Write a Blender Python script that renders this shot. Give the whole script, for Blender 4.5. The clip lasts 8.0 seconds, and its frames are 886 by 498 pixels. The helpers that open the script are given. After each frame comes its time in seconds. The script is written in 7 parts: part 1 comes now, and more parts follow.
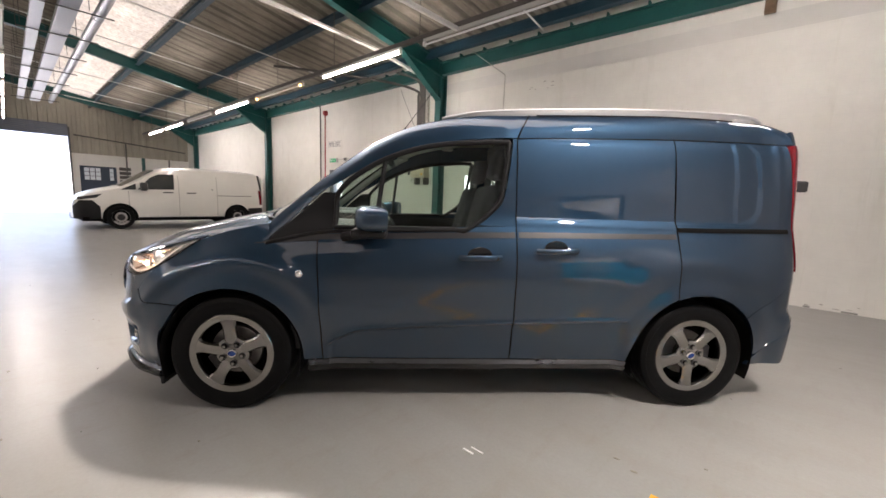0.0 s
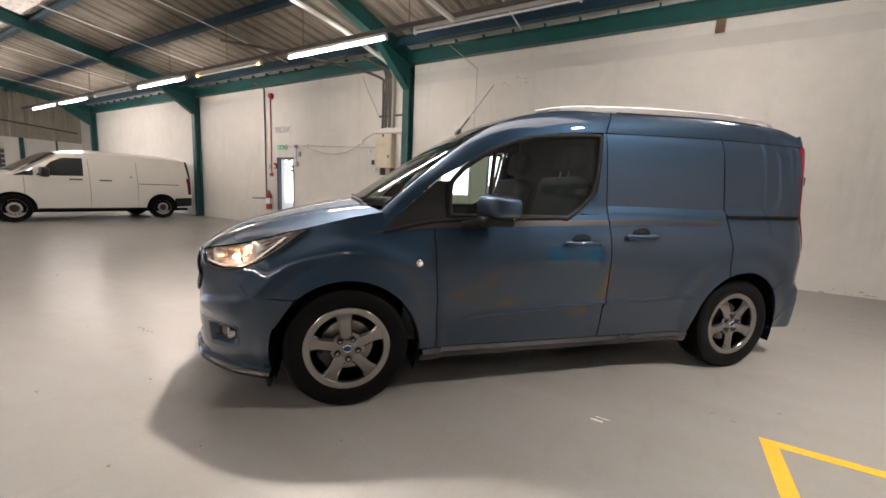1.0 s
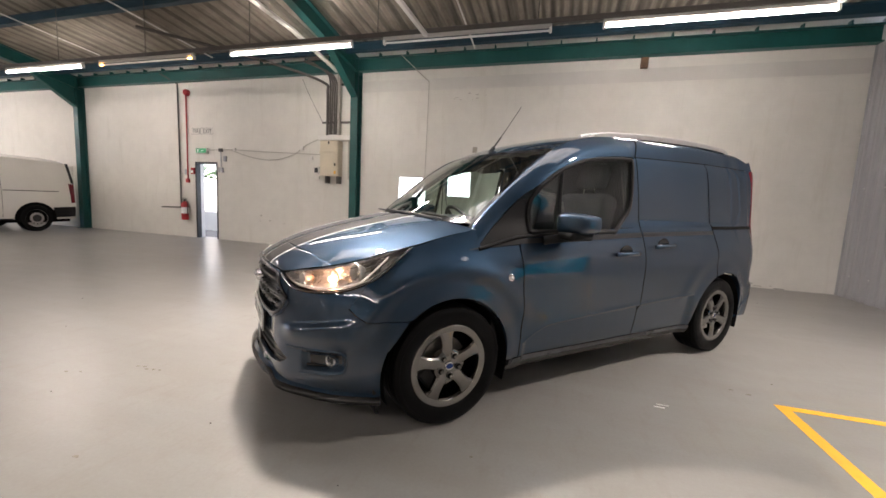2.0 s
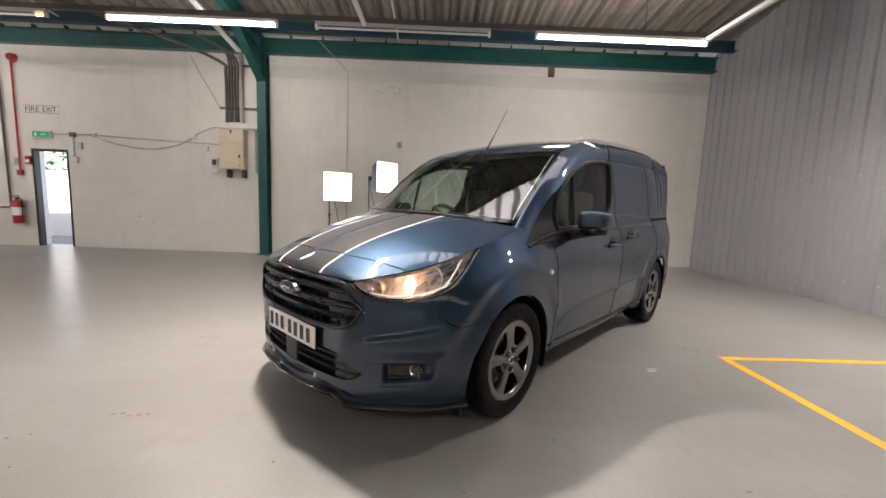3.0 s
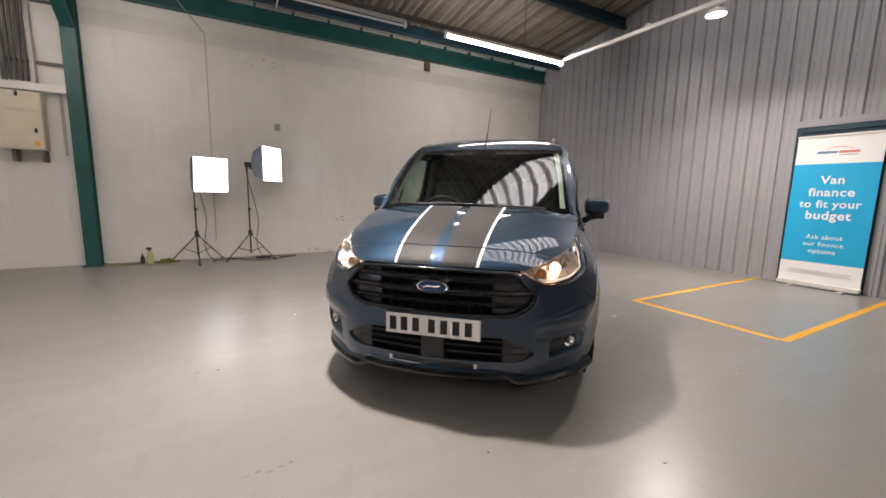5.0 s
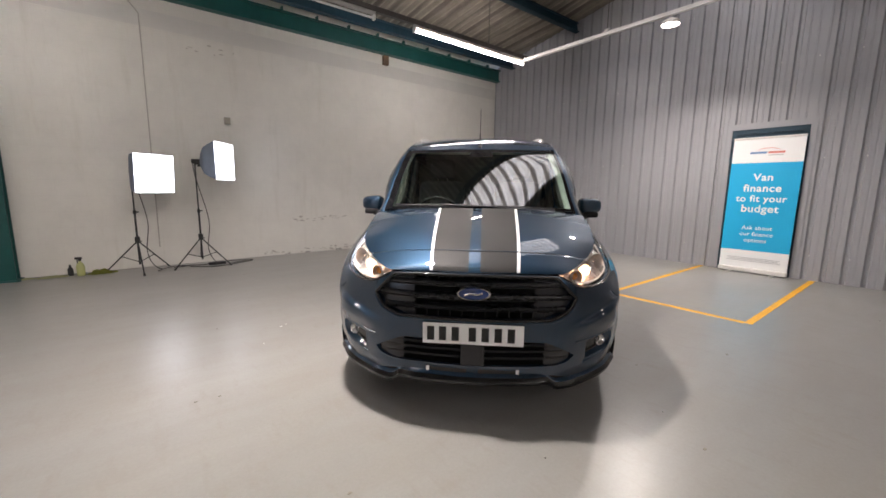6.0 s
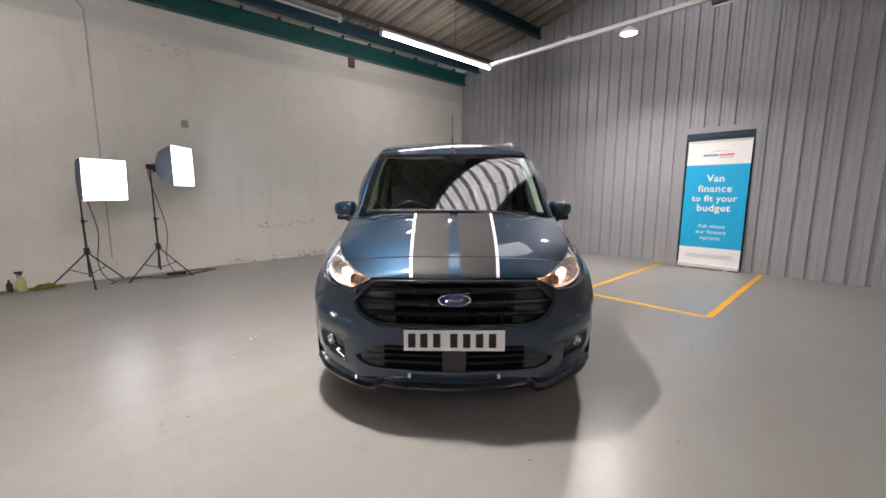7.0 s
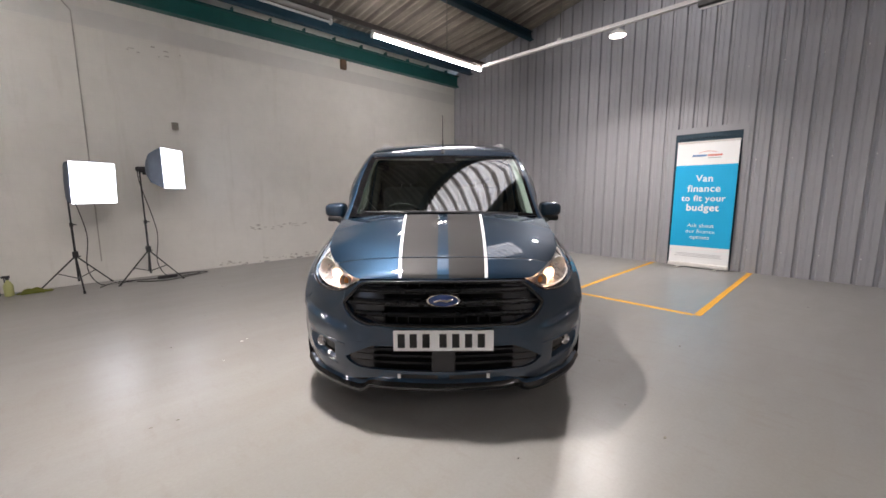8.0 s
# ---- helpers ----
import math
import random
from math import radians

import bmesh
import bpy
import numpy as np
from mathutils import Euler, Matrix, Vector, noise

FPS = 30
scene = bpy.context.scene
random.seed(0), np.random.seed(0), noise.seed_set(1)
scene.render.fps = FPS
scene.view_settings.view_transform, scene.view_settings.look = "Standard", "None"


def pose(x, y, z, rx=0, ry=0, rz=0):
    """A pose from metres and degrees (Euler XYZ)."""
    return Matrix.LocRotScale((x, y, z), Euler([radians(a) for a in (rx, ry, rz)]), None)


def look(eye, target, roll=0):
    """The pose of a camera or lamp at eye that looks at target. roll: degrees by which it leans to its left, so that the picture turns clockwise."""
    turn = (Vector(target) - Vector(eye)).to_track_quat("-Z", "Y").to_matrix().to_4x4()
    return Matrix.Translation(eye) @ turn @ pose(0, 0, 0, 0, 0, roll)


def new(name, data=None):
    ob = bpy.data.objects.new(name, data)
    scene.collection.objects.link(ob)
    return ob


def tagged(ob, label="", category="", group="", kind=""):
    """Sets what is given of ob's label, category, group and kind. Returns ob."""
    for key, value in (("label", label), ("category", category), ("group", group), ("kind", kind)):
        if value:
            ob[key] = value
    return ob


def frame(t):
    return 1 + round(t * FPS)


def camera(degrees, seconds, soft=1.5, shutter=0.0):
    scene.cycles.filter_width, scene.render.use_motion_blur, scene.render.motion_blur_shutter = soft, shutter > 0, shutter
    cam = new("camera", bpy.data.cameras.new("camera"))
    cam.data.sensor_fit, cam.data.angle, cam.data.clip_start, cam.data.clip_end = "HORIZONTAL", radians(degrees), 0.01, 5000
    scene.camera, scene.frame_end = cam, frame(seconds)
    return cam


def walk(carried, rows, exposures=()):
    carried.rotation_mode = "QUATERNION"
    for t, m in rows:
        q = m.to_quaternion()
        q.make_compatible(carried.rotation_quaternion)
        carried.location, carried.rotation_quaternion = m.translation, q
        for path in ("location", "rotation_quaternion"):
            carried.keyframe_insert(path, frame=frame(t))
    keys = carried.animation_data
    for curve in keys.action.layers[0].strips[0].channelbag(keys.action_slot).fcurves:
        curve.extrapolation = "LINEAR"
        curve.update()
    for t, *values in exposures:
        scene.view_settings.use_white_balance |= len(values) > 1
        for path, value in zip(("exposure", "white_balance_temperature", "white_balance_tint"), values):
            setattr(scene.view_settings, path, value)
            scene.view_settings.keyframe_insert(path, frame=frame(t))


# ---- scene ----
cam = camera(97.5, 8.0, soft=1.6)
PATH = [
    (0, (0.046, -0.006, 1.212), (-1.272, 1.475, 0.951), 2.1),
    (0.5, (-0.344, -0.363, 1.166), (-1.517, 1.231, 0.878), 2.4),
    (1, (-0.769, -0.68, 1.155), (-1.763, 1.031, 0.868), 2.6),
    (1.2, (-0.921, -0.817, 1.168), (-1.84, 0.937, 0.883), 2.8),
    (2.3, (-1.941, -1.23, 1.172), (-2.341, 0.716, 0.941), 2.5),
    (2.5, (-2.116, -1.278, 1.192), (-2.398, 0.688, 0.948), 2.4),
    (3, (-2.596, -1.295, 1.175), (-2.559, 0.69, 0.935), 2.1),
    (3.5, (-3.078, -1.341, 1.179), (-2.765, 0.619, 0.936), 1.8),
    (4, (-3.53, -1.269, 1.151), (-2.95, 0.628, 0.898), 1.9),
    (4.5, (-3.956, -1.117, 1.161), (-3.147, 0.692, 0.894), 1.6),
    (5, (-4.286, -1.001, 1.181), (-3.316, 0.725, 0.895), 1.1),
    (6.5, (-4.719, -0.581, 1.237), (-3.415, 0.905, 0.934), 0.4),
    (7, (-4.704, -0.615, 1.243), (-3.358, 0.834, 0.949), -0.0),
    (7.5, (-4.69, -0.64, 1.244), (-3.328, 0.796, 0.953), -0.3),
    (8, (-4.692, -0.648, 1.243), (-3.325, 0.783, 0.955), -0.3),
]
walk(cam, [(t, look(eye, target, roll)) for t, eye, target, roll in PATH], [(0.0, 3.34, 6400, 18), (0.5, 3.22, 6500, 18), (1.0, 3.17, 6550, 18), (3.0, 2.98, 6450, 18), (4.5, 2.79, 6450, 18), (6.5, 2.76, 6200, 18), (8.0, 2.77, 6120, 18)])

# ---- world, sun, daylight ----
world = bpy.data.worlds.new("sky")
scene.world = world
world.use_nodes = True
wn = world.node_tree
sky = wn.nodes.new("ShaderNodeTexSky")
sky.sky_type = "NISHITA"
sky.sun_disc = False
sky.sun_elevation, sky.sun_rotation = radians(65), radians(200)
wn.nodes["Background"].inputs["Strength"].default_value = 0.10
wn.links.new(sky.outputs["Color"], wn.nodes["Background"].inputs["Color"])

sun = new("sun", bpy.data.lights.new("sun", "SUN"))
sun.data.energy, sun.data.angle, sun.data.color = 5.0, radians(0.6), (1.0, 0.95, 0.88)
sun.matrix_world = look((0, 0, 40), (0 + 40 * 0.16, 0 + 40 * 0.44, 0))

# the plan: north wall y, east wall x, west wall x, south wall y, frames
YN, XE, XW, YS = 6.665, 2.72, -24.4, -9.7
YR = -1.5                       # ridge
SLOPE, ZE = 0.19, 4.14          # roof pitch and height at the north wall
FRAMES = (2.45, -6.03, -14.6, -22.75)
TUBE_Y, TUBE_Z = 4.32, 3.46


def roof_z(y):
    return ZE + SLOPE * (YN - max(y, YR)) - SLOPE * max(0.0, YR - y)


# ---- mesh helpers ----
def finish(name, bm, mat, smooth=False, parent=None, label=""):
    bmesh.ops.recalc_face_normals(bm, faces=bm.faces)
    me = bpy.data.meshes.new(name)
    bm.to_mesh(me)
    bm.free()
    for m in mat if isinstance(mat, (list, tuple)) else [mat]:
        me.materials.append(m)
    if smooth:
        me.polygons.foreach_set("use_smooth", [True] * len(me.polygons))
        me.set_sharp_from_angle(angle=radians(smooth if smooth > 1 else 38))
    ob = new(name, me)
    if parent:
        ob.parent = parent
    if label:
        ob["label"] = label
    return ob


def part(name, bm, mat, parent, label="", smooth=False):
    return finish(name, bm, mat, smooth, parent, label)


def thing(name, m=None):
    ob = new(name)
    ob.empty_display_size = 0.2
    if m is not None:
        ob.matrix_world = m
    return ob


def box(bm, x0, x1, y0, y1, z0, z1, bevel=0.0, m=None, mi=0):
    r = bmesh.ops.create_cube(bm, size=1.0)
    vs = r["verts"]
    for v in vs:
        v.co = Vector((x0 if v.co.x < 0 else x1, y0 if v.co.y < 0 else y1, z0 if v.co.z < 0 else z1))
    faces = {f for v in vs for f in v.link_faces}
    if bevel:
        es = {e for v in vs for e in v.link_edges}
        r2 = bmesh.ops.bevel(bm, geom=list(es), offset=bevel, segments=2, affect="EDGES", profile=0.5)
        faces = set(r2["faces"]) | {f for f in faces if f.is_valid}
        vs = list({v for f in faces for v in f.verts})
    for f in faces:
        f.material_index = mi
    if m is not None:
        for v in vs:
            v.co = m @ v.co
    return vs


def boxes(*rows, bevel=0.0):
    bm = bmesh.new()
    for r in rows:
        box(bm, *r, bevel=bevel)
    return bm


def rod(bm, a, b, r, n=10, r2=None, caps=True):
    a, b = Vector(a), Vector(b)
    d = b - a
    m = Matrix.Translation((a + b) / 2) @ d.to_track_quat("Z", "Y").to_matrix().to_4x4()
    return bmesh.ops.create_cone(bm, cap_ends=caps, segments=n, radius1=r, radius2=r if r2 is None else r2, depth=d.length, matrix=m)["verts"]


def sweep(bm, pts, r, n=8):
    """A round bar along a line of points."""
    pts = [Vector(p) for p in pts]
    rings = []
    up = Vector((0.13, 0.27, 0.95)).normalized()
    for i, p in enumerate(pts):
        d = (pts[min(i + 1, len(pts) - 1)] - pts[max(i - 1, 0)]).normalized()
        a = d.cross(up)
        if a.length < 0.1:
            a = d.cross(Vector((1, 0, 0)))
        a.normalize()
        b = d.cross(a)
        rings.append([bm.verts.new(p + (a * math.cos(t) + b * math.sin(t)) * r) for t in [2 * math.pi * k / n for k in range(n)]])
    for q, s in zip(rings, rings[1:]):
        for k in range(n):
            bm.faces.new((q[k], q[(k + 1) % n], s[(k + 1) % n], s[k]))
    bm.faces.new(rings[0][::-1])
    bm.faces.new(rings[-1])


def smooth_line(pts, n=6):
    """A Catmull-Rom line through points."""
    pts = [Vector(p) for p in pts]
    out = []
    for i in range(len(pts) - 1):
        p0, p1, p2, p3 = pts[max(i - 1, 0)], pts[i], pts[i + 1], pts[min(i + 2, len(pts) - 1)]
        for k in range(n):
            t = k / n
            out.append(0.5 * (2 * p1 + (p2 - p0) * t + (2 * p0 - 5 * p1 + 4 * p2 - p3) * t * t + (3 * p1 - p0 - 3 * p2 + p3) * t ** 3))
    return out + [pts[-1]]


def lathe(bm, prof, n=32, m=None, mi=0):
    """A turned shape about the z axis from (radius, height) pairs."""
    m = m or Matrix()
    rings = []
    for r, z in prof:
        if r < 1e-5:
            rings.append([bm.verts.new(m @ Vector((0, 0, z)))])
        else:
            rings.append([bm.verts.new(m @ Vector((r * math.cos(2 * math.pi * k / n), r * math.sin(2 * math.pi * k / n), z))) for k in range(n)])
    for a, b in zip(rings, rings[1:]):
        for k in range(n):
            q = [a[k % len(a)], a[(k + 1) % len(a)], b[(k + 1) % len(b)], b[k % len(b)]]
            q = list(dict.fromkeys(q))
            if len(q) > 2:
                bm.faces.new(q).material_index = mi
    return bm


def prism(bm, outline, axis, a, b, mi=0):
    """An outline in the plane across an axis, drawn out from a to b."""
    def at(p, q, h):
        return {"x": (h, p, q), "y": (p, h, q), "z": (p, q, h)}[axis]
    lo = [bm.verts.new(at(p, q, a)) for p, q in outline]
    hi = [bm.verts.new(at(p, q, b)) for p, q in outline]
    n = len(lo)
    fs = [bm.faces.new(lo[::-1]), bm.faces.new(hi)]
    fs += [bm.faces.new((lo[k], lo[(k + 1) % n], hi[(k + 1) % n], hi[k])) for k in range(n)]
    for f in fs:
        f.material_index = mi
    return lo + hi


def words(name, text, width, mat, parent, m, bold=0.0, depth=0.002, label="", align="CENTER", height=None, spacing=1.0):
    """Lettering of a given width, drawn in the x-z plane and facing -y before m."""
    c = bpy.data.curves.new(name, "FONT")
    c.body, c.align_x, c.extrude, c.offset, c.space_character = text, align, 0.0, bold, spacing
    tmp = bpy.data.objects.new("tmp", c)
    scene.collection.objects.link(tmp)
    bpy.context.view_layer.update()
    me = bpy.data.meshes.new_from_object(tmp.evaluated_get(bpy.context.evaluated_depsgraph_get()))
    bpy.data.objects.remove(tmp)
    xs = [v.co.x for v in me.vertices]
    ys = [v.co.y for v in me.vertices]
    k = width / (max(xs) - min(xs))
    kz = k if height is None else height / (max(ys) - min(ys))
    for v in me.vertices:
        v.co = m @ Vector((v.co.x * k, -depth, v.co.y * kz))
    me.materials.append(mat)
    ob = new(name, me)
    ob.parent = parent
    if label:
        ob["label"] = label
    return ob


# ---- materials ----
class Mat:
    """A node material with short ways to add variation."""

    def __init__(self, name, color=(0.5, 0.5, 0.5), rough=0.5, metal=0.0, **more):
        self.m = bpy.data.materials.new(name)
        self.m.use_nodes = True
        self.t = self.m.node_tree
        self.b = self.t.nodes["Principled BSDF"]
        self.set("Base Color", (*color, 1))
        self.set("Roughness", rough)
        self.set("Metallic", metal)
        for k, v in more.items():
            self.set(k.replace("_", " "), v)

    def set(self, k, v):
        self.b.inputs[k].default_value = v
        return self

    def node(self, kind, **inputs):
        n = self.t.nodes.new(kind)
        for k, v in inputs.items():
            n.inputs[k.replace("_", " ")].default_value = v
        return n

    def coords(self, stretch=(1, 1, 1), which="Object"):
        tc = self.t.nodes.new("ShaderNodeTexCoord")
        mp = self.t.nodes.new("ShaderNodeMapping")
        mp.inputs["Scale"].default_value = stretch
        self.t.links.new(tc.outputs[which], mp.inputs["Vector"])
        return mp.outputs["Vector"]

    def noise(self, scale, detail=6.0, rough=0.6, stretch=(1, 1, 1), which="Object"):
        n = self.node("ShaderNodeTexNoise", Scale=scale, Detail=detail, Roughness=rough)
        self.t.links.new(self.coords(stretch, which), n.inputs["Vector"])
        return n.outputs["Fac"]

    def ramp(self, fac, stops):
        r = self.t.nodes.new("ShaderNodeValToRGB")
        e = r.color_ramp.elements
        while len(e) < len(stops):
            e.new(0.5)
        for k, (p, c) in zip(e, stops):
            k.position = p
            k.color = (*c, 1) if isinstance(c, tuple) else (c, c, c, 1)
        self.t.links.new(fac, r.inputs["Fac"])
        return r.outputs["Color"]

    def mix(self, a, b, fac, blend="MIX"):
        n = self.t.nodes.new("ShaderNodeMix")
        n.data_type, n.blend_type = "RGBA", blend
        for sock, v in ((n.inputs[6], a), (n.inputs[7], b), (n.inputs[0], fac)):
            if isinstance(v, bpy.types.NodeSocket):
                self.t.links.new(v, sock)
            elif isinstance(v, tuple):
                sock.default_value = (*v, 1)
            else:
                sock.default_value = v
        return n.outputs[2]

    def color(self, sock):
        self.t.links.new(sock, self.b.inputs["Base Color"])
        return self

    def rough(self, fac, lo, hi):
        self.t.links.new(self.ramp(fac, [(0.3, lo), (0.7, hi)]), self.b.inputs["Roughness"])
        return self

    def bump(self, fac, strength, distance=0.01):
        n = self.node("ShaderNodeBump", Strength=strength, Distance=distance)
        self.t.links.new(fac, n.inputs["Height"])
        old = self.b.inputs["Normal"].links
        if old:
            self.t.links.new(old[0].from_socket, n.inputs["Normal"])
        self.t.links.new(n.outputs["Normal"], self.b.inputs["Normal"])
        return self


def vary(mat, color, amount=0.12, scale=3.0, fine=40.0, rough=None, bump=0.0):
    """Two scales of tone on a plain colour."""
    big, small = mat.noise(scale), mat.noise(fine, 3.0)
    lo = tuple(c * (1 - amount) for c in color)
    hi = tuple(min(1.0, c * (1 + amount)) for c in color)
    c = mat.ramp(big, [(0.3, lo), (0.7, hi)])
    c2 = mat.ramp(small, [(0.3, 1 - amount * 0.5), (0.7, 1.0)])
    mat.color(mat.mix(c, c2, 1.0, "MULTIPLY"))
    if rough:
        mat.rough(big, *rough)
    if bump:
        mat.bump(small, bump, 0.002)
    return mat.m


def glow(name, color, strength):
    m = Mat(name, (0.8, 0.8, 0.8))
    m.set("Emission Color", (*color, 1)).set("Emission Strength", strength)
    return m.m


def floor_material():
    m = Mat("painted concrete floor", rough=0.32, Specular_IOR_Level=0.62)
    big = m.noise(0.35, 2.0, 0.5)
    c = m.ramp(big, [(0.1, (0.246, 0.243, 0.230)), (0.9, (0.300, 0.297, 0.283))])
    c = m.mix(c, m.ramp(m.noise(1.3, 5.0, 0.6, (0.7, 1.3, 1)), [(0.1, 0.80), (0.9, 1.10)]), 1.0, "MULTIPLY")
    streak = m.noise(2.2, 5.0, 0.6, (0.5, 2.2, 1))
    c = m.mix(c, (0.235, 0.218, 0.192), m.ramp(streak, [(0.38, 0.0), (0.80, 0.65)]))
    scuff = m.noise(7.0, 5.0, 0.65, (1.6, 0.5, 1))
    c = m.mix(c, (0.22, 0.20, 0.17), m.ramp(scuff, [(0.53, 0.0), (0.75, 0.5)]))
    c = m.mix(c, m.ramp(m.noise(60.0, 3.0, 0.6), [(0.3, 0.95), (0.7, 1.02)]), 1.0, "MULTIPLY")
    m.color(c)
    m.rough(m.mix(m.noise(0.9, 4.0, 0.55, (0.8, 1.3, 1)), m.noise(4.5, 5.0, 0.62, (0.6, 1.6, 1)), 0.55), 0.283, 0.345)
    m.bump(m.noise(7.0, 4.0, 0.6, (0.7, 1.4, 1)), 0.10, 0.006)
    return m.m


def wall_material():
    m = Mat("white painted masonry", rough=0.75)
    big, mid = m.noise(0.5, 5.0), m.noise(3.0, 8.0, 0.7)
    c = m.ramp(big, [(0.3, (0.665, 0.64, 0.59)), (0.7, (0.735, 0.715, 0.67))])
    c = m.mix(c, m.ramp(mid, [(0.3, 0.93), (0.6, 1.0)]), 1.0, "MULTIPLY")
    streak = m.noise(2.0, 6.0, 0.7, (2.2, 1, 0.25))
    c = m.mix(c, (0.50, 0.47, 0.40), m.ramp(streak, [(0.56, 0.0), (0.78, 0.45)]))
    marks = m.noise(6.0, 5.0, 0.75)
    c = m.mix(c, (0.33, 0.30, 0.26), m.ramp(marks, [(0.68, 0.0), (0.78, 0.5)]))
    m.color(c)
    brick = m.t.nodes.new("ShaderNodeTexBrick")
    for k, v in (("Scale", 1.0), ("Mortar Size", 0.006), ("Mortar Smooth", 0.6), ("Brick Width", 0.44), ("Row Height", 0.215)):
        brick.inputs[k].default_value = v
    tc = m.t.nodes.new("ShaderNodeTexCoord")
    mp = m.t.nodes.new("ShaderNodeMapping")
    mp.inputs["Rotation"].default_value = (radians(90), 0, 0)
    m.t.links.new(tc.outputs["Object"], mp.inputs["Vector"])
    m.t.links.new(mp.outputs["Vector"], brick.inputs["Vector"])
    m.color(m.mix(c, m.ramp(brick.outputs["Fac"], [(0.0, 1.0), (1.0, 0.975)]), 1.0, "MULTIPLY"))
    m.bump(brick.outputs["Fac"], -0.22, 0.004).bump(mid, 0.5, 0.009).bump(m.noise(90.0, 2.0), 0.12, 0.001)
    return m.m


FLOOR = floor_material()
WALL = wall_material()
CLAD = vary(Mat("grey coated steel sheet", rough=0.35, Specular_IOR_Level=0.6), (0.35, 0.35, 0.363), 0.05, 0.8, 30.0, (0.30, 0.36))
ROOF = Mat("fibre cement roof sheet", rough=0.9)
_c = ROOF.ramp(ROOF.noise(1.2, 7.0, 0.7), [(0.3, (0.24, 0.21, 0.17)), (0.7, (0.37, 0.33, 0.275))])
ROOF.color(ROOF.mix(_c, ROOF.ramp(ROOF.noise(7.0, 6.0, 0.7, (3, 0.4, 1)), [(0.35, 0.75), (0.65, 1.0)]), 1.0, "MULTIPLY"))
# Dark bands at the sheet pitch put the valleys' shade into the colour.
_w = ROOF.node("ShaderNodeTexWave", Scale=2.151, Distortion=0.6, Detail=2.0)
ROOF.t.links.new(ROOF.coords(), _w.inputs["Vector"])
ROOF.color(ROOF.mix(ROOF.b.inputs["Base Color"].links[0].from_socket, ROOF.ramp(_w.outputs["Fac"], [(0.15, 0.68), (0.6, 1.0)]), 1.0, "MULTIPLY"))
# Wider painted bands of groove shade, legible from far off.
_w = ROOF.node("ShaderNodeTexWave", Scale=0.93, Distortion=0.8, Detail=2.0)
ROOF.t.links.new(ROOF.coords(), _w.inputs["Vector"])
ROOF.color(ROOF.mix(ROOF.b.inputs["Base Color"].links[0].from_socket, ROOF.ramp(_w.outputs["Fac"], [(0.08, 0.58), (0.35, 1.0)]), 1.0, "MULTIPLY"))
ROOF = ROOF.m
ROOF_WEST = vary(Mat("weathered steel cladding", rough=0.7), (0.36, 0.33, 0.27), 0.1, 1.0, 20.0)
GREEN = vary(Mat("dark green painted steel", rough=0.42), (0.006, 0.075, 0.070), 0.2, 2.0, 50.0, (0.35, 0.5), 0.1)
GREEN_DARK = vary(Mat("dark blue green painted purlin", rough=0.5), (0.007, 0.036, 0.058), 0.2, 2.0, 40.0)
WHITE_METAL = vary(Mat("white enamelled steel", rough=0.45), (0.72, 0.70, 0.66), 0.06, 2.0, 30.0)
GALV = vary(Mat("galvanised steel", rough=0.4, metal=0.85), (0.42, 0.43, 0.46), 0.12, 4.0, 30.0, (0.3, 0.55))
CONDUIT = vary(Mat("grey steel conduit", rough=0.55, metal=0.4), (0.11, 0.102, 0.094), 0.15, 4.0, 40.0)
CREAM = vary(Mat("cream enamelled cabinet", rough=0.5), (0.62, 0.55, 0.42), 0.07, 3.0, 40.0)
YELLOW = vary(Mat("yellow floor paint", rough=0.55), (0.80, 0.405, 0.014), 0.10, 4.0, 25.0, None, 0.1)
RED = vary(Mat("red enamel", rough=0.35), (0.42, 0.02, 0.025), 0.1, 6.0, 40.0)
BLACK = vary(Mat("black plastic", rough=0.5), (0.02, 0.02, 0.021), 0.15, 8.0, 90.0, None, 0.1)
BLACK_METAL = Mat("black coated steel", (0.015, 0.015, 0.016), 0.35).m
CABLE = Mat("black rubber cable", (0.02, 0.019, 0.018), 0.6).m
CONCRETE = vary(Mat("outdoor concrete", rough=0.85), (0.13, 0.128, 0.124), 0.12, 0.4, 12.0)
PRINT_WHITE = Mat("white print", (0.88, 0.88, 0.87), 0.5).m
PRINT_BLUE = vary(Mat("blue print", rough=0.5), (0.008, 0.42, 0.74), 0.03, 2.0, 30.0)
PRINT_RED = Mat("coral red print", (0.72, 0.24, 0.20), 0.5).m
PRINT_NAVY = Mat("blue logo print", (0.16, 0.30, 0.52), 0.5).m
PRINT_GREY = Mat("grey print", (0.45, 0.45, 0.46), 0.5).m
TUBE_ON = glow("lit fluorescent tube", (1.0, 0.93, 0.83), 18.5)
FITTING = vary(Mat("aged cream enamel", rough=0.5), (0.40, 0.38, 0.34), 0.08, 2.0, 30.0)
TUBE_OFF = Mat("unlit fluorescent tube", (0.75, 0.74, 0.72), 0.3).m
TUBE_END = glow("glowing tube end", (1.0, 0.42, 0.10), 3.0)
TUBE_DIM = glow("failing fluorescent tube", (1.0, 0.72, 0.45), 0.03)
LED_ON = glow("lit lamp diffuser", (1.0, 0.92, 0.80), 3.0)
SOFT_ON = glow("lit softbox diffuser", (0.93, 0.97, 1.0), 0.8)
SIGN_GREEN = Mat("green exit sign face", (0.01, 0.20, 0.075), 0.4).set("Emission Color", (0.004, 0.30, 0.10, 1)).set("Emission Strength", 0.07).m


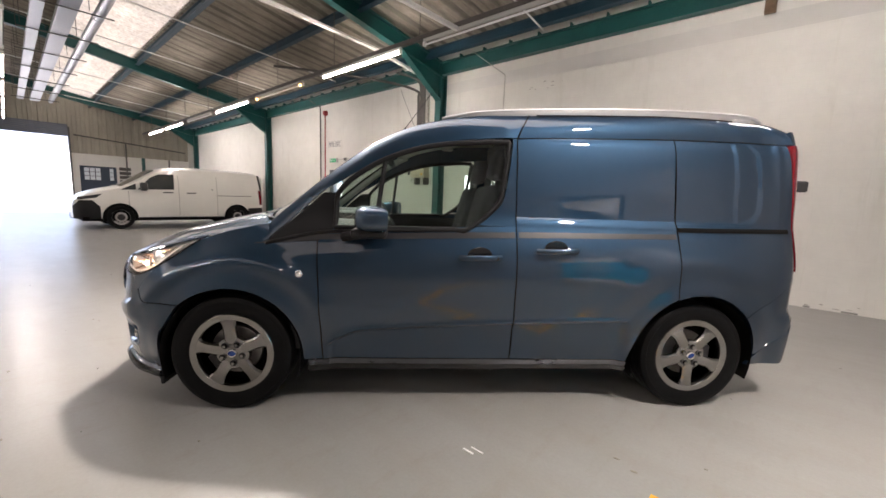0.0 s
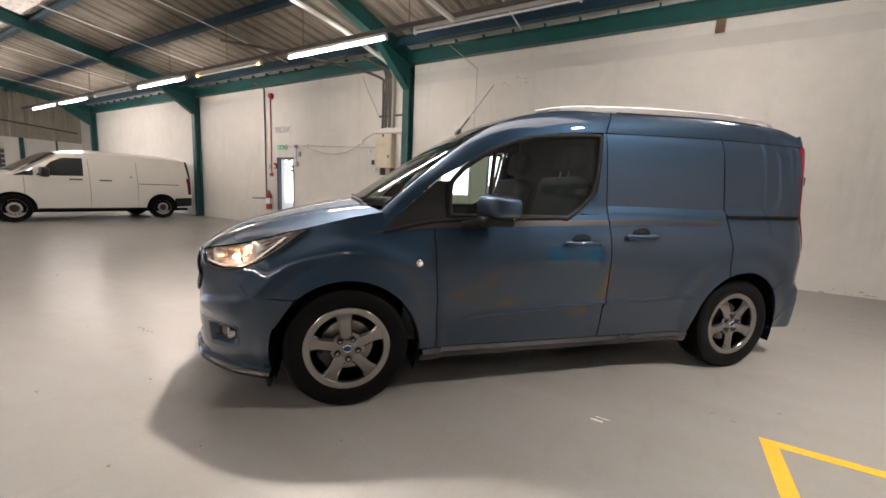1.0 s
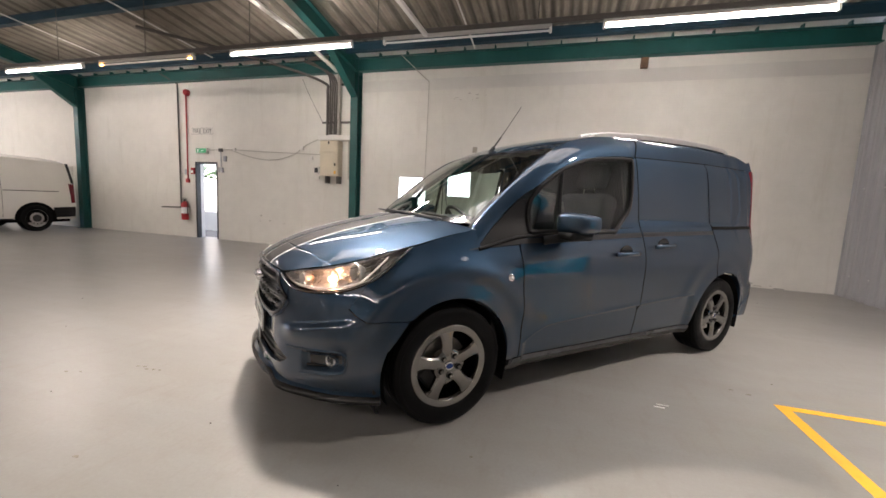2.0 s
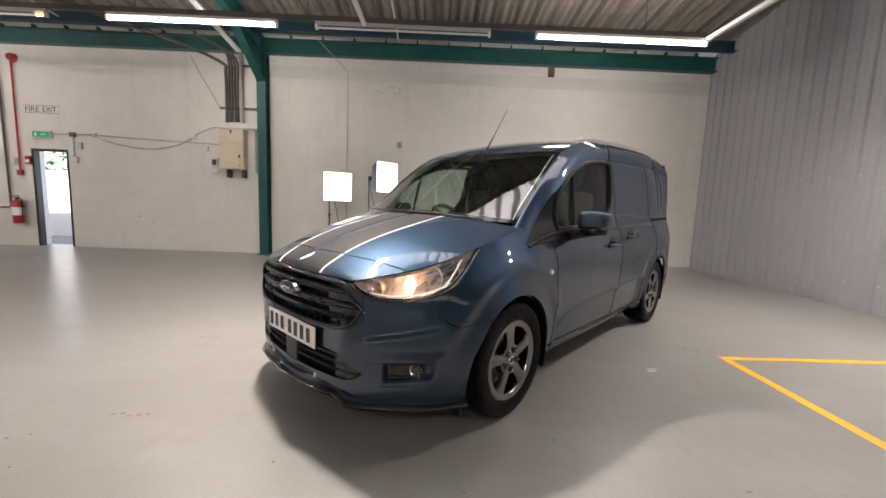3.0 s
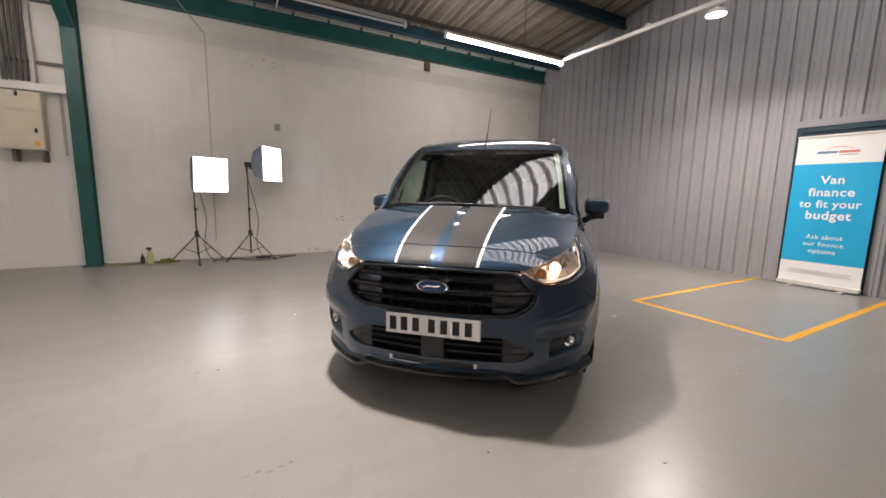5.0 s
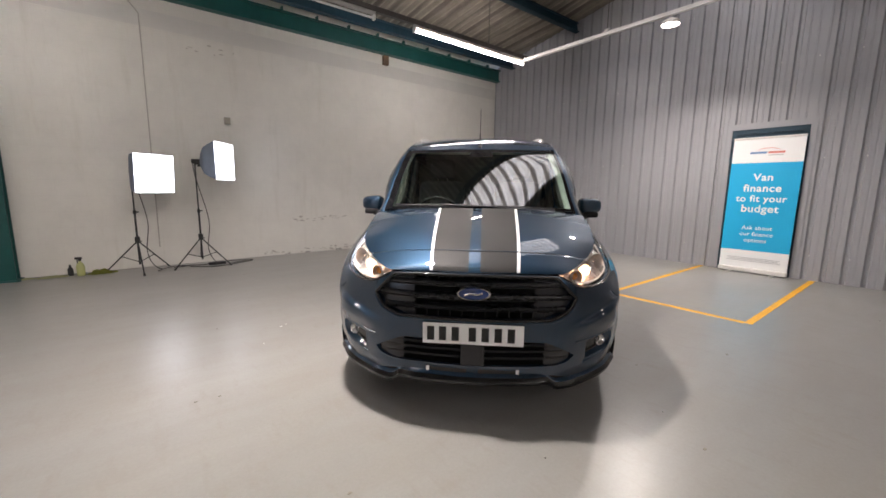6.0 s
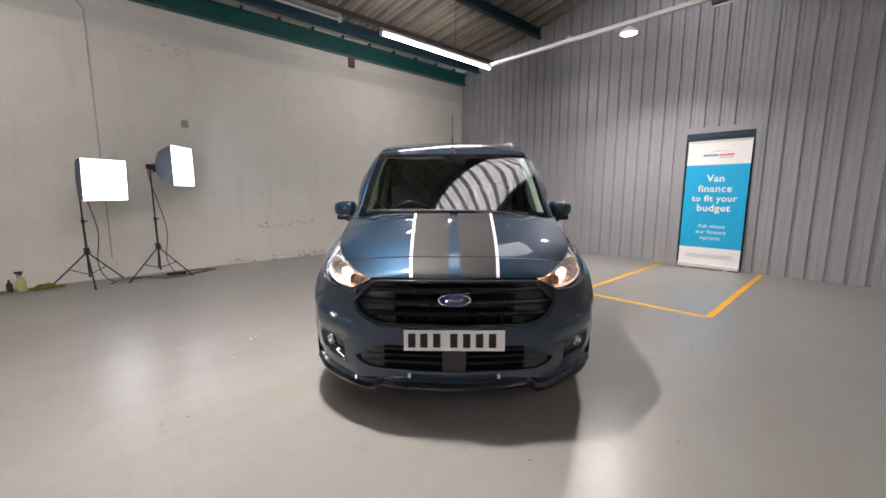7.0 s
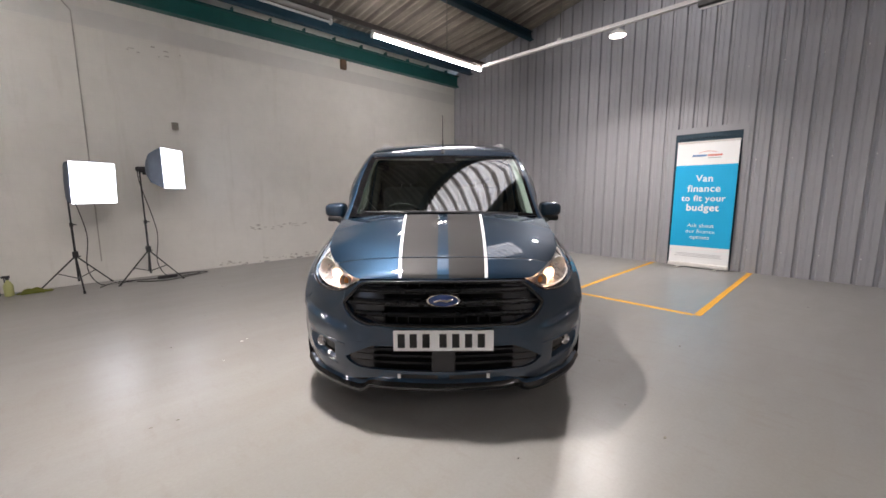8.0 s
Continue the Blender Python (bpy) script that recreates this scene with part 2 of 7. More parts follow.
def rooflight_material(name, clean, dirty, through_share, bands=False):
    m = Mat(name, rough=0.6)
    t, out = m.t, m.t.nodes["Material Output"]
    dirt = m.noise(14.0, 8.0, 0.75)
    c = m.ramp(dirt, [(0.40, clean), (0.62, dirty)])
    c = m.mix(c, m.ramp(m.noise(1.6, 5.0), [(0.3, 0.7), (0.7, 1.0)]), 1.0, "MULTIPLY")
    if bands:
        speck = m.noise(26.0, 5.0, 0.7)
        c = m.mix(c, (0.22, 0.19, 0.15), m.ramp(speck, [(0.60, 0.0), (0.68, 0.75)]))
        w = m.node("ShaderNodeTexWave", Scale=1.075, Distortion=1.2, Detail=3.0)
        w.inputs["Detail Scale"].default_value = 2.0
        t.links.new(m.coords(), w.inputs["Vector"])
        c = m.mix(c, (0.10, 0.085, 0.065), m.ramp(w.outputs["Fac"], [(0.10, 0.92), (0.42, 0.0)]))
    tr = t.nodes.new("ShaderNodeBsdfTranslucent")
    mixed = t.nodes.new("ShaderNodeMixShader")
    mixed.inputs[0].default_value = through_share
    m.color(c)
    t.links.new(c, tr.inputs["Color"])
    t.links.new(m.b.outputs[0], mixed.inputs[1])
    t.links.new(tr.outputs[0], mixed.inputs[2])
    t.links.new(mixed.outputs[0], out.inputs["Surface"])
    return m.m


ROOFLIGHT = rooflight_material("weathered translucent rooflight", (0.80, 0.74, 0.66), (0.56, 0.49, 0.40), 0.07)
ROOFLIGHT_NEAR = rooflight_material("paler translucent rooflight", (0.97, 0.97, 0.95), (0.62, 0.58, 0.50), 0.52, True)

# ---- the large structure ----
tagged(finish("floor", boxes((XW - 0.3, XE + 0.3, YS - 0.3, YN + 0.3, -0.25, 0.0)), FLOOR), "grey painted concrete warehouse floor, scuffed and glossy", "floor", kind="structure")
tagged(finish("ground", boxes((-900, 900, -900, 900, -0.6, -0.26)), CONCRETE), "pale concrete yard outside the roller door", "ground", kind="structure")
tagged(finish("yard", boxes((XW - 60, XW - 0.3, -40, 30, -0.26, -0.03)), CONCRETE), "sunlit concrete apron outside the warehouse", "ground", kind="structure")

# north wall with a fire exit opening
DX0, DX1, DZ = -10.635, -9.925, 1.93
bm = boxes((XW - 0.3, DX0, YN, YN + 0.25, 0, ZE + 0.17), (DX1, XE + 0.3, YN, YN + 0.25, 0, ZE + 0.17), (DX0, DX1, YN, YN + 0.25, DZ, ZE + 0.17))
tagged(finish("wall_north", bm, WALL), "white painted masonry wall, patched and stained", "wall", kind="structure")
bm = bmesh.new()
prism(bm, [(YS - 0.3, 0), (YN, 0), (YN, ZE), (YR, roof_z(YR)), (YS - 0.3, roof_z(YS))], "x", XE + 0.06, XE + 0.3)
tagged(finish("wall_east", bm, CLAD), "grey profiled steel sheet partition wall", "wall", kind="structure")
bm = boxes((XW - 0.3, XE + 0.3, YS - 0.25, YS, 0, roof_z(YS)))
tagged(finish("wall_south", bm, WALL), "white painted masonry wall", "wall", kind="structure")

# west wall: block below, cladding above, with the roller door opening
RY0, RY1, RZ = -4.2, 2.02, 3.34
bm = boxes((XW - 0.25, XW, RY1, YN, 0, 2.62), (XW - 0.25, XW, YS, RY0, 0, 2.62))
tagged(finish("wall_west", bm, WALL), "white painted block wall beside the roller door", "wall", kind="structure")
bm = bmesh.new()
prism(bm, [(RY1, 2.62), (YN, 2.62), (YN, ZE), (YR, roof_z(YR)), (YS, roof_z(YS)), (YS, 2.62), (RY0, 2.62), (RY0, RZ), (RY1, RZ)], "x", XW - 0.25, XW - 0.1)
y = YS
while y < YN:
    top = roof_z(y + 0.12) - 0.05
    low = RZ if RY0 - 0.02 < y < RY1 - 0.1 else 2.62
    prism(bm, [(XW - 0.1, y + 0.02), (XW - 0.04, y + 0.05), (XW - 0.04, y + 0.17), (XW - 0.1, y + 0.2)], "z", low, top)
    y += 0.3
tagged(finish("wall_west_cladding", bm, ROOF_WEST), "weathered beige corrugated cladding above the block wall", "wall", kind="structure")


# roof sheets with a band of translucent sheets on each slope
def roof_sheet(name, y0, y1, mat, label, x0=XW - 0.3, x1=XE + 0.3, thick=True, lift=(0.0, 0.0)):
    bm = bmesh.new()
    pitch = 0.146
    n = int(round((x1 - x0) / pitch * 6)) + 1
    rows = []
    for yy, up in ((y0, lift[0]), (y1, lift[1])):
        for dz in (0.0, 0.012):
            rows.append([bm.verts.new((x0 + i * pitch / 6, yy, roof_z(yy) + up + 0.04 + dz + 0.026 * math.cos(2 * math.pi * i / 6))) for i in range(n)])
    a, a2, b, b2 = rows
    for i in range(n - 1):
        bm.faces.new((a[i], a[i + 1], b[i + 1], b[i]))
        if thick:
            bm.faces.new((a2[i], b2[i], b2[i + 1], a2[i + 1]))
    if not thick:
        bmesh.ops.delete(bm, geom=a2 + b2, context="VERTS")
    return tagged(finish(name, bm, mat, smooth=60), label, "ceiling", kind="structure")


LIGHT_Y = (1.30, 2.76)
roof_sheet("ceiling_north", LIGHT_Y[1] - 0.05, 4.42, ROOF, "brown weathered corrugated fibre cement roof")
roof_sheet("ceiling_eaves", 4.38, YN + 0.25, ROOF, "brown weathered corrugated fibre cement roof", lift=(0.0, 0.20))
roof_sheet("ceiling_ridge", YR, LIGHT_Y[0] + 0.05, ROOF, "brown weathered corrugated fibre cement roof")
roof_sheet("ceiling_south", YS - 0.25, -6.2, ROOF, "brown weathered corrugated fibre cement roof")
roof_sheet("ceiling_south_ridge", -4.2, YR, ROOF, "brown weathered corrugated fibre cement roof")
roof_sheet("rooflight_south", -6.25, -4.15, ROOFLIGHT, "dirty translucent corrugated rooflight band", thick=False)
roof_sheet("rooflight", *LIGHT_Y, ROOFLIGHT, "dirty translucent corrugated rooflight band", XW - 0.3, -5.94, thick=False)
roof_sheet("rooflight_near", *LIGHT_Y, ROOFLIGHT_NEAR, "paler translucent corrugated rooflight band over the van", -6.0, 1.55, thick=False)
# Unseen opaque end sheet, added to keep rooflight off the upper east wall.
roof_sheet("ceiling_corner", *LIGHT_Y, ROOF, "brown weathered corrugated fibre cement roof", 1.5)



# portal frames: column, haunch, rafter, each an I section
def i_bar(bm, a, b, depth, width, web=0.02, flange=0.022, up=(0, 0, 1)):
    """An I section from a to b; depth along up."""
    a, b = Vector(a), Vector(b)
    d = (b - a).normalized()
    u = Vector(up)
    u = (u - d * u.dot(d)).normalized()
    s = d.cross(u)
    for h0, h1, w in ((-depth / 2, -depth / 2 + flange, width), (-depth / 2 + flange, depth / 2 - flange, web), (depth / 2 - flange, depth / 2, width)):
        vs = [bm.verts.new(p + u * h + s * w * q / 2) for p in (a, b) for h, q in ((h0, -1), (h0, 1), (h1, 1), (h1, -1))]
        for f in ((0, 1, 2, 3), (7, 6, 5, 4), (0, 4, 5, 1), (1, 5, 6, 2), (2, 6, 7, 3), (3, 7, 4, 0)):
            bm.faces.new([vs[k] for k in f])


for fx in FRAMES[1:]:
    fr = thing("portal_frame", pose(fx, 0, 0))
    tagged(fr, "dark green painted steel portal frame with haunches", "steel frame", "portal frames", "structure")
    bm = bmesh.new()
    i_bar(bm, (0, YN - 0.10, 0), (0, YN - 0.10, ZE - 0.05), 0.19, 0.17, up=(0, 1, 0))
    part("column", bm, GREEN, fr)
    bm = bmesh.new()
    box(bm, -0.12, 0.12, YN - 0.24, YN - 0.005, 0, 0.015)
    part("base_plate", bm, GREEN, fr)
    bm = bmesh.new()
    i_bar(bm, (0, YN - 0.02, roof_z(YN) - 0.19), (0, YR, roof_z(YR) - 0.19), 0.30, 0.15)
    part("rafter", bm, GREEN, fr)
    bm = bmesh.new()
    i_bar(bm, (0, YR, roof_z(YR) - 0.19), (0, YS, roof_z(YS) - 0.19), 0.30, 0.15)
    part("rafter", bm, GREEN, fr)
    bm = bmesh.new()
    prism(bm, [(YN - 0.2, 3.32), (YN - 0.2, roof_z(YN) - 0.25), (YN - 1.25, roof_z(YN - 1.25) - 0.33)], "x", -0.012, 0.012)
    i_bar(bm, (0, YN - 0.18, 3.33), (0, YN - 1.25, roof_z(YN - 1.25) - 0.345), 0.03, 0.15, flange=0.014)
    part("haunch", bm, GREEN, fr)

# eaves beam along the north wall, purlins, and their cleats
bm = bmesh.new()
i_bar(bm, (XW, YN - 0.10, 3.995), (XE, YN - 0.10, 3.995), 0.27, 0.14)
for k in range(44):
    x = XE - 0.4 - k * 0.6
    box(bm, x - 0.012, x + 0.012, YN - 0.15, YN - 0.06, 4.13, 4.20)
tagged(finish("eaves_beam", bm, GREEN), "dark green steel eaves beam along the wall top", "beam", kind="structure")
for py in (6.10, 4.38, 2.82, 1.15, -0.6, -2.4, -4.2, -6.0, -7.8):
    bm = bmesh.new()
    z = roof_z(py) - 0.085
    i_bar(bm, (XW, py, z), (XE + 0.06, py, z), 0.18, 0.09, web=0.015, flange=0.014, up=(0, SLOPE if py > YR else -SLOPE, 1))
    tagged(finish("purlin", bm, GREEN_DARK), "dark blue-green painted steel purlin under the roof sheets", "purlin", "purlins", "structure")

# ---- east wall sheets, doorway and banner ----
def profile_sheet(y0, y1, z0, tops):
    """Steel sheet with grooves every 0.2 m; its face looks to -x."""
    bm = bmesh.new()
    pts = []
    y = y0
    while y < y1 - 1e-4:
        for dy, dx in ((0.0, 0.0), (0.055, 0.0), (0.06, 0.004), (0.075, 0.004), (0.08, 0.0), (0.132, 0.0), (0.149, 0.031), (0.184, 0.031)):
            if y + dy < y1 - 1e-4:
                pts.append((y + dy, dx))
        y += 0.2
    pts.append((y1, 0.0))
    lo = [bm.verts.new((XE + dx, y, z0)) for y, dx in pts]
    hi = [bm.verts.new((XE + dx, y, tops(y))) for y, dx in pts]
    for k in range(len(pts) - 1):
        bm.faces.new((lo[k], lo[k + 1], hi[k + 1], hi[k]))
    return bm


wall_east = bpy.data.objects["wall_east"]
EY0, EY1, EZ = 0.575, 1.476, 2.158     # doorway
edge = YN - 0.002
while edge > YS:
    nxt = max(edge - 1.0, YS)
    cuts = [(nxt, edge, 0.0)]
    if nxt < EY1 and edge > EY0:
        cuts = [(a, b, z) for a, b, z in ((nxt, max(nxt, EY0), 0.0), (max(nxt, EY0), min(edge, EY1), EZ), (min(edge, EY1), edge, 0.0)) if b - a > 0.01]
    for a, b, z in cuts:
        part("sheet", profile_sheet(a, b, z, lambda y: roof_z(y) + 0.05), CLAD, wall_east)
    edge = nxt - 0.0
bm = bmesh.new()
for k in range(70):
    y = YN - 0.17 - k * 0.2
    for z in (0.35, 1.7, 3.05, 4.0):
        if not (EY0 - 0.1 < y < EY1 + 0.1 and z < EZ) and (k + int(z * 10)) % 2 == 0:
            rod(bm, (XE - 0.004, y + 0.1, z), (XE + 0.002, y + 0.1, z), 0.008, 6)
part("rivets", bm, WHITE_METAL, wall_east, "small sheet fixing screws")["kind"] = "stuff"

bm = boxes((XE - 0.012, XE + 0.05, EY0 - 0.07, EY0, 0, EZ + 0.09), (XE - 0.012, XE + 0.05, EY1, EY1 + 0.07, 0, EZ + 0.09), (XE - 0.012, XE + 0.05, EY0, EY1, EZ, EZ + 0.09))
tagged(finish("door_1_trim", bm, CLAD), "grey folded steel flashing round the doorway", "door trim", kind="structure")
door = thing("door_1", pose(0, 0, 0))
tagged(door, "closed dark green steel door behind the banner", "door", kind="structure")
bm = boxes((XE + 0.0, XE + 0.05, EY0, EY0 + 0.06, 0, EZ), (XE + 0.0, XE + 0.05, EY1 - 0.06, EY1, 0, EZ), (XE + 0.0, XE + 0.05, EY0 + 0.06, EY1 - 0.06, EZ - 0.07, EZ))
part("door_frame", bm, GREEN_DARK, door)
part("door_leaf", boxes((XE + 0.02, XE + 0.056, EY0 + 0.06, EY1 - 0.06, 0.01, EZ - 0.07)), GREEN_DARK, door)

# roll-up banner: local x to its right when read, y away from the reader
BW, BH = 0.838, 2.0
banner = thing("roller_banner", pose(2.625, 1.006, 0, 0, 0, -90) @ pose(0, 0, 0, -1.0, 0, 1.5))
tagged(banner, "blue and white pull-up finance advertising banner before the door", "banner")
bm = bmesh.new()
box(bm, -BW / 2, BW / 2, -0.05, 0.05, 0.012, 0.075, bevel=0.012)
part("base_cassette", bm, WHITE_METAL, banner, "white aluminium banner cassette")
for s in (-0.26, 0.26):
    bm = bmesh.new()
    box(bm, s - 0.025, s + 0.025, -0.17, 0.12, 0.0, 0.012, bevel=0.004)
    part("foot", bm, WHITE_METAL, banner)
bm = bmesh.new()
rod(bm, (0, 0.035, 0.06), (0, 0.035, BH), 0.008)
part("pole", bm, GALV, banner)
bm = bmesh.new()
box(bm, -BW / 2, BW / 2, -0.014, 0.012, BH, BH + 0.03, bevel=0.006)
part("top_rail", bm, WHITE_METAL, banner)
bm = bmesh.new()
box(bm, -BW / 2 + 0.004, BW / 2 - 0.004, -0.001, 0.001, 0.07, BH)
sheet = part("printed_sheet", bm, PRINT_WHITE, banner, "white printed banner sheet")
ZT = BH
part("blue_panel", boxes((-BW / 2 + 0.004, BW / 2 - 0.004, -0.0035, -0.0025, 0.345, 1.655)), PRINT_BLUE, sheet, "bright blue printed panel")
for text, zc, w in (("Van", 1.395, 0.235), ("finance", 1.235, 0.45), ("to fit your", 1.085, 0.605), ("budget", 0.93, 0.445)):
    words("headline", text, w, PRINT_WHITE, sheet, pose(0, -0.005, zc), bold=0.024, spacing=1.08)
for text, zc, w in (("Ask about", 0.665, 0.365), ("our finance", 0.57, 0.40), ("options", 0.475, 0.27)):
    words("subline", text, w, PRINT_WHITE, sheet, pose(0, -0.005, zc), bold=0.006, spacing=1.06)["kind"] = "stuff"
bm = bmesh.new()
for k in range(9):
    a0 = radians(150 - k * 13)
    a1 = radians(150 - (k + 1) * 13)
    vs = [bm.verts.new((0.02 + 0.15 * math.cos(a), -0.004, 1.80 + r * math.sin(a))) for a, r in ((a0, 0.07), (a1, 0.07), (a1, 0.062), (a0, 0.062))]
    bm.faces.new(vs)
part("logo_swoosh", bm, PRINT_RED, sheet, "red swoosh of the logo")
for x0, x1, mt in ((-0.20, -0.005, PRINT_NAVY), (0.01, 0.20, PRINT_RED)):
    bm = bmesh.new()
    prism(bm, [(x0, 1.787), (x1, 1.787), (x1 + 0.008, 1.816), (x0 + 0.008, 1.816)], "y", -0.0045, -0.0035)
    part("logo_block", bm, mt, sheet)
part("logo_line", boxes((0.02, 0.19, -0.0045, -0.0035, 1.757, 1.768)), PRINT_GREY, sheet)
for k, w in enumerate((0.32, 0.30, 0.33)):
    part("small_print", boxes((-w, w, -0.0045, -0.0035, 0.225 - k * 0.022, 0.231 - k * 0.022)), PRINT_GREY, sheet)

# conduits hung across the bay, with round lamps under them
for cx, cy, cz, label in ((1.01, 4.25, 3.485, "white conduit hung from the roof before the steel sheet wall"), (-3.66, 4.28, 3.485, "white conduit hung from the roof over the van")):
    pipe = thing("lighting_conduit")
    tagged(pipe, label, "conduit", "lamp conduits")
    bm = bmesh.new()
    box(bm, cx - 0.025, cx + 0.025, -6.0, cy, cz, cz + 0.05)
    part("trunking", bm, WHITE_METAL, pipe)
    for y in (2.70, 0.35, -2.0, -4.35):
        if y < cy:
            bm = bmesh.new()
            rod(bm, (cx, y, cz + 0.05), (cx, y, roof_z(y) + 0.07), 0.006, 6)
            part("hanger", bm, CONDUIT, pipe)
            bm = bmesh.new()
            box(bm, cx - 0.04, cx + 0.04, y - 0.03, y + 0.03, cz + 0.045, cz + 0.085, bevel=0.008)
            part("clamp", bm, WHITE_METAL, pipe)


def bay_lamp(x, y, z, watts, color, size=0.75):
    lamp = thing("ceiling_lamp", pose(x, y, z) @ Matrix.Scale(size, 4))
    tagged(lamp, "round lit white lamp hung under the conduit", "lamp", "round lamps")
    bm = bmesh.new()
    lathe(bm, [(0, 0.10), (0.03, 0.10), (0.035, 0.06), (0.11, 0.05), (0.145, 0.02), (0.15, -0.022), (0.146, -0.028), (0.141, -0.022), (0.135, 0.0)], 40)
    part("housing", bm, WHITE_METAL, lamp, smooth=True)
    bm = bmesh.new()
    lathe(bm, [(0.139, -0.016), (0.10, -0.0185), (0.05, -0.02), (0.0, -0.0205)], 40)
    part("diffuser", bm, LED_ON, lamp, "glowing diffuser", smooth=True)
    light = new("lamp_light", bpy.data.lights.new("lamp_light", "AREA"))
    light.data.shape, light.data.size, light.data.energy, light.data.color = "DISK", 0.27 * size, watts, color
    light.data.spread = radians(140)
    light.matrix_world = pose(x, y, z - 0.022 * size)


bay_lamp(1.01, 1.815, 3.385, 12.0, (1.0, 0.92, 0.80))
bay_lamp(-3.66, 1.72, 3.385, 18.8, (1.0, 0.91, 0.79))
# This third lamp is unseen, added as weak fill to the south.
bay_lamp(1.01, -2.75, 3.385, 1.3, (1.0, 0.91, 0.78))
batten = thing("batten_light", pose(1.01, 0.26, 3.45))
tagged(batten, "unlit dark batten fitting under the conduit", "light fitting")
part("body", boxes((-0.05, 0.05, -0.6, 0.6, -0.03, 0.035), bevel=0.01), CONDUIT, batten)
bm = bmesh.new()
rod(bm, (0, -0.58, -0.05), (0, 0.58, -0.05), 0.014)
part("tube", bm, TUBE_OFF, batten)


TRUNK = vary(Mat("dark brown painted trunking", rough=0.5), (0.055, 0.045, 0.036), 0.2, 3.0, 40.0)


# ---- fluorescent rows: trunking, fittings, hangers ----
def trunking(y, x0, x1):
    t = thing("lighting_trunking", pose(0, y, 0))
    tagged(t, "long dark brown lighting trunking hung from roof rods", "trunking", "lighting trunking")
    bm = bmesh.new()
    prism(bm, [(-0.035, 3.60), (-0.035, 3.545), (-0.03, 3.54), (0.03, 3.54), (0.035, 3.545), (0.035, 3.60), (0.03, 3.605), (-0.03, 3.605)], "x", x0, x1)
    part("channel", bm, TRUNK, t)
    x = x1 - 0.95
    while x > x0:
        bm = bmesh.new()
        rod(bm, (x, 0, 3.6), (x, 0, roof_z(y) + 0.07), 0.007, 6)
        part("hanger", bm, CONDUIT, t)
        x -= 2.3
    return t


def fluorescent(x0, x1, y, state):
    L = x1 - x0
    o = thing("fluorescent_light", pose(x0, y, TUBE_Z))
    tagged(o, {"on": "lit white fluorescent batten on trunking", "off": "unlit white fluorescent batten on trunking", "dim": "failing fluorescent batten with orange glowing tube ends"}[state], "light fitting", "fluorescent lights")
    bm = bmesh.new()
    prism(bm, [(-0.022, 0.045), (-0.020, 0.085), (0.020, 0.085), (0.022, 0.045), (0.016, 0.036), (-0.016, 0.036)], "x", 0.0, L)
    part("body", bm, FITTING, o)
    for a in (0.0, L - 0.03):
        bm = bmesh.new()
        box(bm, a, a + 0.03, -0.03, 0.03, -0.025, 0.04, bevel=0.006)
        part("lampholder", bm, WHITE_METAL, o)
    bm = bmesh.new()
    rod(bm, (0.03, 0, 0), (L - 0.03, 0, 0), 0.014, 12)
    part("tube", bm, {"on": TUBE_ON, "off": TUBE_OFF, "dim": TUBE_DIM}[state], o)
    if state == "dim":
        for a, b in ((0.035, 0.11), (L - 0.14, L - 0.035)):
            bm = bmesh.new()
            rod(bm, (a, 0, 0), (b, 0, 0), 0.015, 12)
            part("tube_end", bm, TUBE_END, o, "orange glowing tube end")


trunking(TUBE_Y, -22.2, 1.12)
for x0, x1, st in ((-1.33, 1.05, "on"), (-4.33, -1.95, "off"), (-7.12, -4.84, "on"), (-10.2, -7.9, "dim"), (-12.95, -10.65, "on"), (-15.65, -13.4, "off"), (-18.4, -16.2, "on"), (-21.0, -18.75, "on")):
    fluorescent(x0, x1, TUBE_Y, st)
trunking(0.12, -22.2, 1.12)
for x0, x1, st in ((-1.33, 1.05, "off"), (-4.33, -1.95, "off"), (-7.12, -4.84, "off"), (-10.2, -7.9, "off"), (-12.95, -10.65, "on"), (-15.7, -13.4, "on"), (-18.4, -16.1, "on"), (-21.1, -18.8, "on")):
    fluorescent(x0, x1, 0.12, st)
trunking(-4.4, -22.2, 1.12)
for x0, x1, st in ((-1.33, 1.05, "off"), (-4.33, -1.95, "on"), (-7.12, -4.84, "on"), (-10.2, -7.9, "off"), (-12.95, -10.65, "on"), (-18.4, -16.2, "on")):
    fluorescent(x0, x1, -4.4, st)

# ducts hung near the ridge
for y, w, h in ((0.60, 0.17, 0.10), (0.98, 0.26, 0.12)):
    bm = boxes((-22.0, -7.2, y - w / 2, y + w / 2, 4.32, 4.32 + h))
    d = tagged(finish("cable_tray", bm, GALV), "flat galvanised steel cable tray hung under the roof", "cable tray", "cable trays")
bm = bmesh.new()
rod(bm, (-7.2, 1.42, 4.4), (-22.0, 1.42, 4.4), 0.085, 20)
for k in range(10):
    x = -7.3 - k * 1.5
    rod(bm, (x - 0.03, 1.42, 4.4), (x + 0.03, 1.42, 4.4), 0.093, 20)
tagged(finish("air_duct", bm, GALV, smooth=True), "round spiral galvanised air duct hung under the roof", "duct")
bm = bmesh.new()
for k in range(8):
    x = -8.0 - k * 1.9
    for y in (0.42, 0.78, 1.25):
        rod(bm, (x, y, 4.36), (x, y, roof_z(y) + 0.05), 0.006, 6)
    rod(bm, (x, 0.36, 4.30), (x, 1.6, 4.30), 0.014, 6)
tagged(finish("tray_hangers", bm, CONDUIT), "thin steel hangers for the trays and the duct", "hanger", kind="structure")
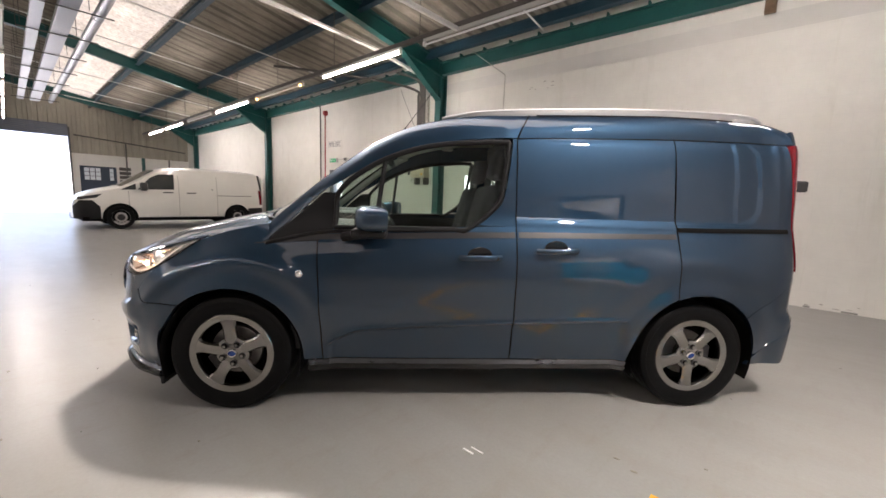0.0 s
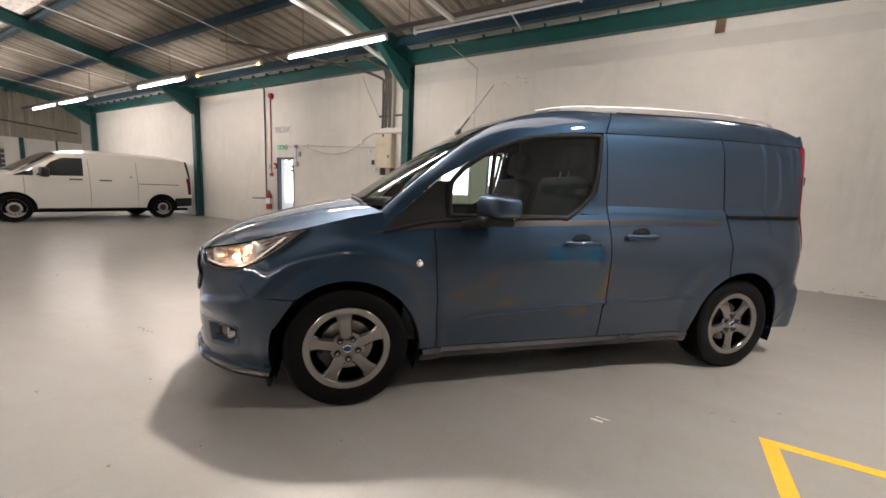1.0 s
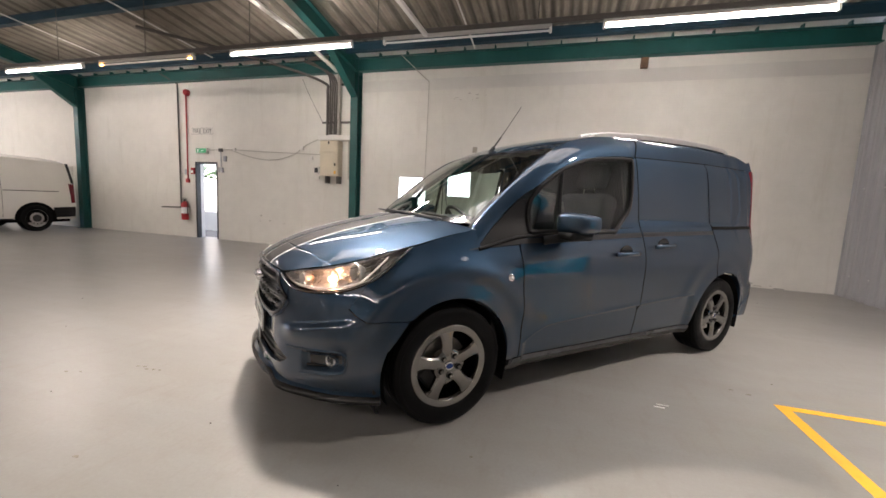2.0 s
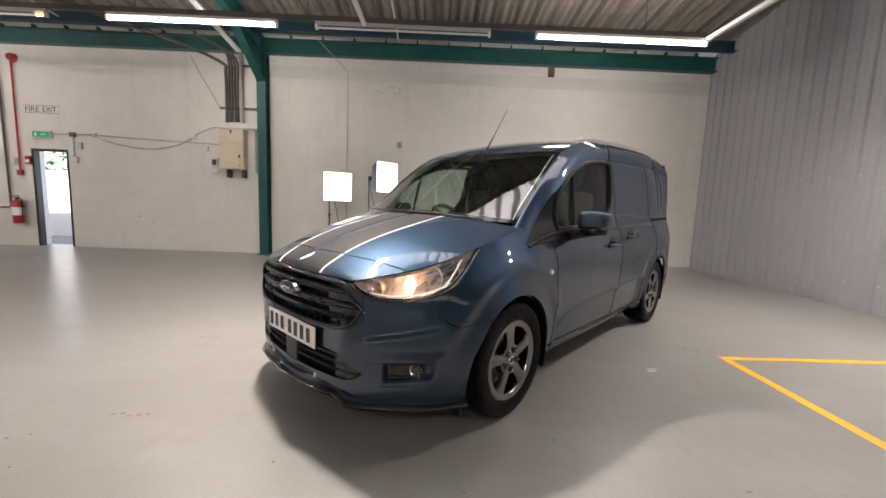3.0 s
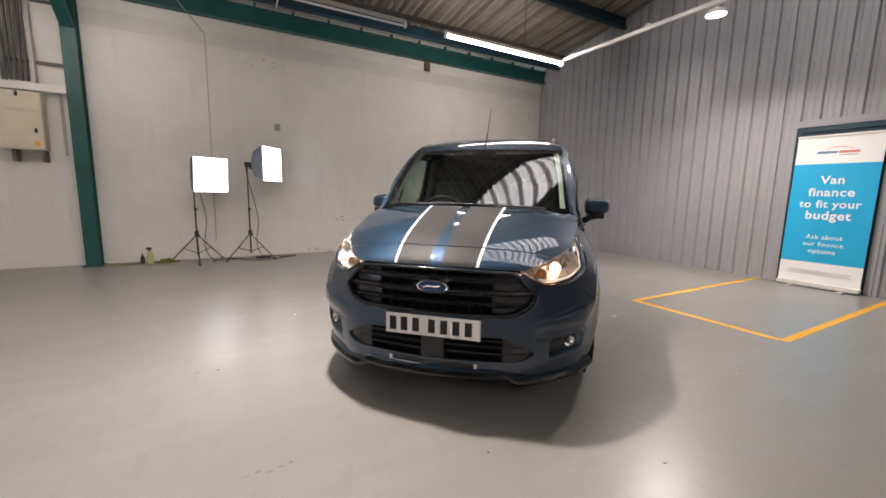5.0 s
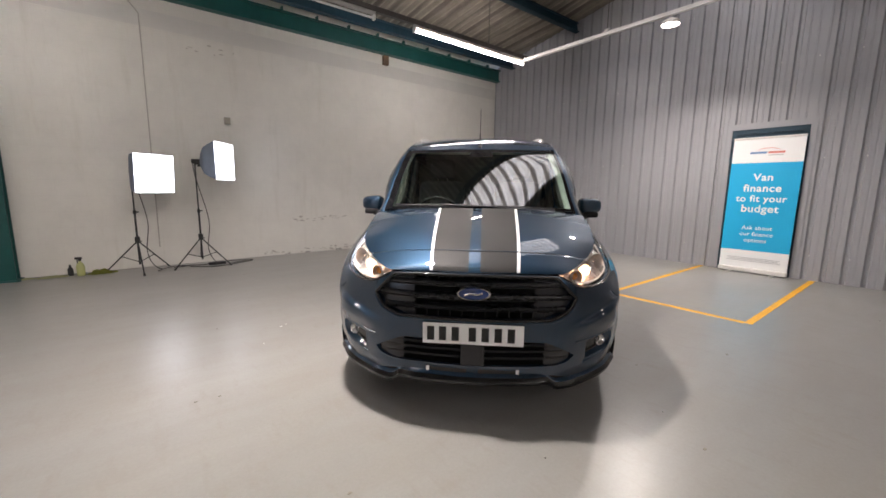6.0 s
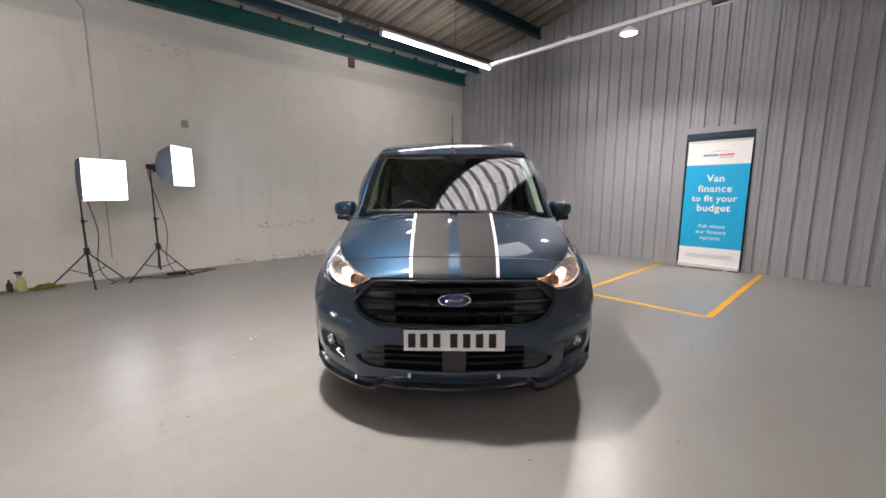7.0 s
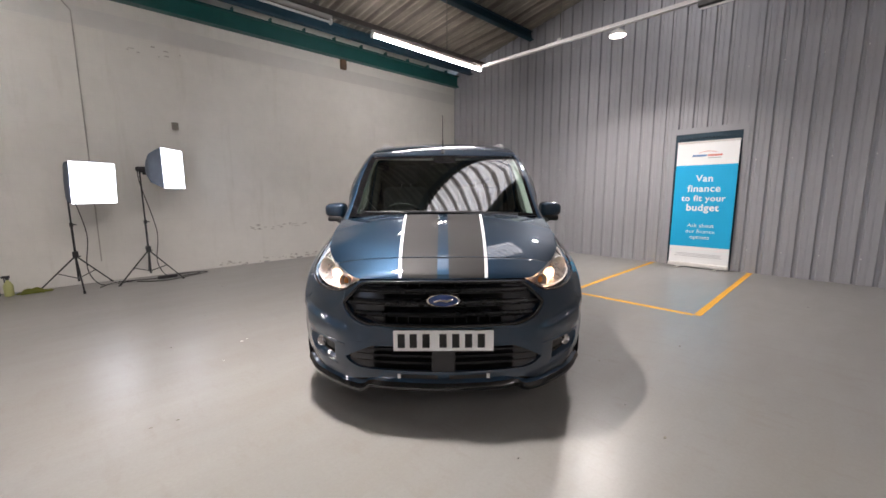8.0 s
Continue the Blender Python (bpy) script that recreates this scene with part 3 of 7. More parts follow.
for k, (x, y0, y1, z) in enumerate(((-3.4, 6.2, 0.5, 4.02), (-9.3, 6.0, -3.0, 4.12), (-12.2, 5.6, -3.0, 4.2), (-16.6, 5.6, -3.0, 4.2), (-19.4, 5.6, -3.0, 4.2), (-21.2, 5.6, -3.0, 4.2))):
    bm = bmesh.new()
    sweep(bm, [(x, y0, z + 0.02), (x, (y0 + y1) / 2, z + 0.42), (x + 0.05, y1, z + 0.75)], 0.014, 6)
    tagged(finish("roof_conduit", bm, WHITE_METAL), "thin pale conduit run under the roof slope", "conduit", "roof conduits", "structure")

pts = [(-6.42, 6.45, 3.84), (-6.34, 4.9, 4.02), (-6.26, 3.1, 4.06), (-6.26, -1.2, 4.12)]
tray = thing("perforated_tray")
tagged(tray, "narrow pale perforated cable tray beside the portal frame", "cable tray")
for a, b in zip(pts, pts[1:]):
    bm = bmesh.new()
    d = Vector(b) - Vector(a)
    m = Matrix.Translation(a) @ d.to_track_quat("X", "Z").to_matrix().to_4x4()
    box(bm, 0, d.length, -0.045, 0.045, -0.008, 0.0, m=m)
    box(bm, 0, d.length, -0.045, -0.040, 0.0, 0.028, m=m)
    box(bm, 0, d.length, 0.040, 0.045, 0.0, 0.028, m=m)
    part("tray_length", bm, WHITE_METAL, tray)

# ---- things on the north wall ----
WY = YN - 0.002


def wall_box(name, x0, x1, z0, z1, d, mat, label, cat, bevel=0.004):
    bm = bmesh.new()
    box(bm, x0, x1, WY - d, WY, z0, z1, bevel=bevel)
    return tagged(finish(name, bm, mat), label, cat)


# fire exit door: frame, half open leaf, light beyond
d2 = thing("door_2")
tagged(d2, "open fire exit doorway with a dark frame and daylight beyond", "door", kind="structure")
part("door_frame", boxes((DX0, DX0 + 0.05, YN - 0.01, YN + 0.1, 0, DZ), (DX1 - 0.035, DX1, YN - 0.01, YN + 0.1, 0, DZ), (DX0 + 0.05, DX1 - 0.035, YN - 0.01, YN + 0.1, DZ - 0.05, DZ)), BLACK, d2, "dark painted frame")
tagged(finish("yard_wall_low", boxes((-14.5, -8.0, YN + 1.9, YN + 2.02, -0.3, 1.60)), WHITE_METAL), "pale low wall outside the fire exit", "wall", kind="structure")
LEAF = vary(Mat("hedge leaf", rough=0.6), (0.055, 0.115, 0.04), 0.4, 3.0, 30.0)
bm = bmesh.new()
rng = random.Random(11)
for k in range(2600):
    p = Vector((rng.uniform(-15.5, -8.2), YN + 2.35 + rng.uniform(-0.25, 0.3), rng.uniform(1.45, 3.9)))
    p.z += 0.25 * noise.noise(p * 1.3)
    r = rng.uniform(0.05, 0.10)
    m = Matrix.Translation(p) @ Euler((rng.uniform(-1, 1), rng.uniform(-1, 1), rng.uniform(0, 6))).to_matrix().to_4x4()
    bm.faces.new([bm.verts.new(m @ Vector(q)) for q in ((-r, 0, 0), (0, 0.01, -r * 0.5), (r, 0, 0), (0, 0.01, r * 0.5))])
tagged(finish("hedge", bm, LEAF), "green leafy hedge beyond the fire exit", "hedge", kind="stuff")
tagged(finish("exit_path", boxes((-13, -7, YN + 0.25, YN + 1.9, -0.26, -0.02)), CONCRETE), "concrete path outside the fire exit", "path", kind="structure")

sign = wall_box("fire_exit_sign", -10.72, -10.04, 2.61, 2.76, 0.006, WHITE_METAL, "flat white sign lettered FIRE EXIT above the door", "sign", 0.001)
for word, x in (("FIRE", -10.545), ("EXIT", -10.215)):
    words("lettering", word, 0.265, BLACK, sign, pose(x, WY - 0.007, 2.635), bold=0.01, height=0.10, label="dark lettering")
for a, b, c, d in ((-10.72, -10.04, 2.752, 2.76), (-10.72, -10.04, 2.61, 2.618)):
    part("border", boxes((a, b, WY - 0.008, WY - 0.006, c, d)), BLACK, sign)
ex = wall_box("exit_lamp", -10.54, -10.18, 2.13, 2.27, 0.07, WHITE_METAL, "small green illuminated running-figure exit lamp box", "exit sign", 0.008)
part("face", boxes((-10.52, -10.20, WY - 0.074, WY - 0.070, 2.145, 2.255)), SIGN_GREEN, ex, "green glowing face")
part("pictogram", boxes((-10.475, -10.435, WY - 0.077, WY - 0.0745, 2.170, 2.230), (-10.36, -10.27, WY - 0.077, WY - 0.0745, 2.193, 2.207)), PRINT_WHITE, ex)

# fire extinguisher
fe = thing("fire_extinguisher", pose(-10.90, WY - 0.10, 0.45))
tagged(fe, "red fire extinguisher hung on the wall beside the exit", "extinguisher")
bm = bmesh.new()
lathe(bm, [(0, 0), (0.075, 0.0), (0.082, 0.015), (0.082, 0.40), (0.07, 0.44), (0.03, 0.465), (0.022, 0.48)], 24)
part("cylinder", bm, RED, fe, smooth=True)
bm = bmesh.new()
lathe(bm, [(0.0835, 0.16), (0.0835, 0.32)], 24)
part("paper_label", bm, PRINT_WHITE, fe)
bm = bmesh.new()
box(bm, -0.02, 0.02, -0.02, 0.02, 0.475, 0.515)
box(bm, -0.10, 0.05, -0.012, 0.012, 0.51, 0.525)
box(bm, -0.10, 0.04, -0.012, 0.012, 0.54, 0.552)
part("valve", bm, BLACK, fe)
bm = bmesh.new()
sweep(bm, smooth_line([(0.02, 0, 0.5), (0.09, -0.01, 0.47), (0.10, -0.01, 0.3), (0.095, -0.01, 0.12)]), 0.011)
part("hose", bm, BLACK, fe)
bm = bmesh.new()
box(bm, -0.03, 0.03, 0.06, 0.10, 0.30, 0.36)
part("bracket", bm, BLACK_METAL, fe)

# red pipe with a sounder above and a call point below
rp = thing("fire_alarm_riser")
tagged(rp, "red alarm conduit with sounder and call point", "fire alarm")
bm = bmesh.new()
sweep(bm, [(-10.85, WY - 0.03, 3.62), (-10.85, WY - 0.03, 1.42)], 0.016)
part("conduit", bm, RED, rp)
bm = bmesh.new()
lathe(bm, [(0, 0.09), (0.06, 0.09), (0.075, 0.06), (0.08, 0.0), (0, 0)], 20, pose(-10.82, WY, 3.62, 90))
part("sounder", bm, RED, rp, smooth=True)
part("call_point", boxes((-10.73, -10.64, WY - 0.05, WY, 1.62, 1.78), bevel=0.006), RED, rp)
part("call_point_face", boxes((-10.72, -10.65, WY - 0.053, WY - 0.05, 1.65, 1.71)), PRINT_WHITE, rp)
part("switch_box", boxes((-10.95, -10.88, WY - 0.04, WY, 1.60, 1.74), bevel=0.005), GALV, rp)
part("junction_box", boxes((-10.91, -10.81, WY - 0.05, WY, 1.40, 1.50), bevel=0.005), RED, rp)
bm = bmesh.new()
sweep(bm, [(-11.47, WY - 0.2, 4.05), (-11.12, WY - 0.03, 3.84), (-11.12, WY - 0.03, 3.80), (-11.10, WY - 0.03, 0.80), (-11.14, WY - 0.03, 0.76), (-11.77, WY - 0.03, 0.74)], 0.018)
tagged(finish("wall_pipe", bm, CONDUIT), "dark steel pipe running down the wall", "pipe")

# door switch, cables and socket boxes between door and cabinet
sw = thing("door_switch")
tagged(sw, "grey door release switch with a short conduit", "switch")
part("cover", boxes((-9.85, -9.72, WY - 0.05, WY, 1.68, 1.80), bevel=0.006), GALV, sw)
bm = bmesh.new()
sweep(bm, [(-9.79, WY - 0.02, 1.8), (-9.79, WY - 0.02, 2.22)], 0.012, 6)
part("conduit", bm, GALV, sw)
part("top_box", boxes((-9.84, -9.74, WY - 0.05, WY, 2.18, 2.26), bevel=0.006), CONDUIT, sw)
part("side_box", boxes((-9.70, -9.62, WY - 0.04, WY, 1.95, 2.08), bevel=0.006), GALV, sw)
bm = bmesh.new()
sweep(bm, [(-10.18, WY - 0.02, 2.22), (-9.42, WY - 0.02, 2.235), (-8.5, WY - 0.02, 2.19), (-6.9, WY - 0.02, 2.14)], 0.008, 6)
sweep(bm, smooth_line([(-9.52, WY - 0.02, 2.24), (-8.92, WY - 0.02, 2.07), (-8.3, WY - 0.02, 2.0), (-7.7, WY - 0.02, 2.12), (-7.3, WY - 0.03, 2.36), (-6.95, WY - 0.05, 2.48)]), 0.008, 6)
tagged(finish("wall_cable", bm, FITTING), "grey cables clipped and sagging along the wall", "cable")
bm = bmesh.new()
sweep(bm, smooth_line([(-7.44, WY - 0.02, 3.80), (-7.29, WY - 0.015, 3.50), (-7.10, WY - 0.015, 3.18), (-6.905, WY - 0.04, 2.868)]), 0.005, 6)
tagged(finish("stay_wire", bm, CONDUIT), "thin slanting cable on the wall", "cable")
for x, z, s in ((-7.44, 2.28, 0.045), (-7.20, 2.05, 0.04), (-9.37, 2.24, 0.035)):
    wall_box("socket_box", x - s, x + s, z - s, z + s, 0.04, WHITE_METAL, "small white surface-mounted socket box", "socket box", 0.006)

# distribution cabinet with conduits above
cab = thing("distribution_cabinet")
tagged(cab, "cream steel electrical distribution cabinet on brackets", "electrical cabinet")
CX0, CX1, CD = -6.845, -6.385, 0.20
bm = bmesh.new()
box(bm, CX0, CX1, WY - CD, WY - 0.03, 1.66, 2.425, bevel=0.006)
part("body", bm, CREAM, cab)
part("upper_door", boxes((CX0 + 0.01, CX1 - 0.01, WY - CD - 0.014, WY - CD - 0.001, 2.19, 2.415), bevel=0.005), CREAM, cab)
part("lower_door", boxes((CX0 + 0.01, CX1 - 0.01, WY - CD - 0.014, WY - CD - 0.001, 1.68, 2.16), bevel=0.005), CREAM, cab)
part("lip", boxes((CX0 - 0.008, CX1 + 0.008, WY - CD - 0.02, WY - CD - 0.001, 2.163, 2.187), bevel=0.004), CREAM, cab)
part("handle", boxes((CX1 - 0.09, CX1 - 0.06, WY - CD - 0.03, WY - CD - 0.014, 1.88, 1.94), bevel=0.004), BLACK, cab)
part("handle", boxes(((CX0 + CX1) / 2 - 0.015, (CX0 + CX1) / 2 + 0.015, WY - CD - 0.03, WY - CD - 0.014, 2.345, 2.405), bevel=0.004), BLACK, cab)
part("warning_label", boxes((CX1 - 0.10, CX1 - 0.05, WY - CD - 0.017, WY - CD - 0.0142, 1.71, 1.77)), YELLOW, cab, "yellow warning label")
for x in (CX0 + 0.12, CX1 - 0.05):
    part("bracket", boxes((x - 0.02, x + 0.02, WY - 0.16, WY, 1.50, 1.66), bevel=0.004), CONDUIT, cab)
tr = thing("cable_trunking")
tagged(tr, "grey steel cable trunking above the cabinet", "trunking")
part("channel", boxes((-6.925, -6.11, WY - 0.17, WY, 2.445, 2.545), bevel=0.004), WHITE_METAL, tr)
part("channel", boxes((-6.475, -6.43, WY - 0.12, WY - 0.03, 2.55, 3.86), bevel=0.004), FITTING, tr)
part("down_conduit", boxes((-6.235, -6.205, WY - 0.05, WY - 0.02, 1.6, 2.44)), FITTING, tr)
for k in range(4):
    x = -6.675 + k * 0.053
    bm = bmesh.new()
    sweep(bm, smooth_line([(x, WY - 0.09 - 0.01 * (k % 2), 2.57), (x, WY - 0.09, 3.3), (x, WY - 0.09, 3.66), (x - 0.05 - 0.03 * k, WY - 0.16, 3.86), (x - 0.25 - 0.1 * k, WY - 0.5, 4.0)]), 0.021)
    part("conduit", bm, CONDUIT, tr, smooth=True)
bm = bmesh.new()
sweep(bm, smooth_line([(-6.735, WY - 0.1, 2.55), (-6.735, WY - 0.1, 3.45), (-6.80, WY - 0.12, 3.66), (-7.4, WY - 0.5, 3.86), (-8.4, WY - 1.5, 4.0), (-9.3, WY - 2.3, 4.1)]), 0.03)
part("conduit", bm, CONDUIT, tr, smooth=True)
part("support_rail", boxes((-6.90, -6.10, WY - 0.045, WY - 0.01, 2.82, 2.86)), CONDUIT, tr)
part("support_rail", boxes((-6.43, -6.10, WY - 0.045, WY - 0.01, 3.62, 3.66)), CONDUIT, tr)
mt = wall_box("meter_box", -7.09, -6.97, 1.72, 1.87, 0.06, WHITE_METAL, "small white isolator box with a black dial", "isolator", 0.006)
part("dial", boxes((-7.07, -6.99, WY - 0.075, WY - 0.06, 1.735, 1.845)), BLACK, mt)
wall_box("isolator_box", -7.10, -6.97, 1.59, 1.66, 0.05, WHITE_METAL, "small white box under the isolator", "isolator", 0.006)
wall_box("blank_panel", -7.08, -6.88, 1.87, 2.12, 0.03, WALL, "white painted backing board beside the cabinet", "board", 0.003)
bm = bmesh.new()
sweep(bm, [(-4.85, WY - 0.5, 4.0), (-4.42, WY - 0.02, 3.62), (-4.42, WY - 0.02, 3.3), (-4.44, WY - 0.02, 0.3)], 0.008, 6)
tagged(finish("wall_conduit", bm, FITTING), "thin painted conduit down the wall", "conduit")
WORN_PLATE = vary(Mat("grimy painted plate", rough=0.8), (0.36, 0.33, 0.28), 0.15, 9.0, 60.0)
RUST = vary(Mat("rusty brown block", rough=0.85), (0.16, 0.10, 0.06), 0.3, 9.0, 60.0, None, 0.3)
bm = bmesh.new()
box(bm, -0.52, -0.40, WY - 0.07, WY, 3.68, 3.86, bevel=0.01)
tagged(finish("wall_bracket", bm, RUST), "rusty brown block under the eaves beam", "bracket")
wall_box("wall_socket", -3.44, -3.35, 2.215, 2.325, 0.03, WORN_PLATE, "small brownish wall plate", "wall plate", 0.006)
rows = []
for k in range(9):
    x = -2.6 + k * 0.56 + 0.2 * math.sin(k * 5.1)
    rows.append((x, x + 0.10 + 0.05 * math.sin(k * 3.3), YN - 0.004, YN - 0.001, 0.004, 0.014 + 0.012 * abs(math.sin(k * 2.3))))
tagged(finish("baseboard", boxes(*rows), FLOOR), "flaked bare patches along the wall foot", "wall foot", kind="structure")

SCUFF = vary(Mat("dull grey-brown wall scuff", rough=0.85), (0.42, 0.39, 0.35), 0.15, 12.0, 60.0)
bm = bmesh.new()
rng = random.Random(21)
for x0, x1, z0, z1, n in ((-2.45, -1.40, 0.60, 0.70, 26), (-2.95, -1.0, 0.02, 0.10, 40), (-0.6, 1.9, 0.02, 0.09, 20), (-9.0, -7.2, 0.35, 0.8, 4), (-3.9, -3.2, 3.25, 3.4, 8)):
    for k in range(n):
        x, z, w, h = rng.uniform(x0, x1), rng.uniform(z0, z1), rng.uniform(0.012, 0.055), rng.uniform(0.004, 0.016)
        ring = [(x + w * rng.uniform(0.5, 1) * math.cos(a), z + h * rng.uniform(0.4, 1) * math.sin(a)) for a in [2 * math.pi * q / 7 for q in range(7)]]
        prism(bm, ring, "y", YN - 0.0022, YN - 0.0004)
tagged(finish("wall_scuffs", bm, SCUFF), "scuffs and chipped paint along the white wall", "scuff", kind="stuff")

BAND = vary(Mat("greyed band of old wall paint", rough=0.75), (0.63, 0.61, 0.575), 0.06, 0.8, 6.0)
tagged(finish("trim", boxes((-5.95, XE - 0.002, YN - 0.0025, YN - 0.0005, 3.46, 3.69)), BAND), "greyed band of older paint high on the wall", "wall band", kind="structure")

# ---- softboxes on stands ----
def softbox(x, y, z, turn, foot_turn, tilt, label, shift=(0, 0), half=0.255):
    o = thing("softbox_light", pose(x, y, 0))
    tagged(o, label, "softbox", "softboxes")
    for k in range(3):
        a = radians(foot_turn + 120 * k)
        c, s = math.cos(a), math.sin(a)
        bm = bmesh.new()
        rod(bm, (0.02 * c, 0.02 * s, 0.42), (0.42 * c, 0.42 * s, 0.012), 0.009, 8)
        rod(bm, (0.012 * c, 0.012 * s, 0.14), (0.22 * c, 0.22 * s, 0.215), 0.006, 6)
        leg = part("leg", bm, BLACK_METAL, o)
        bm = bmesh.new()
        rod(bm, (0.40 * c, 0.40 * s, 0.03), (0.43 * c, 0.43 * s, 0.0), 0.013, 8)
        part("rubber_foot", bm, BLACK, leg)
    bm = bmesh.new()
    rod(bm, (0, 0, 0.10), (0, 0, 0.85), 0.013)
    rod(bm, (0, 0, 0.85), (0, 0, z - 0.02), 0.010)
    part("pole", bm, BLACK_METAL, o)
    for h in (0.43, 0.85):
        bm = bmesh.new()
        rod(bm, (0, 0, h - 0.025), (0, 0, h + 0.025), 0.02)
        rod(bm, (0.01, 0, h), (0.05, 0, h), 0.008)
        part("collar", bm, BLACK, o)
    bm = bmesh.new()
    box(bm, -0.03, 0.03, -0.035, 0.035, 0.42, 0.5, bevel=0.01)
    part("cable_switch", bm, BLACK, o)
    m = pose(*shift, z, 0, 0, turn) @ pose(0, -0.14, 0, tilt)
    # head: fabric pyramid from the lamp holder to a square front, facing local -y
    bm = bmesh.new()
    H = half
    rings = []
    for s, yy in ((0.05, 0.10), (0.10, 0.06), (0.19, -0.03), (0.235, -0.13), (H, -0.24)):
        rings.append([bm.verts.new(m @ Vector((sx * s, yy, sz * s))) for sx, sz in ((-1, -1), (0, -1.03), (1, -1), (1.03, 0), (1, 1), (0, 1.03), (-1, 1), (-1.03, 0))])
    for a, b in zip(rings, rings[1:]):
        for k in range(8):
            bm.faces.new((a[k], a[(k + 1) % 8], b[(k + 1) % 8], b[k]))
    bm.faces.new(rings[0])
    part("hood", bm, HOOD, o, "dark silver-grey fabric hood")
    bm = bmesh.new()
    n = 8
    grid = [[bm.verts.new(m @ Vector((H * (2 * i / n - 1), -0.245 - 0.02 * (1 - (2 * i / n - 1) ** 2) * (1 - (2 * j / n - 1) ** 2), H * (2 * j / n - 1)))) for i in range(n + 1)] for j in range(n + 1)]
    for j in range(n):
        for i in range(n):
            bm.faces.new((grid[j][i], grid[j][i + 1], grid[j + 1][i + 1], grid[j + 1][i]))
    part("diffuser", bm, SOFT_ON, o, "glowing white diffuser cloth", smooth=True)
    bm = bmesh.new()
    rod(bm, m @ Vector((0, 0.10, 0)), m @ Vector((0, 0.24, 0)), 0.035, 12)
    rod(bm, (0, 0, z - 0.05), m @ Vector((0, 0.14, -0.02)), 0.014, 8)
    box(bm, -0.02, 0.02, 0.10, 0.16, -0.08, 0.0, m=m)
    part("lamp_holder", bm, BLACK, o)
    bm = bmesh.new()
    sweep(bm, smooth_line([m @ Vector((0, 0.23, 0)), m @ Vector((0.05, 0.25, -0.2)), (0.14, 0.12, 0.7), (0.10, 0.08, 0.25), (0.22, 0.02, 0.012), (0.5, 0.0, 0.01), (0.62, 0.05, 0.01)]), 0.006, 6)
    part("cable", bm, CABLE, o)


HOOD = vary(Mat("grey softbox fabric", rough=0.7), (0.10, 0.12, 0.15), 0.15, 6.0, 80.0)
softbox(-4.70, 6.36, 1.40, 30, 35, 4, "lit square softbox on a black tripod stand", (0.07, -0.06))
softbox(-3.93, 6.32, 1.595, 54, 87, 0, "lit square softbox on a black stand turned aside", (0.065, 0.06), 0.275)
bm = bmesh.new()
sweep(bm, smooth_line([(-4.1, 6.3, 0.008), (-3.8, 6.1, 0.008), (-3.4, 6.25, 0.008), (-3.2, 6.4, 0.008), (-3.5, 6.5, 0.008), (-3.9, 6.35, 0.01), (-4.3, 6.45, 0.008), (-4.5, 6.2, 0.008)]), 0.006, 6)
tagged(finish("power_cable", bm, CABLE), "loose black power cable coiled on the floor", "cable")
bm = bmesh.new()
box(bm, -3.86, -3.62, 6.27, 6.33, 0.003, 0.045, bevel=0.008)
tagged(finish("power_strip", bm, BLACK), "black multi-socket power strip on the floor", "power strip")

# spray bottle, cloth and small litter by the wall
LIQ = Mat("yellow-green cleaning fluid bottle", (0.50, 0.52, 0.20), 0.3, Transmission_Weight=0.3).m
sb = thing("spray_bottle", pose(-5.34, 6.45, 0))
tagged(sb, "spray bottle of yellow-green cleaner with a black trigger", "spray bottle")
bm = bmesh.new()
lathe(bm, [(0, 0), (0.04, 0), (0.045, 0.01), (0.045, 0.13), (0.03, 0.17), (0.014, 0.19), (0.014, 0.21)], 16)
part("bottle", bm, LIQ, sb, smooth=True)
bm = bmesh.new()
box(bm, -0.05, 0.025, -0.012, 0.012, 0.225, 0.255, bevel=0.005)
box(bm, -0.03, -0.02, -0.008, 0.008, 0.17, 0.23)
rod(bm, (0, 0, 0.205), (0, 0, 0.23), 0.016)
part("trigger", bm, BLACK, sb)


def cloth(x, y, s, h, mat, label, seed):
    bm = bmesh.new()
    n = 12
    rng = random.Random(seed)
    g = []
    for j in range(n + 1):
        row = []
        for i in range(n + 1):
            u, v = 2 * i / n - 1, 2 * j / n - 1
            r = math.sqrt(u * u + v * v)
            z = h * max(0.0, 1 - r * 0.9) * (0.6 + 0.6 * noise.noise((u * 2 + seed, v * 2, 0.3))) + 0.006 + 0.012 * abs(noise.noise((u * 4, v * 4 + seed, 1)))
            k = 1.0 / max(1.0, r) * (1 + 0.2 * noise.noise((u * 3, seed, v * 3)))
            row.append(bm.verts.new((x + u * s * k, y + v * s * 0.55 * k, max(0.004, z))))
        g.append(row)
    for j in range(n):
        for i in range(n):
            bm.faces.new((g[j][i], g[j][i + 1], g[j + 1][i + 1], g[j + 1][i]))
    bmesh.ops.solidify(bm, geom=bm.faces, thickness=0.003)
    tagged(finish("cleaning_cloth", bm, mat, smooth=True), label, "cloth")


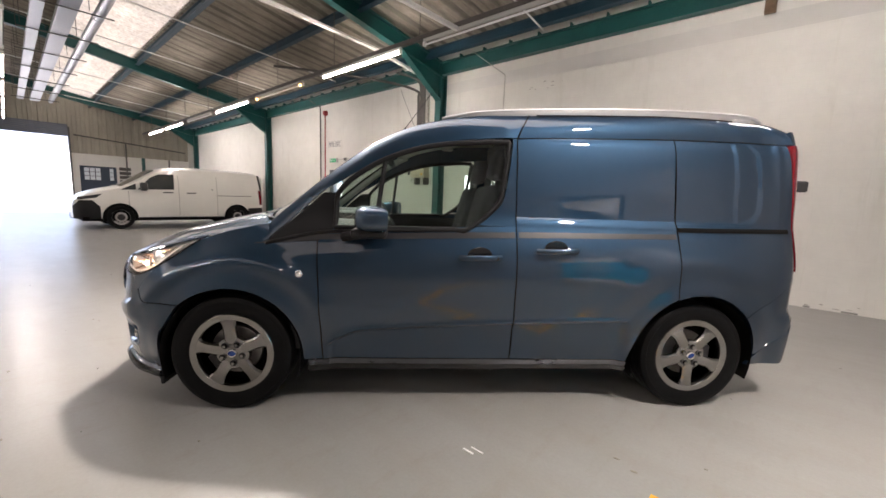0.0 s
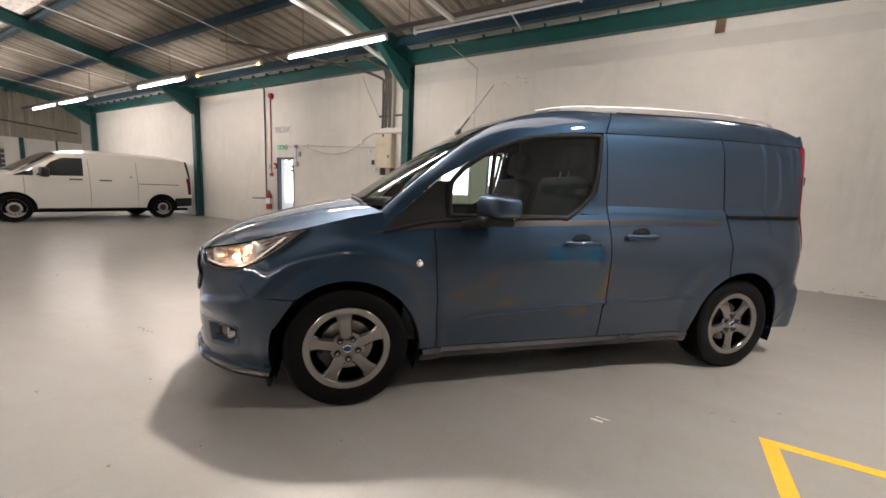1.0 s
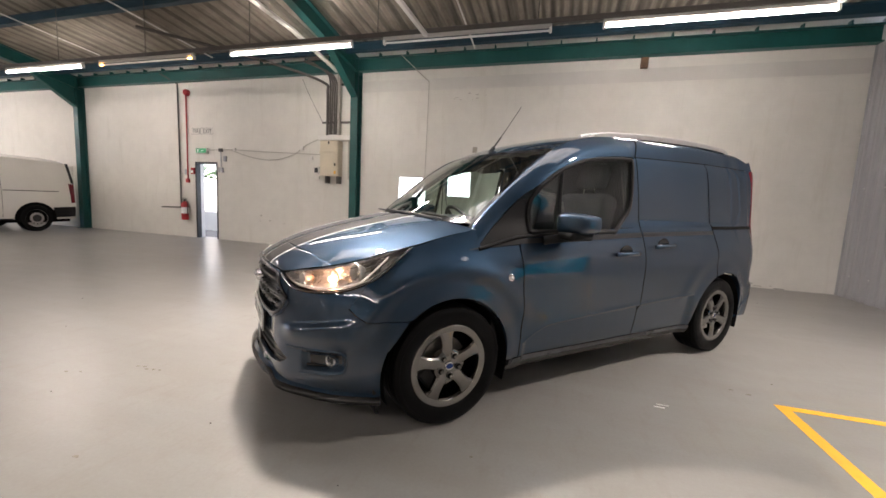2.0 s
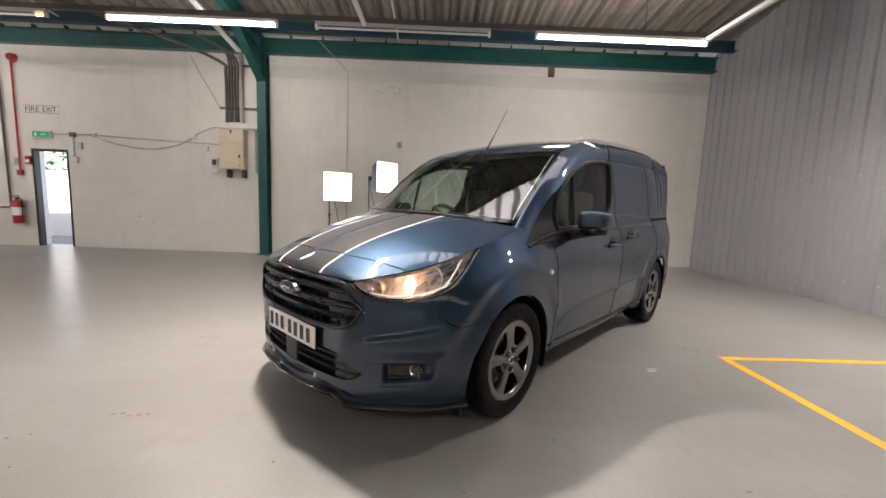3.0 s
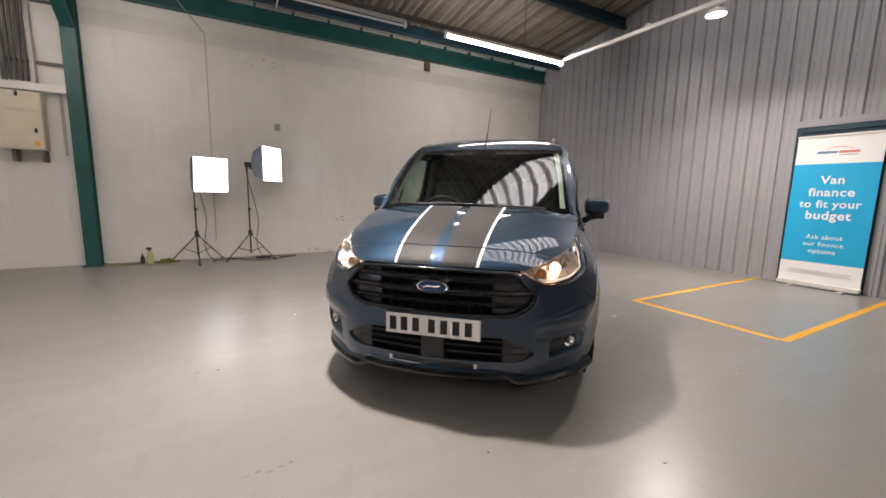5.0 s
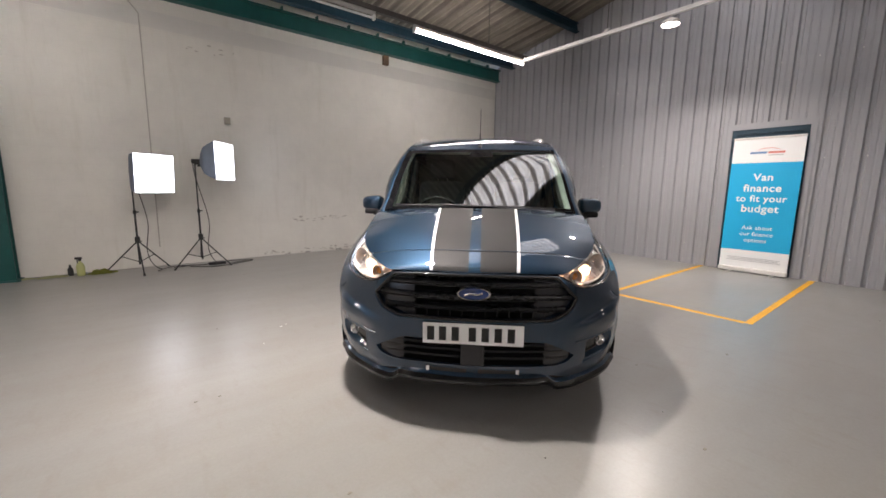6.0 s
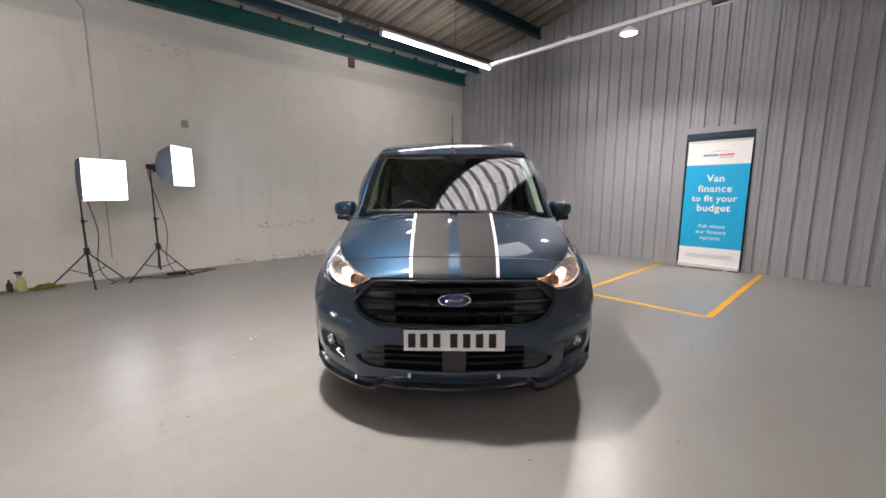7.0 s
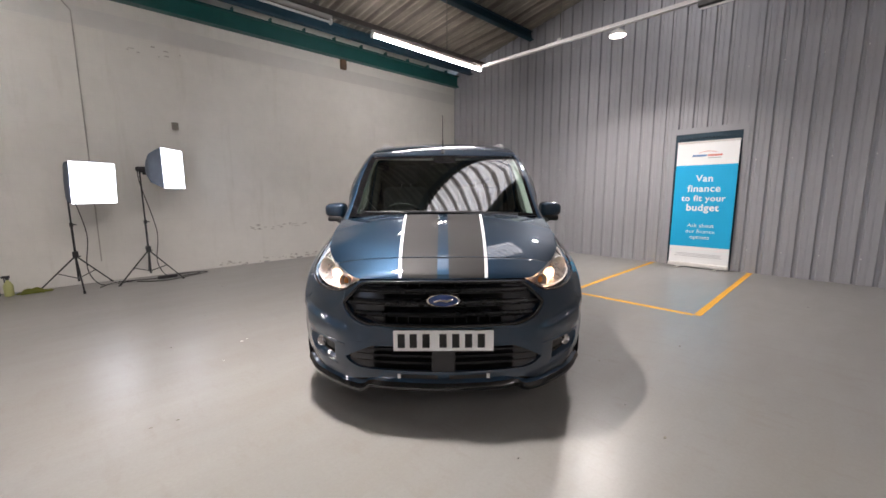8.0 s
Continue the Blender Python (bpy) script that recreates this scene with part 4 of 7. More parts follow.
OLIVE = vary(Mat("olive microfibre cloth", rough=0.95), (0.24, 0.26, 0.05), 0.2, 10.0, 200.0, None, 0.4)
PALE = vary(Mat("pale microfibre cloth", rough=0.95), (0.50, 0.52, 0.30), 0.2, 10.0, 200.0, None, 0.4)
cloth(-5.12, 6.45, 0.17, 0.10, OLIVE, "crumpled olive cleaning cloth on the floor", 3)
cloth(-5.62, 6.47, 0.16, 0.04, PALE, "crumpled pale yellow cleaning cloth on the floor", 8)
cloth(-5.88, 6.5, 0.10, 0.02, PALE, "flat pale yellow cloth by the column", 5)
bm = bmesh.new()
lathe(bm, [(0, 0), (0.03, 0), (0.03, 0.09), (0.012, 0.12), (0.012, 0.15), (0, 0.15)], 14, pose(-5.45, 6.52, 0))
tagged(finish("cleaner_bottle", bm, BLACK, smooth=True), "small black cleaner bottle by the wall", "bottle")

# ---- floor markings and litter ----
for name, a in (("floor_line", (-0.265, XE, 1.665, 1.725)), ("floor_line", (-0.235, XE - 0.02, 0.285, 0.35)), ("floor_line", (-0.265, -0.195, 0.35, 1.665))):
    tagged(finish(name, boxes((a[0], a[1], a[2], a[3], 0.0003, 0.0018)), YELLOW), "yellow painted bay line on the floor", "floor marking", "bay lines", "structure")
bm = bmesh.new()
box(bm, -1.02, -0.96, 1.39, 1.40, 0.001, 0.005)
box(bm, -1.00, -0.93, 1.43, 1.435, 0.001, 0.004)
tagged(finish("floor_scrape", bm, PRINT_WHITE), "white paint scrape on the floor", "mark", kind="structure")
bm = bmesh.new()
rng = random.Random(4)
for k in range(26):
    x, y, s = rng.uniform(-7, 2), rng.uniform(-1.0, 5.5), rng.uniform(0.003, 0.008)
    bmesh.ops.create_icosphere(bm, subdivisions=1, radius=s, matrix=Matrix.Translation((x, y, s * 0.3)) @ Matrix.Diagonal((1, rng.uniform(0.5, 1.5), 0.35, 1)))
tagged(finish("floor_grit", bm, CONDUIT), "scattered grit and crumbs on the floor", "grit", kind="stuff")



def flake(x, y, size, mat, label, seed):
    """A thin chip or smear lying on the floor."""
    r2 = random.Random(seed)
    bm = bmesh.new()
    lo, hi = [], []
    for k in range(9):
        a = 2 * math.pi * k / 9
        q = size * r2.uniform(0.45, 1.0)
        lo.append(bm.verts.new((x + q * math.cos(a), y + 0.5 * q * math.sin(a), 0.0004)))
        hi.append(bm.verts.new((x + 0.9 * q * math.cos(a), y + 0.45 * q * math.sin(a), 0.0022)))
    bm.faces.new(hi)
    for k in range(9):
        bm.faces.new((lo[k], lo[(k + 1) % 9], hi[(k + 1) % 9], hi[k]))
    tagged(finish("floor_chip", bm, mat), label, "chip", "floor chips")


SMEAR = vary(Mat("dull brown floor smear", rough=0.7), (0.24, 0.22, 0.18), 0.2, 20.0, 90.0)
for x, y, q in ((-3.75, 2.82, 0.018), (-3.70, 2.85, 0.012), (-3.97, 2.5, 0.008)):
    flake(x, y, q, PRINT_WHITE, "small white paint chip on the floor", int(x * 100))
for x, y, q in ((-4.38, 1.82, 0.012), (-4.5, 1.83, 0.010), (-2.62, -0.11, 0.016), (-1.23, 0.2, 0.018), (-1.97, 0.53, 0.012), (-4.58, 0.44, 0.016), (-4.5, 0.47, 0.012), (-0.45, 1.86, 0.018), (-0.36, 1.82, 0.02), (-0.12, 2.08, 0.012), (-3.6, -0.08, 0.02)):
    flake(x, y, q, SMEAR, "small brownish crumb of dirt on the floor", int(x * 100 + y * 10))
for k in range(5):
    flake(-4.27 + 0.045 * k, 0.66 + 0.012 * math.sin(k * 2.1), 0.016 + 0.004 * (k % 2), SMEAR, "dull brown smear mark on the floor", k)

# ---- the far west end ----
SHUTTER = vary(Mat("blue-grey shutter steel", rough=0.45, metal=0.3), (0.15, 0.165, 0.20), 0.12, 3.0, 40.0)
rd = thing("roller_door")
tagged(rd, "raised steel roller shutter door, daylight beyond", "roller door", kind="structure")
bm = bmesh.new()
for k in range(7):
    z = RZ - 0.02 + k * 0.075
    prism(bm, [(RY0 + 0.0, z), (RY1, z), (RY1, z + 0.065), (RY0, z + 0.065)], "x", XW + 0.0 + 0.01 * (k % 2), XW + 0.06)
part("shutter", bm, SHUTTER, rd)
for y in (RY0 - 0.06, RY1):
    part("guide", boxes((XW, XW + 0.09, y, y + 0.06, 0, RZ + 0.4)), CONDUIT, rd)
# Glowing panel added in place of the overexposed outdoors beyond the roller door.
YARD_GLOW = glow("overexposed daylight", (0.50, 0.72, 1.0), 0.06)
tagged(finish("daylight_backdrop", boxes((XW - 34, XW - 33.5, -60, 40, -0.03, 9.0)), YARD_GLOW), "glowing backdrop for the bright hazy daylight across the yard", "backdrop", kind="backdrop")

dw = thing("door_3")
tagged(dw, "dark blue door with glazed panes in the far wall", "door", kind="structure")
NAVY = Mat("dark blue paint", (0.02, 0.035, 0.06), 0.5).m
# Opaque panes; the daylight behind the glass is put into their pale colour.
PANE = Mat("daylit pane", (0.7, 0.75, 0.8), 0.1).m
part("door_leaf", boxes((XW + 0.002, XW + 0.05, 2.32, 3.62, 0, 2.08)), NAVY, dw)
for i in range(3):
    for j in range(3):
        part("pane", boxes((XW + 0.05, XW + 0.056, 2.46 + i * 0.20, 2.63 + i * 0.20, 1.45 + j * 0.19, 1.62 + j * 0.19)), PANE, dw)
for j in range(3):
    part("pane", boxes((XW + 0.05, XW + 0.056, 3.36, 3.5, 1.45 + j * 0.19, 1.62 + j * 0.19)), PANE, dw)
rk = thing("notice_board", pose(XW, 3.95, 0))
tagged(rk, "grey louvred panel beside the far door", "panel")
for k in range(4):
    part("slat", boxes((0.0, 0.04, -0.22, 0.22, 1.35 + k * 0.2, 1.50 + k * 0.2)), CONDUIT, rk)
for y, w, mt, z1 in ((4.62, 0.13, GREEN, 2.62), (4.0, 0.05, CONDUIT, 3.3), (5.75, 0.04, CONDUIT, 2.62)):
    tagged(finish("wall_post", boxes((XW, XW + 0.1, y, y + w, 0, z1)), mt), "upright steel post on the far wall", "post", kind="structure")
bm = bmesh.new()
sweep(bm, [(XW + 0.05, 2.2, 3.42), (XW + 0.05, 4.2, 3.25), (XW + 0.05, 6.5, 3.05)], 0.03)
tagged(finish("wall_pipe", bm, CONDUIT), "horizontal pipe on the far cladding", "pipe")
tagged(finish("wall_heater", boxes((XW, XW + 0.12, 6.0, 6.25, 2.05, 2.25), bevel=0.01), BLACK), "small dark box on the far wall", "box")

# ---- the blue van: local x forward, y to its left, z up; origin on the floor under the front axle ----
def paint_material():
    m = Mat("metallic steel-blue car paint", rough=0.50, metal=0.95, Coat_Weight=1.0, Coat_Roughness=0.012, Coat_IOR=1.65)
    flake = m.noise(900.0, 2.0)
    m.color(m.mix(m.ramp(flake, [(0.3, (0.0140, 0.036, 0.067)), (0.7, (0.0225, 0.052, 0.093))]), m.ramp(m.noise(2.0), [(0.3, 0.95), (0.7, 1.0)]), 1.0, "MULTIPLY"))
    return m.m


def clear_glass(name, tint, gloss=0.02, least=0.08):
    m = Mat(name)
    t, out = m.t, m.t.nodes["Material Output"]
    a = t.nodes.new("ShaderNodeBsdfTransparent")
    a.inputs[0].default_value = (*tint, 1)
    g = t.nodes.new("ShaderNodeBsdfGlossy")
    g.inputs["Roughness"].default_value = gloss
    lw = t.nodes.new("ShaderNodeLayerWeight")
    lw.inputs["Blend"].default_value = 0.5
    pw = t.nodes.new("ShaderNodeMath")
    pw.operation = "POWER"
    pw.inputs[1].default_value = 5.0
    t.links.new(lw.outputs["Facing"], pw.inputs[0])
    fr = t.nodes.new("ShaderNodeMath")
    fr.operation = "MULTIPLY_ADD"
    fr.inputs[1].default_value, fr.inputs[2].default_value = 1.0 - least, least
    t.links.new(pw.outputs[0], fr.inputs[0])
    mx = t.nodes.new("ShaderNodeMixShader")
    t.links.new(fr.outputs[0], mx.inputs[0])
    t.links.new(a.outputs[0], mx.inputs[1])
    t.links.new(g.outputs[0], mx.inputs[2])
    t.links.new(mx.outputs[0], out.inputs["Surface"])
    return m.m


PAINT = paint_material()
GLASS = clear_glass("tinted window glass", (0.74, 0.84, 0.76))
SCREEN = clear_glass("windscreen glass", (0.68, 0.78, 0.74), 0.02, 0.16)
LENS = clear_glass("clear lamp lens", (0.95, 0.95, 0.95))
FRIT = Mat("black glass border", (0.006, 0.006, 0.007), 0.08).m
TRIM = vary(Mat("matt black trim plastic", rough=0.55, Specular_IOR_Level=0.25), (0.010, 0.010, 0.011), 0.15, 6.0, 150.0, None, 0.08)
GRILLE = vary(Mat("satin black grille plastic", rough=0.3, Specular_IOR_Level=0.32), (0.011, 0.0115, 0.013), 0.1, 6.0, 120.0, (0.24, 0.32))
GRILLE_PANEL = Mat("polished black grille panel", (0.022, 0.023, 0.027), 0.2, Specular_IOR_Level=0.65).m
GLOSS_BLACK = Mat("gloss black plastic", (0.010, 0.010, 0.011), 0.18).m
SATIN = Mat("satin grey-black stripe film", (0.024, 0.0235, 0.023), 0.56, Specular_IOR_Level=0.25).m
STRIPE_WHITE = Mat("silver-white stripe film", (0.72, 0.73, 0.75), 0.35).m
STRIPE_GREY = Mat("dark grey side stripe film", (0.020, 0.020, 0.022), 0.35).m
CHROME = Mat("chrome", (0.85, 0.85, 0.86), 0.06, 1.0).m
ALLOY = vary(Mat("polished dark-silver alloy", rough=0.16, metal=1.0), (0.27, 0.262, 0.25), 0.06, 8.0, 60.0, (0.10, 0.2))
RUBBER = vary(Mat("tyre rubber", rough=0.5, Specular_IOR_Level=0.12), (0.0045, 0.0045, 0.0048), 0.2, 9.0, 120.0, (0.36, 0.6), 0.2)
DISC = vary(Mat("brake disc steel", rough=0.4, metal=1.0), (0.30, 0.28, 0.26), 0.2, 8.0, 60.0)
# Grey puts the floor's reflection into the colour of the sill's upper strip.
SILL = vary(Mat("satin sill greyed for floor reflection", rough=0.3, metal=0.7), (0.12, 0.125, 0.14), 0.1, 5.0, 60.0, (0.24, 0.36))
DARK = Mat("dark underside", (0.003, 0.003, 0.003), 0.8, Specular_IOR_Level=0.1).m
RED_LENS = Mat("red lamp lens", (0.13, 0.003, 0.008), 0.12, Coat_Weight=1.0).m
BLUE_BADGE = Mat("blue badge enamel", (0.010, 0.030, 0.14), 0.15, Coat_Weight=1.0).m
PLATE = Mat("white number plate", (0.78, 0.78, 0.76), 0.35).m
FABRIC = vary(Mat("charcoal seat fabric", rough=0.9), (0.075, 0.075, 0.080), 0.2, 8.0, 200.0, None, 0.3)
DASH = vary(Mat("dark dashboard plastic", rough=0.6), (0.045, 0.045, 0.047), 0.1, 6.0, 150.0, None, 0.2)
LINING = vary(Mat("pale grey headlining", rough=0.9), (0.50, 0.51, 0.46), 0.06, 6.0, 100.0)
BULB = glow("lit headlamp bulb", (1.0, 0.52, 0.26), 3.2)
AMBER = Mat("amber indicator bulb", (0.75, 0.28, 0.05), 0.2, Coat_Weight=1.0).m

GUIDE = glow("lit warm light guide", (1.0, 0.80, 0.62), 0.07)
HOUSING = vary(Mat("silver lamp housing", rough=0.35, metal=0.4), (0.74, 0.72, 0.70), 0.2, 14.0, 60.0, (0.15, 0.4))
BOWL = Mat("satin aluminised reflector", (0.80, 0.78, 0.75), 0.28, 0.8).m
RAIL = Mat("satin aluminium", (0.62, 0.61, 0.60), 0.35, 0.8).m
van = thing("panel_van", pose(-2.778, 1.354, 0, 0, 0, -133.79))
tagged(van, "metallic blue compact panel van with dark bonnet stripes, headlights lit", "van")


def curve(knots, x):
    """Smooth interpolation of (x, value) knots, x rising."""
    xs = [k[0] for k in knots]
    if x <= xs[0]:
        return knots[0][1]
    if x >= xs[-1]:
        return knots[-1][1]
    i = max(j for j in range(len(xs) - 1) if xs[j] <= x)
    x0, x1 = xs[i], xs[i + 1]
    y0, y1 = knots[i][1], knots[i + 1][1]
    s = (y1 - y0) / (x1 - x0)
    sl = (y0 - knots[i - 1][1]) / (x0 - xs[i - 1]) if i > 0 else s
    sr = (knots[i + 2][1] - y1) / (xs[i + 2] - x1) if i + 2 < len(xs) else s
    m0 = 0.0 if sl * s <= 0 else 2 * sl * s / (sl + s)
    m1 = 0.0 if sr * s <= 0 else 2 * sr * s / (sr + s)
    h = x1 - x0
    t = (x - x0) / h
    return (2 * t ** 3 - 3 * t * t + 1) * y0 + (t ** 3 - 2 * t * t + t) * h * m0 + (-2 * t ** 3 + 3 * t * t) * y1 + (t ** 3 - t * t) * h * m1


# plan outline at the widest height, from the tail centre round to the nose centre
_plan = [(-3.43, 0.0), (-3.42, 0.35), (-3.39, 0.62), (-3.32, 0.79), (-3.20, 0.865), (-3.0, 0.89), (-2.66, 0.905), (-2.0, 0.90), (-1.4, 0.898), (-0.9, 0.895), (-0.4, 0.893),
         (0.0, 0.903), (0.15, 0.899), (0.30, 0.881), (0.45, 0.838), (0.58, 0.755), (0.70, 0.62), (0.79, 0.475), (0.828, 0.28), (0.845, 0.10), (0.848, 0.0)]
_fine = [p for p in smooth_line([(a, b, 0) for a, b in _plan], 14)]
_acc = [0.0]
for _a, _b in zip(_fine, _fine[1:]):
    _acc.append(_acc[-1] + (_b - _a).length)
_zero = _acc[11 * 14]
XI = [a - _zero for a in _acc]
NOSE = XI[-1]
TAIL = XI[0]


def plan(xi):
    x = min(max(xi, TAIL), NOSE)
    i = min(max(int(np.searchsorted(XI, x)) - 1, 0), len(XI) - 2)
    t = (x - XI[i]) / (XI[i + 1] - XI[i])
    p = _fine[i].lerp(_fine[i + 1], t)
    d0 = _fine[min(i + 1, len(XI) - 1)] - _fine[max(i - 1, 0)]
    d1 = _fine[min(i + 2, len(XI) - 1)] - _fine[i]
    d = d0.normalized().lerp(d1.normalized(), t).normalized()
    if x >= NOSE - 1e-6:
        d = Vector((0, -1, 0))
    if x <= TAIL + 1e-6:
        d = Vector((0, 1, 0))
    return p, Vector((-d.y, d.x, 0))


KX = (-1.0, -0.4, 0.0, 0.30, 0.62, 0.96, 1.15, 1.40)
KZ = {0.18: (0.10, 0.10, 0.09, 0.06, 0.05, 0.03, 0.02, 0.01), 0.30: (0.045, 0.05, 0.035, 0.02, 0.015, 0.005, 0.0, 0.0),
      0.45: (0.022, 0.032, 0.018, 0.0, 0.0, 0.0, 0.008, 0.010), 0.58: (0.010, 0.025, 0.012, 0.002, 0.002, 0.004, 0.010, 0.012),
      0.70: (0.004, 0.022, 0.018, 0.018, 0.030, 0.006, 0.0, 0.0), 0.78: (0.0, 0.022, 0.026, 0.045, 0.070, 0.025, 0.020, 0.025),
      0.86: (0.006, 0.036, 0.060, 0.10, 0.135, 0.10, 0.09, 0.09), 0.93: (0.022, 0.062, 0.100, 0.160, 0.20, 0.18, 0.17, 0.17),
      1.00: (0.046, 0.085, 0.145, 0.22, 0.26, 0.25, 0.25, 0.25), 1.07: (0.076, 0.115, 0.18, 0.27, 0.3, 0.3, 0.3, 0.3)}
UPPER = [(1.07, 0.076), (1.082, 0.078), (1.098, 0.088), (1.30, 0.116), (1.54, 0.160), (1.62, 0.202), (1.66, 0.235), (1.72, 0.30)]
CREASE = [(-2.3, 0.545), (-1.55, 0.517), (-0.71, 0.468), (-0.6, 0.43), (-0.50, 0.37)]


def ramp01(x):
    x = min(max(x, 0.0), 1.0)
    return x * x * (3 - 2 * x)


def inset(xi, z):
    zs = sorted(KZ)
    if z >= 1.07 and xi < -0.15:
        d = curve(UPPER, z) + 0.04 * ramp01((xi + 0.9) / 0.6) * ramp01((1.35 - z) / 0.28)
    else:
        cols = [(zz, curve(list(zip(KX, KZ[zz])), xi)) for zz in zs]
        d = curve(cols, max(min(z, 1.07), 0.18))
    if -2.25 < xi < -0.5:                                   # lower door step
        cz = curve(CREASE, xi)
        d += (0.018 * ramp01((cz - z) / 0.012) - 0.005 * math.exp(-((z - cz - 0.008) / 0.012) ** 2)) * ramp01((xi + 2.25) / 0.06) * ramp01((-0.5 - xi) / 0.05)
    for cx, r in ((0.0, 0.385), (-2.66, 0.395)):            # arch lips
        q = math.hypot(xi - cx, z - 0.31) - r
        if z > 0.2 and q < 0.10:
            d -= 0.014 * ramp01(1 - q / 0.10)
        if z > 0.45 and 0.02 < q < 0.36:
            d -= (0.016 if cx == 0 else 0.007) * math.exp(-((q - (0.155 if cx == 0 else 0.19)) / (0.05 if cx == 0 else 0.06)) ** 2) * ramp01((z - 0.45) / 0.15) * ramp01((1.02 - z) / 0.10)
    q = max(abs(xi + 2.18) - 0.88, abs(z - 1.362) - 0.2575)  # blank window recess
    cxr, czr = abs(xi + 2.18) - 0.74, abs(z - 1.362) - 0.1175
    if cxr > 0 and czr > 0:
        q = math.hypot(cxr, czr) - 0.14
    if xi > -1.556:
        q = 1.0
    if xi < -3.15 and z < 0.60:                             # rear bumper corner
        d -= 0.06 * ramp01((-3.15 - xi) / 0.2) * ramp01((0.60 - z) / 0.05)
    d += 0.010 * ramp01(-q / 0.014)
    d -= 0.024 * ramp01((0.600 - 0.18 * (xi - 0.63) - z) / 0.036) * ramp01((z - 0.43) / 0.09) * ramp01((xi - 0.47) / 0.12) * ramp01((0.95 - xi) / 0.12)   # bumper shelf
    q = max(abs(xi - 0.68) - 0.13, abs(z - 0.385 + 0.10 * (xi - 0.68)) - 0.055)   # fog lamp recess
    d += 0.035 * ramp01(-q / 0.03)
    return d


def on(xi, z, out=0.0, side=1):
    """A point of the body side at unrolled length xi and height z."""
    p, n = plan(xi)
    q = p + n * (out - inset(xi, z) * (1.0 - 0.72 * abs(n.x) if xi < -2.9 else 1.0))
    return Vector((q.x, max(q.y, 0.0) * side, z))


def resample(line, n):
    pts = [Vector(p) for p in line]
    acc = [0.0]
    for a, b in zip(pts, pts[1:]):
        acc.append(acc[-1] + (b - a).length)
    out, i = [], 0
    for k in range(n):
        s = acc[-1] * k / (n - 1)
        while i < len(pts) - 2 and acc[i + 1] < s:
            i += 1
        t = (s - acc[i]) / max(acc[i + 1] - acc[i], 1e-9)
        out.append(pts[i].lerp(pts[i + 1], t))
    return out


def grid_mesh(bm, grid, mi=None, skirt=0.0):
    """Faces over a grid of points; skirt turns the rim inwards."""
    vs = [[bm.verts.new(p) for p in row] for row in grid]
    R, C = len(vs), len(vs[0])
    for j in range(R - 1):
        for i in range(C - 1):
            q = [vs[j][i], vs[j][i + 1], vs[j + 1][i + 1], vs[j + 1][i]]
            if len({tuple(round(c, 6) for c in v.co) for v in q}) < 3:
                continue
            f = bm.faces.new(q)
            if mi:
                f.material_index = mi(j / (R - 1), i / (C - 1))
    if skirt:
        bm.normal_update()
        rim = [vs[0][i] for i in range(C)] + [vs[j][C - 1] for j in range(1, R)] + [vs[R - 1][i] for i in range(C - 2, -1, -1)] + [vs[j][0] for j in range(R - 2, 0, -1)]
        inner = [bm.verts.new(v.co - Vector(skirt_way(v)) * skirt) for v in rim]
        for k in range(len(rim)):
            a, b = rim[k], rim[(k + 1) % len(rim)]
            if (a.co - b.co).length > 1e-6:
                bm.faces.new((a, b, inner[(k + 1) % len(rim)], inner[k]))
    return vs


def skirt_way(v):
    """Outwards from the van's middle line."""
    w = Vector((v.co.x * 0.0 + (0.6 if v.co.x > 0.55 else 0.0) - (0.6 if v.co.x < -3.2 else 0.0), v.co.y * 1.2, (v.co.z - 0.75) * 0.6 if v.co.z > 1.5 or v.co.x > 0.2 and v.co.z > 0.8 else 0.0))
    return w.normalized() if w.length > 0.05 else Vector((0, 0, 1))


def side_panel(name, rows, mat, parent, side, n=40, m=24, out=0.0, skirt=0.022, label="", lines=True):
    """A panel of the body side from level lines of (xi, z), lowest first."""
    cols = [resample([(a, b, 0) for a, b in r], n) for r in rows]
    grid = []
    if len(cols) == 2:
        for j in range(m + 1):
            grid.append([on(*(cols[0][i].lerp(cols[1][i], j / m)).xy, out, side) for i in range(n)])
    else:
        per = max(2, m // (len(cols) - 1))
        ways = [[cols[j][i].lerp(cols[j + 1][i], k / per) for j in range(len(cols) - 1) for k in range(per)] + [cols[-1][i]] for i in range(n)]
        grid = [[on(ways[i][j].x, ways[i][j].y, out, side) for i in range(n)] for j in range(len(ways[0]))]
    bm = bmesh.new()
    grid_mesh(bm, grid, skirt=skirt)
    return part(name, bm, mat, parent, label, smooth=32)


def arch(cx, r, a0, a1, n=14):
    return [(cx + r * math.cos(radians(a0 + (a1 - a0) * k / n)), 0.31 + r * math.sin(radians(a0 + (a1 - a0) * k / n))) for k in range(n + 1)]


# shoulder line: edge between the sides and the bonnet
SHOULDER = [(-0.27, 1.055), (-0.15, 1.03), (0.0, 0.998), (0.10, 0.973), (0.20, 0.947), (0.33, 0.919), (0.45, 0.893), (0.62, 0.858), (0.80, 0.825), (0.93, 0.803), (0.985, 0.795), (1.06, 0.793), (1.45, 0.798)]
LAMP_LOW = [(0.205, 0.938), (0.27, 0.900), (0.35, 0.840), (0.45, 0.782), (0.55, 0.744), (0.65, 0.722), (0.75, 0.715), (0.85, 0.722), (0.905, 0.740), (0.985, 0.782)]


def shoulder(xi):
    return curve(SHOULDER, xi)


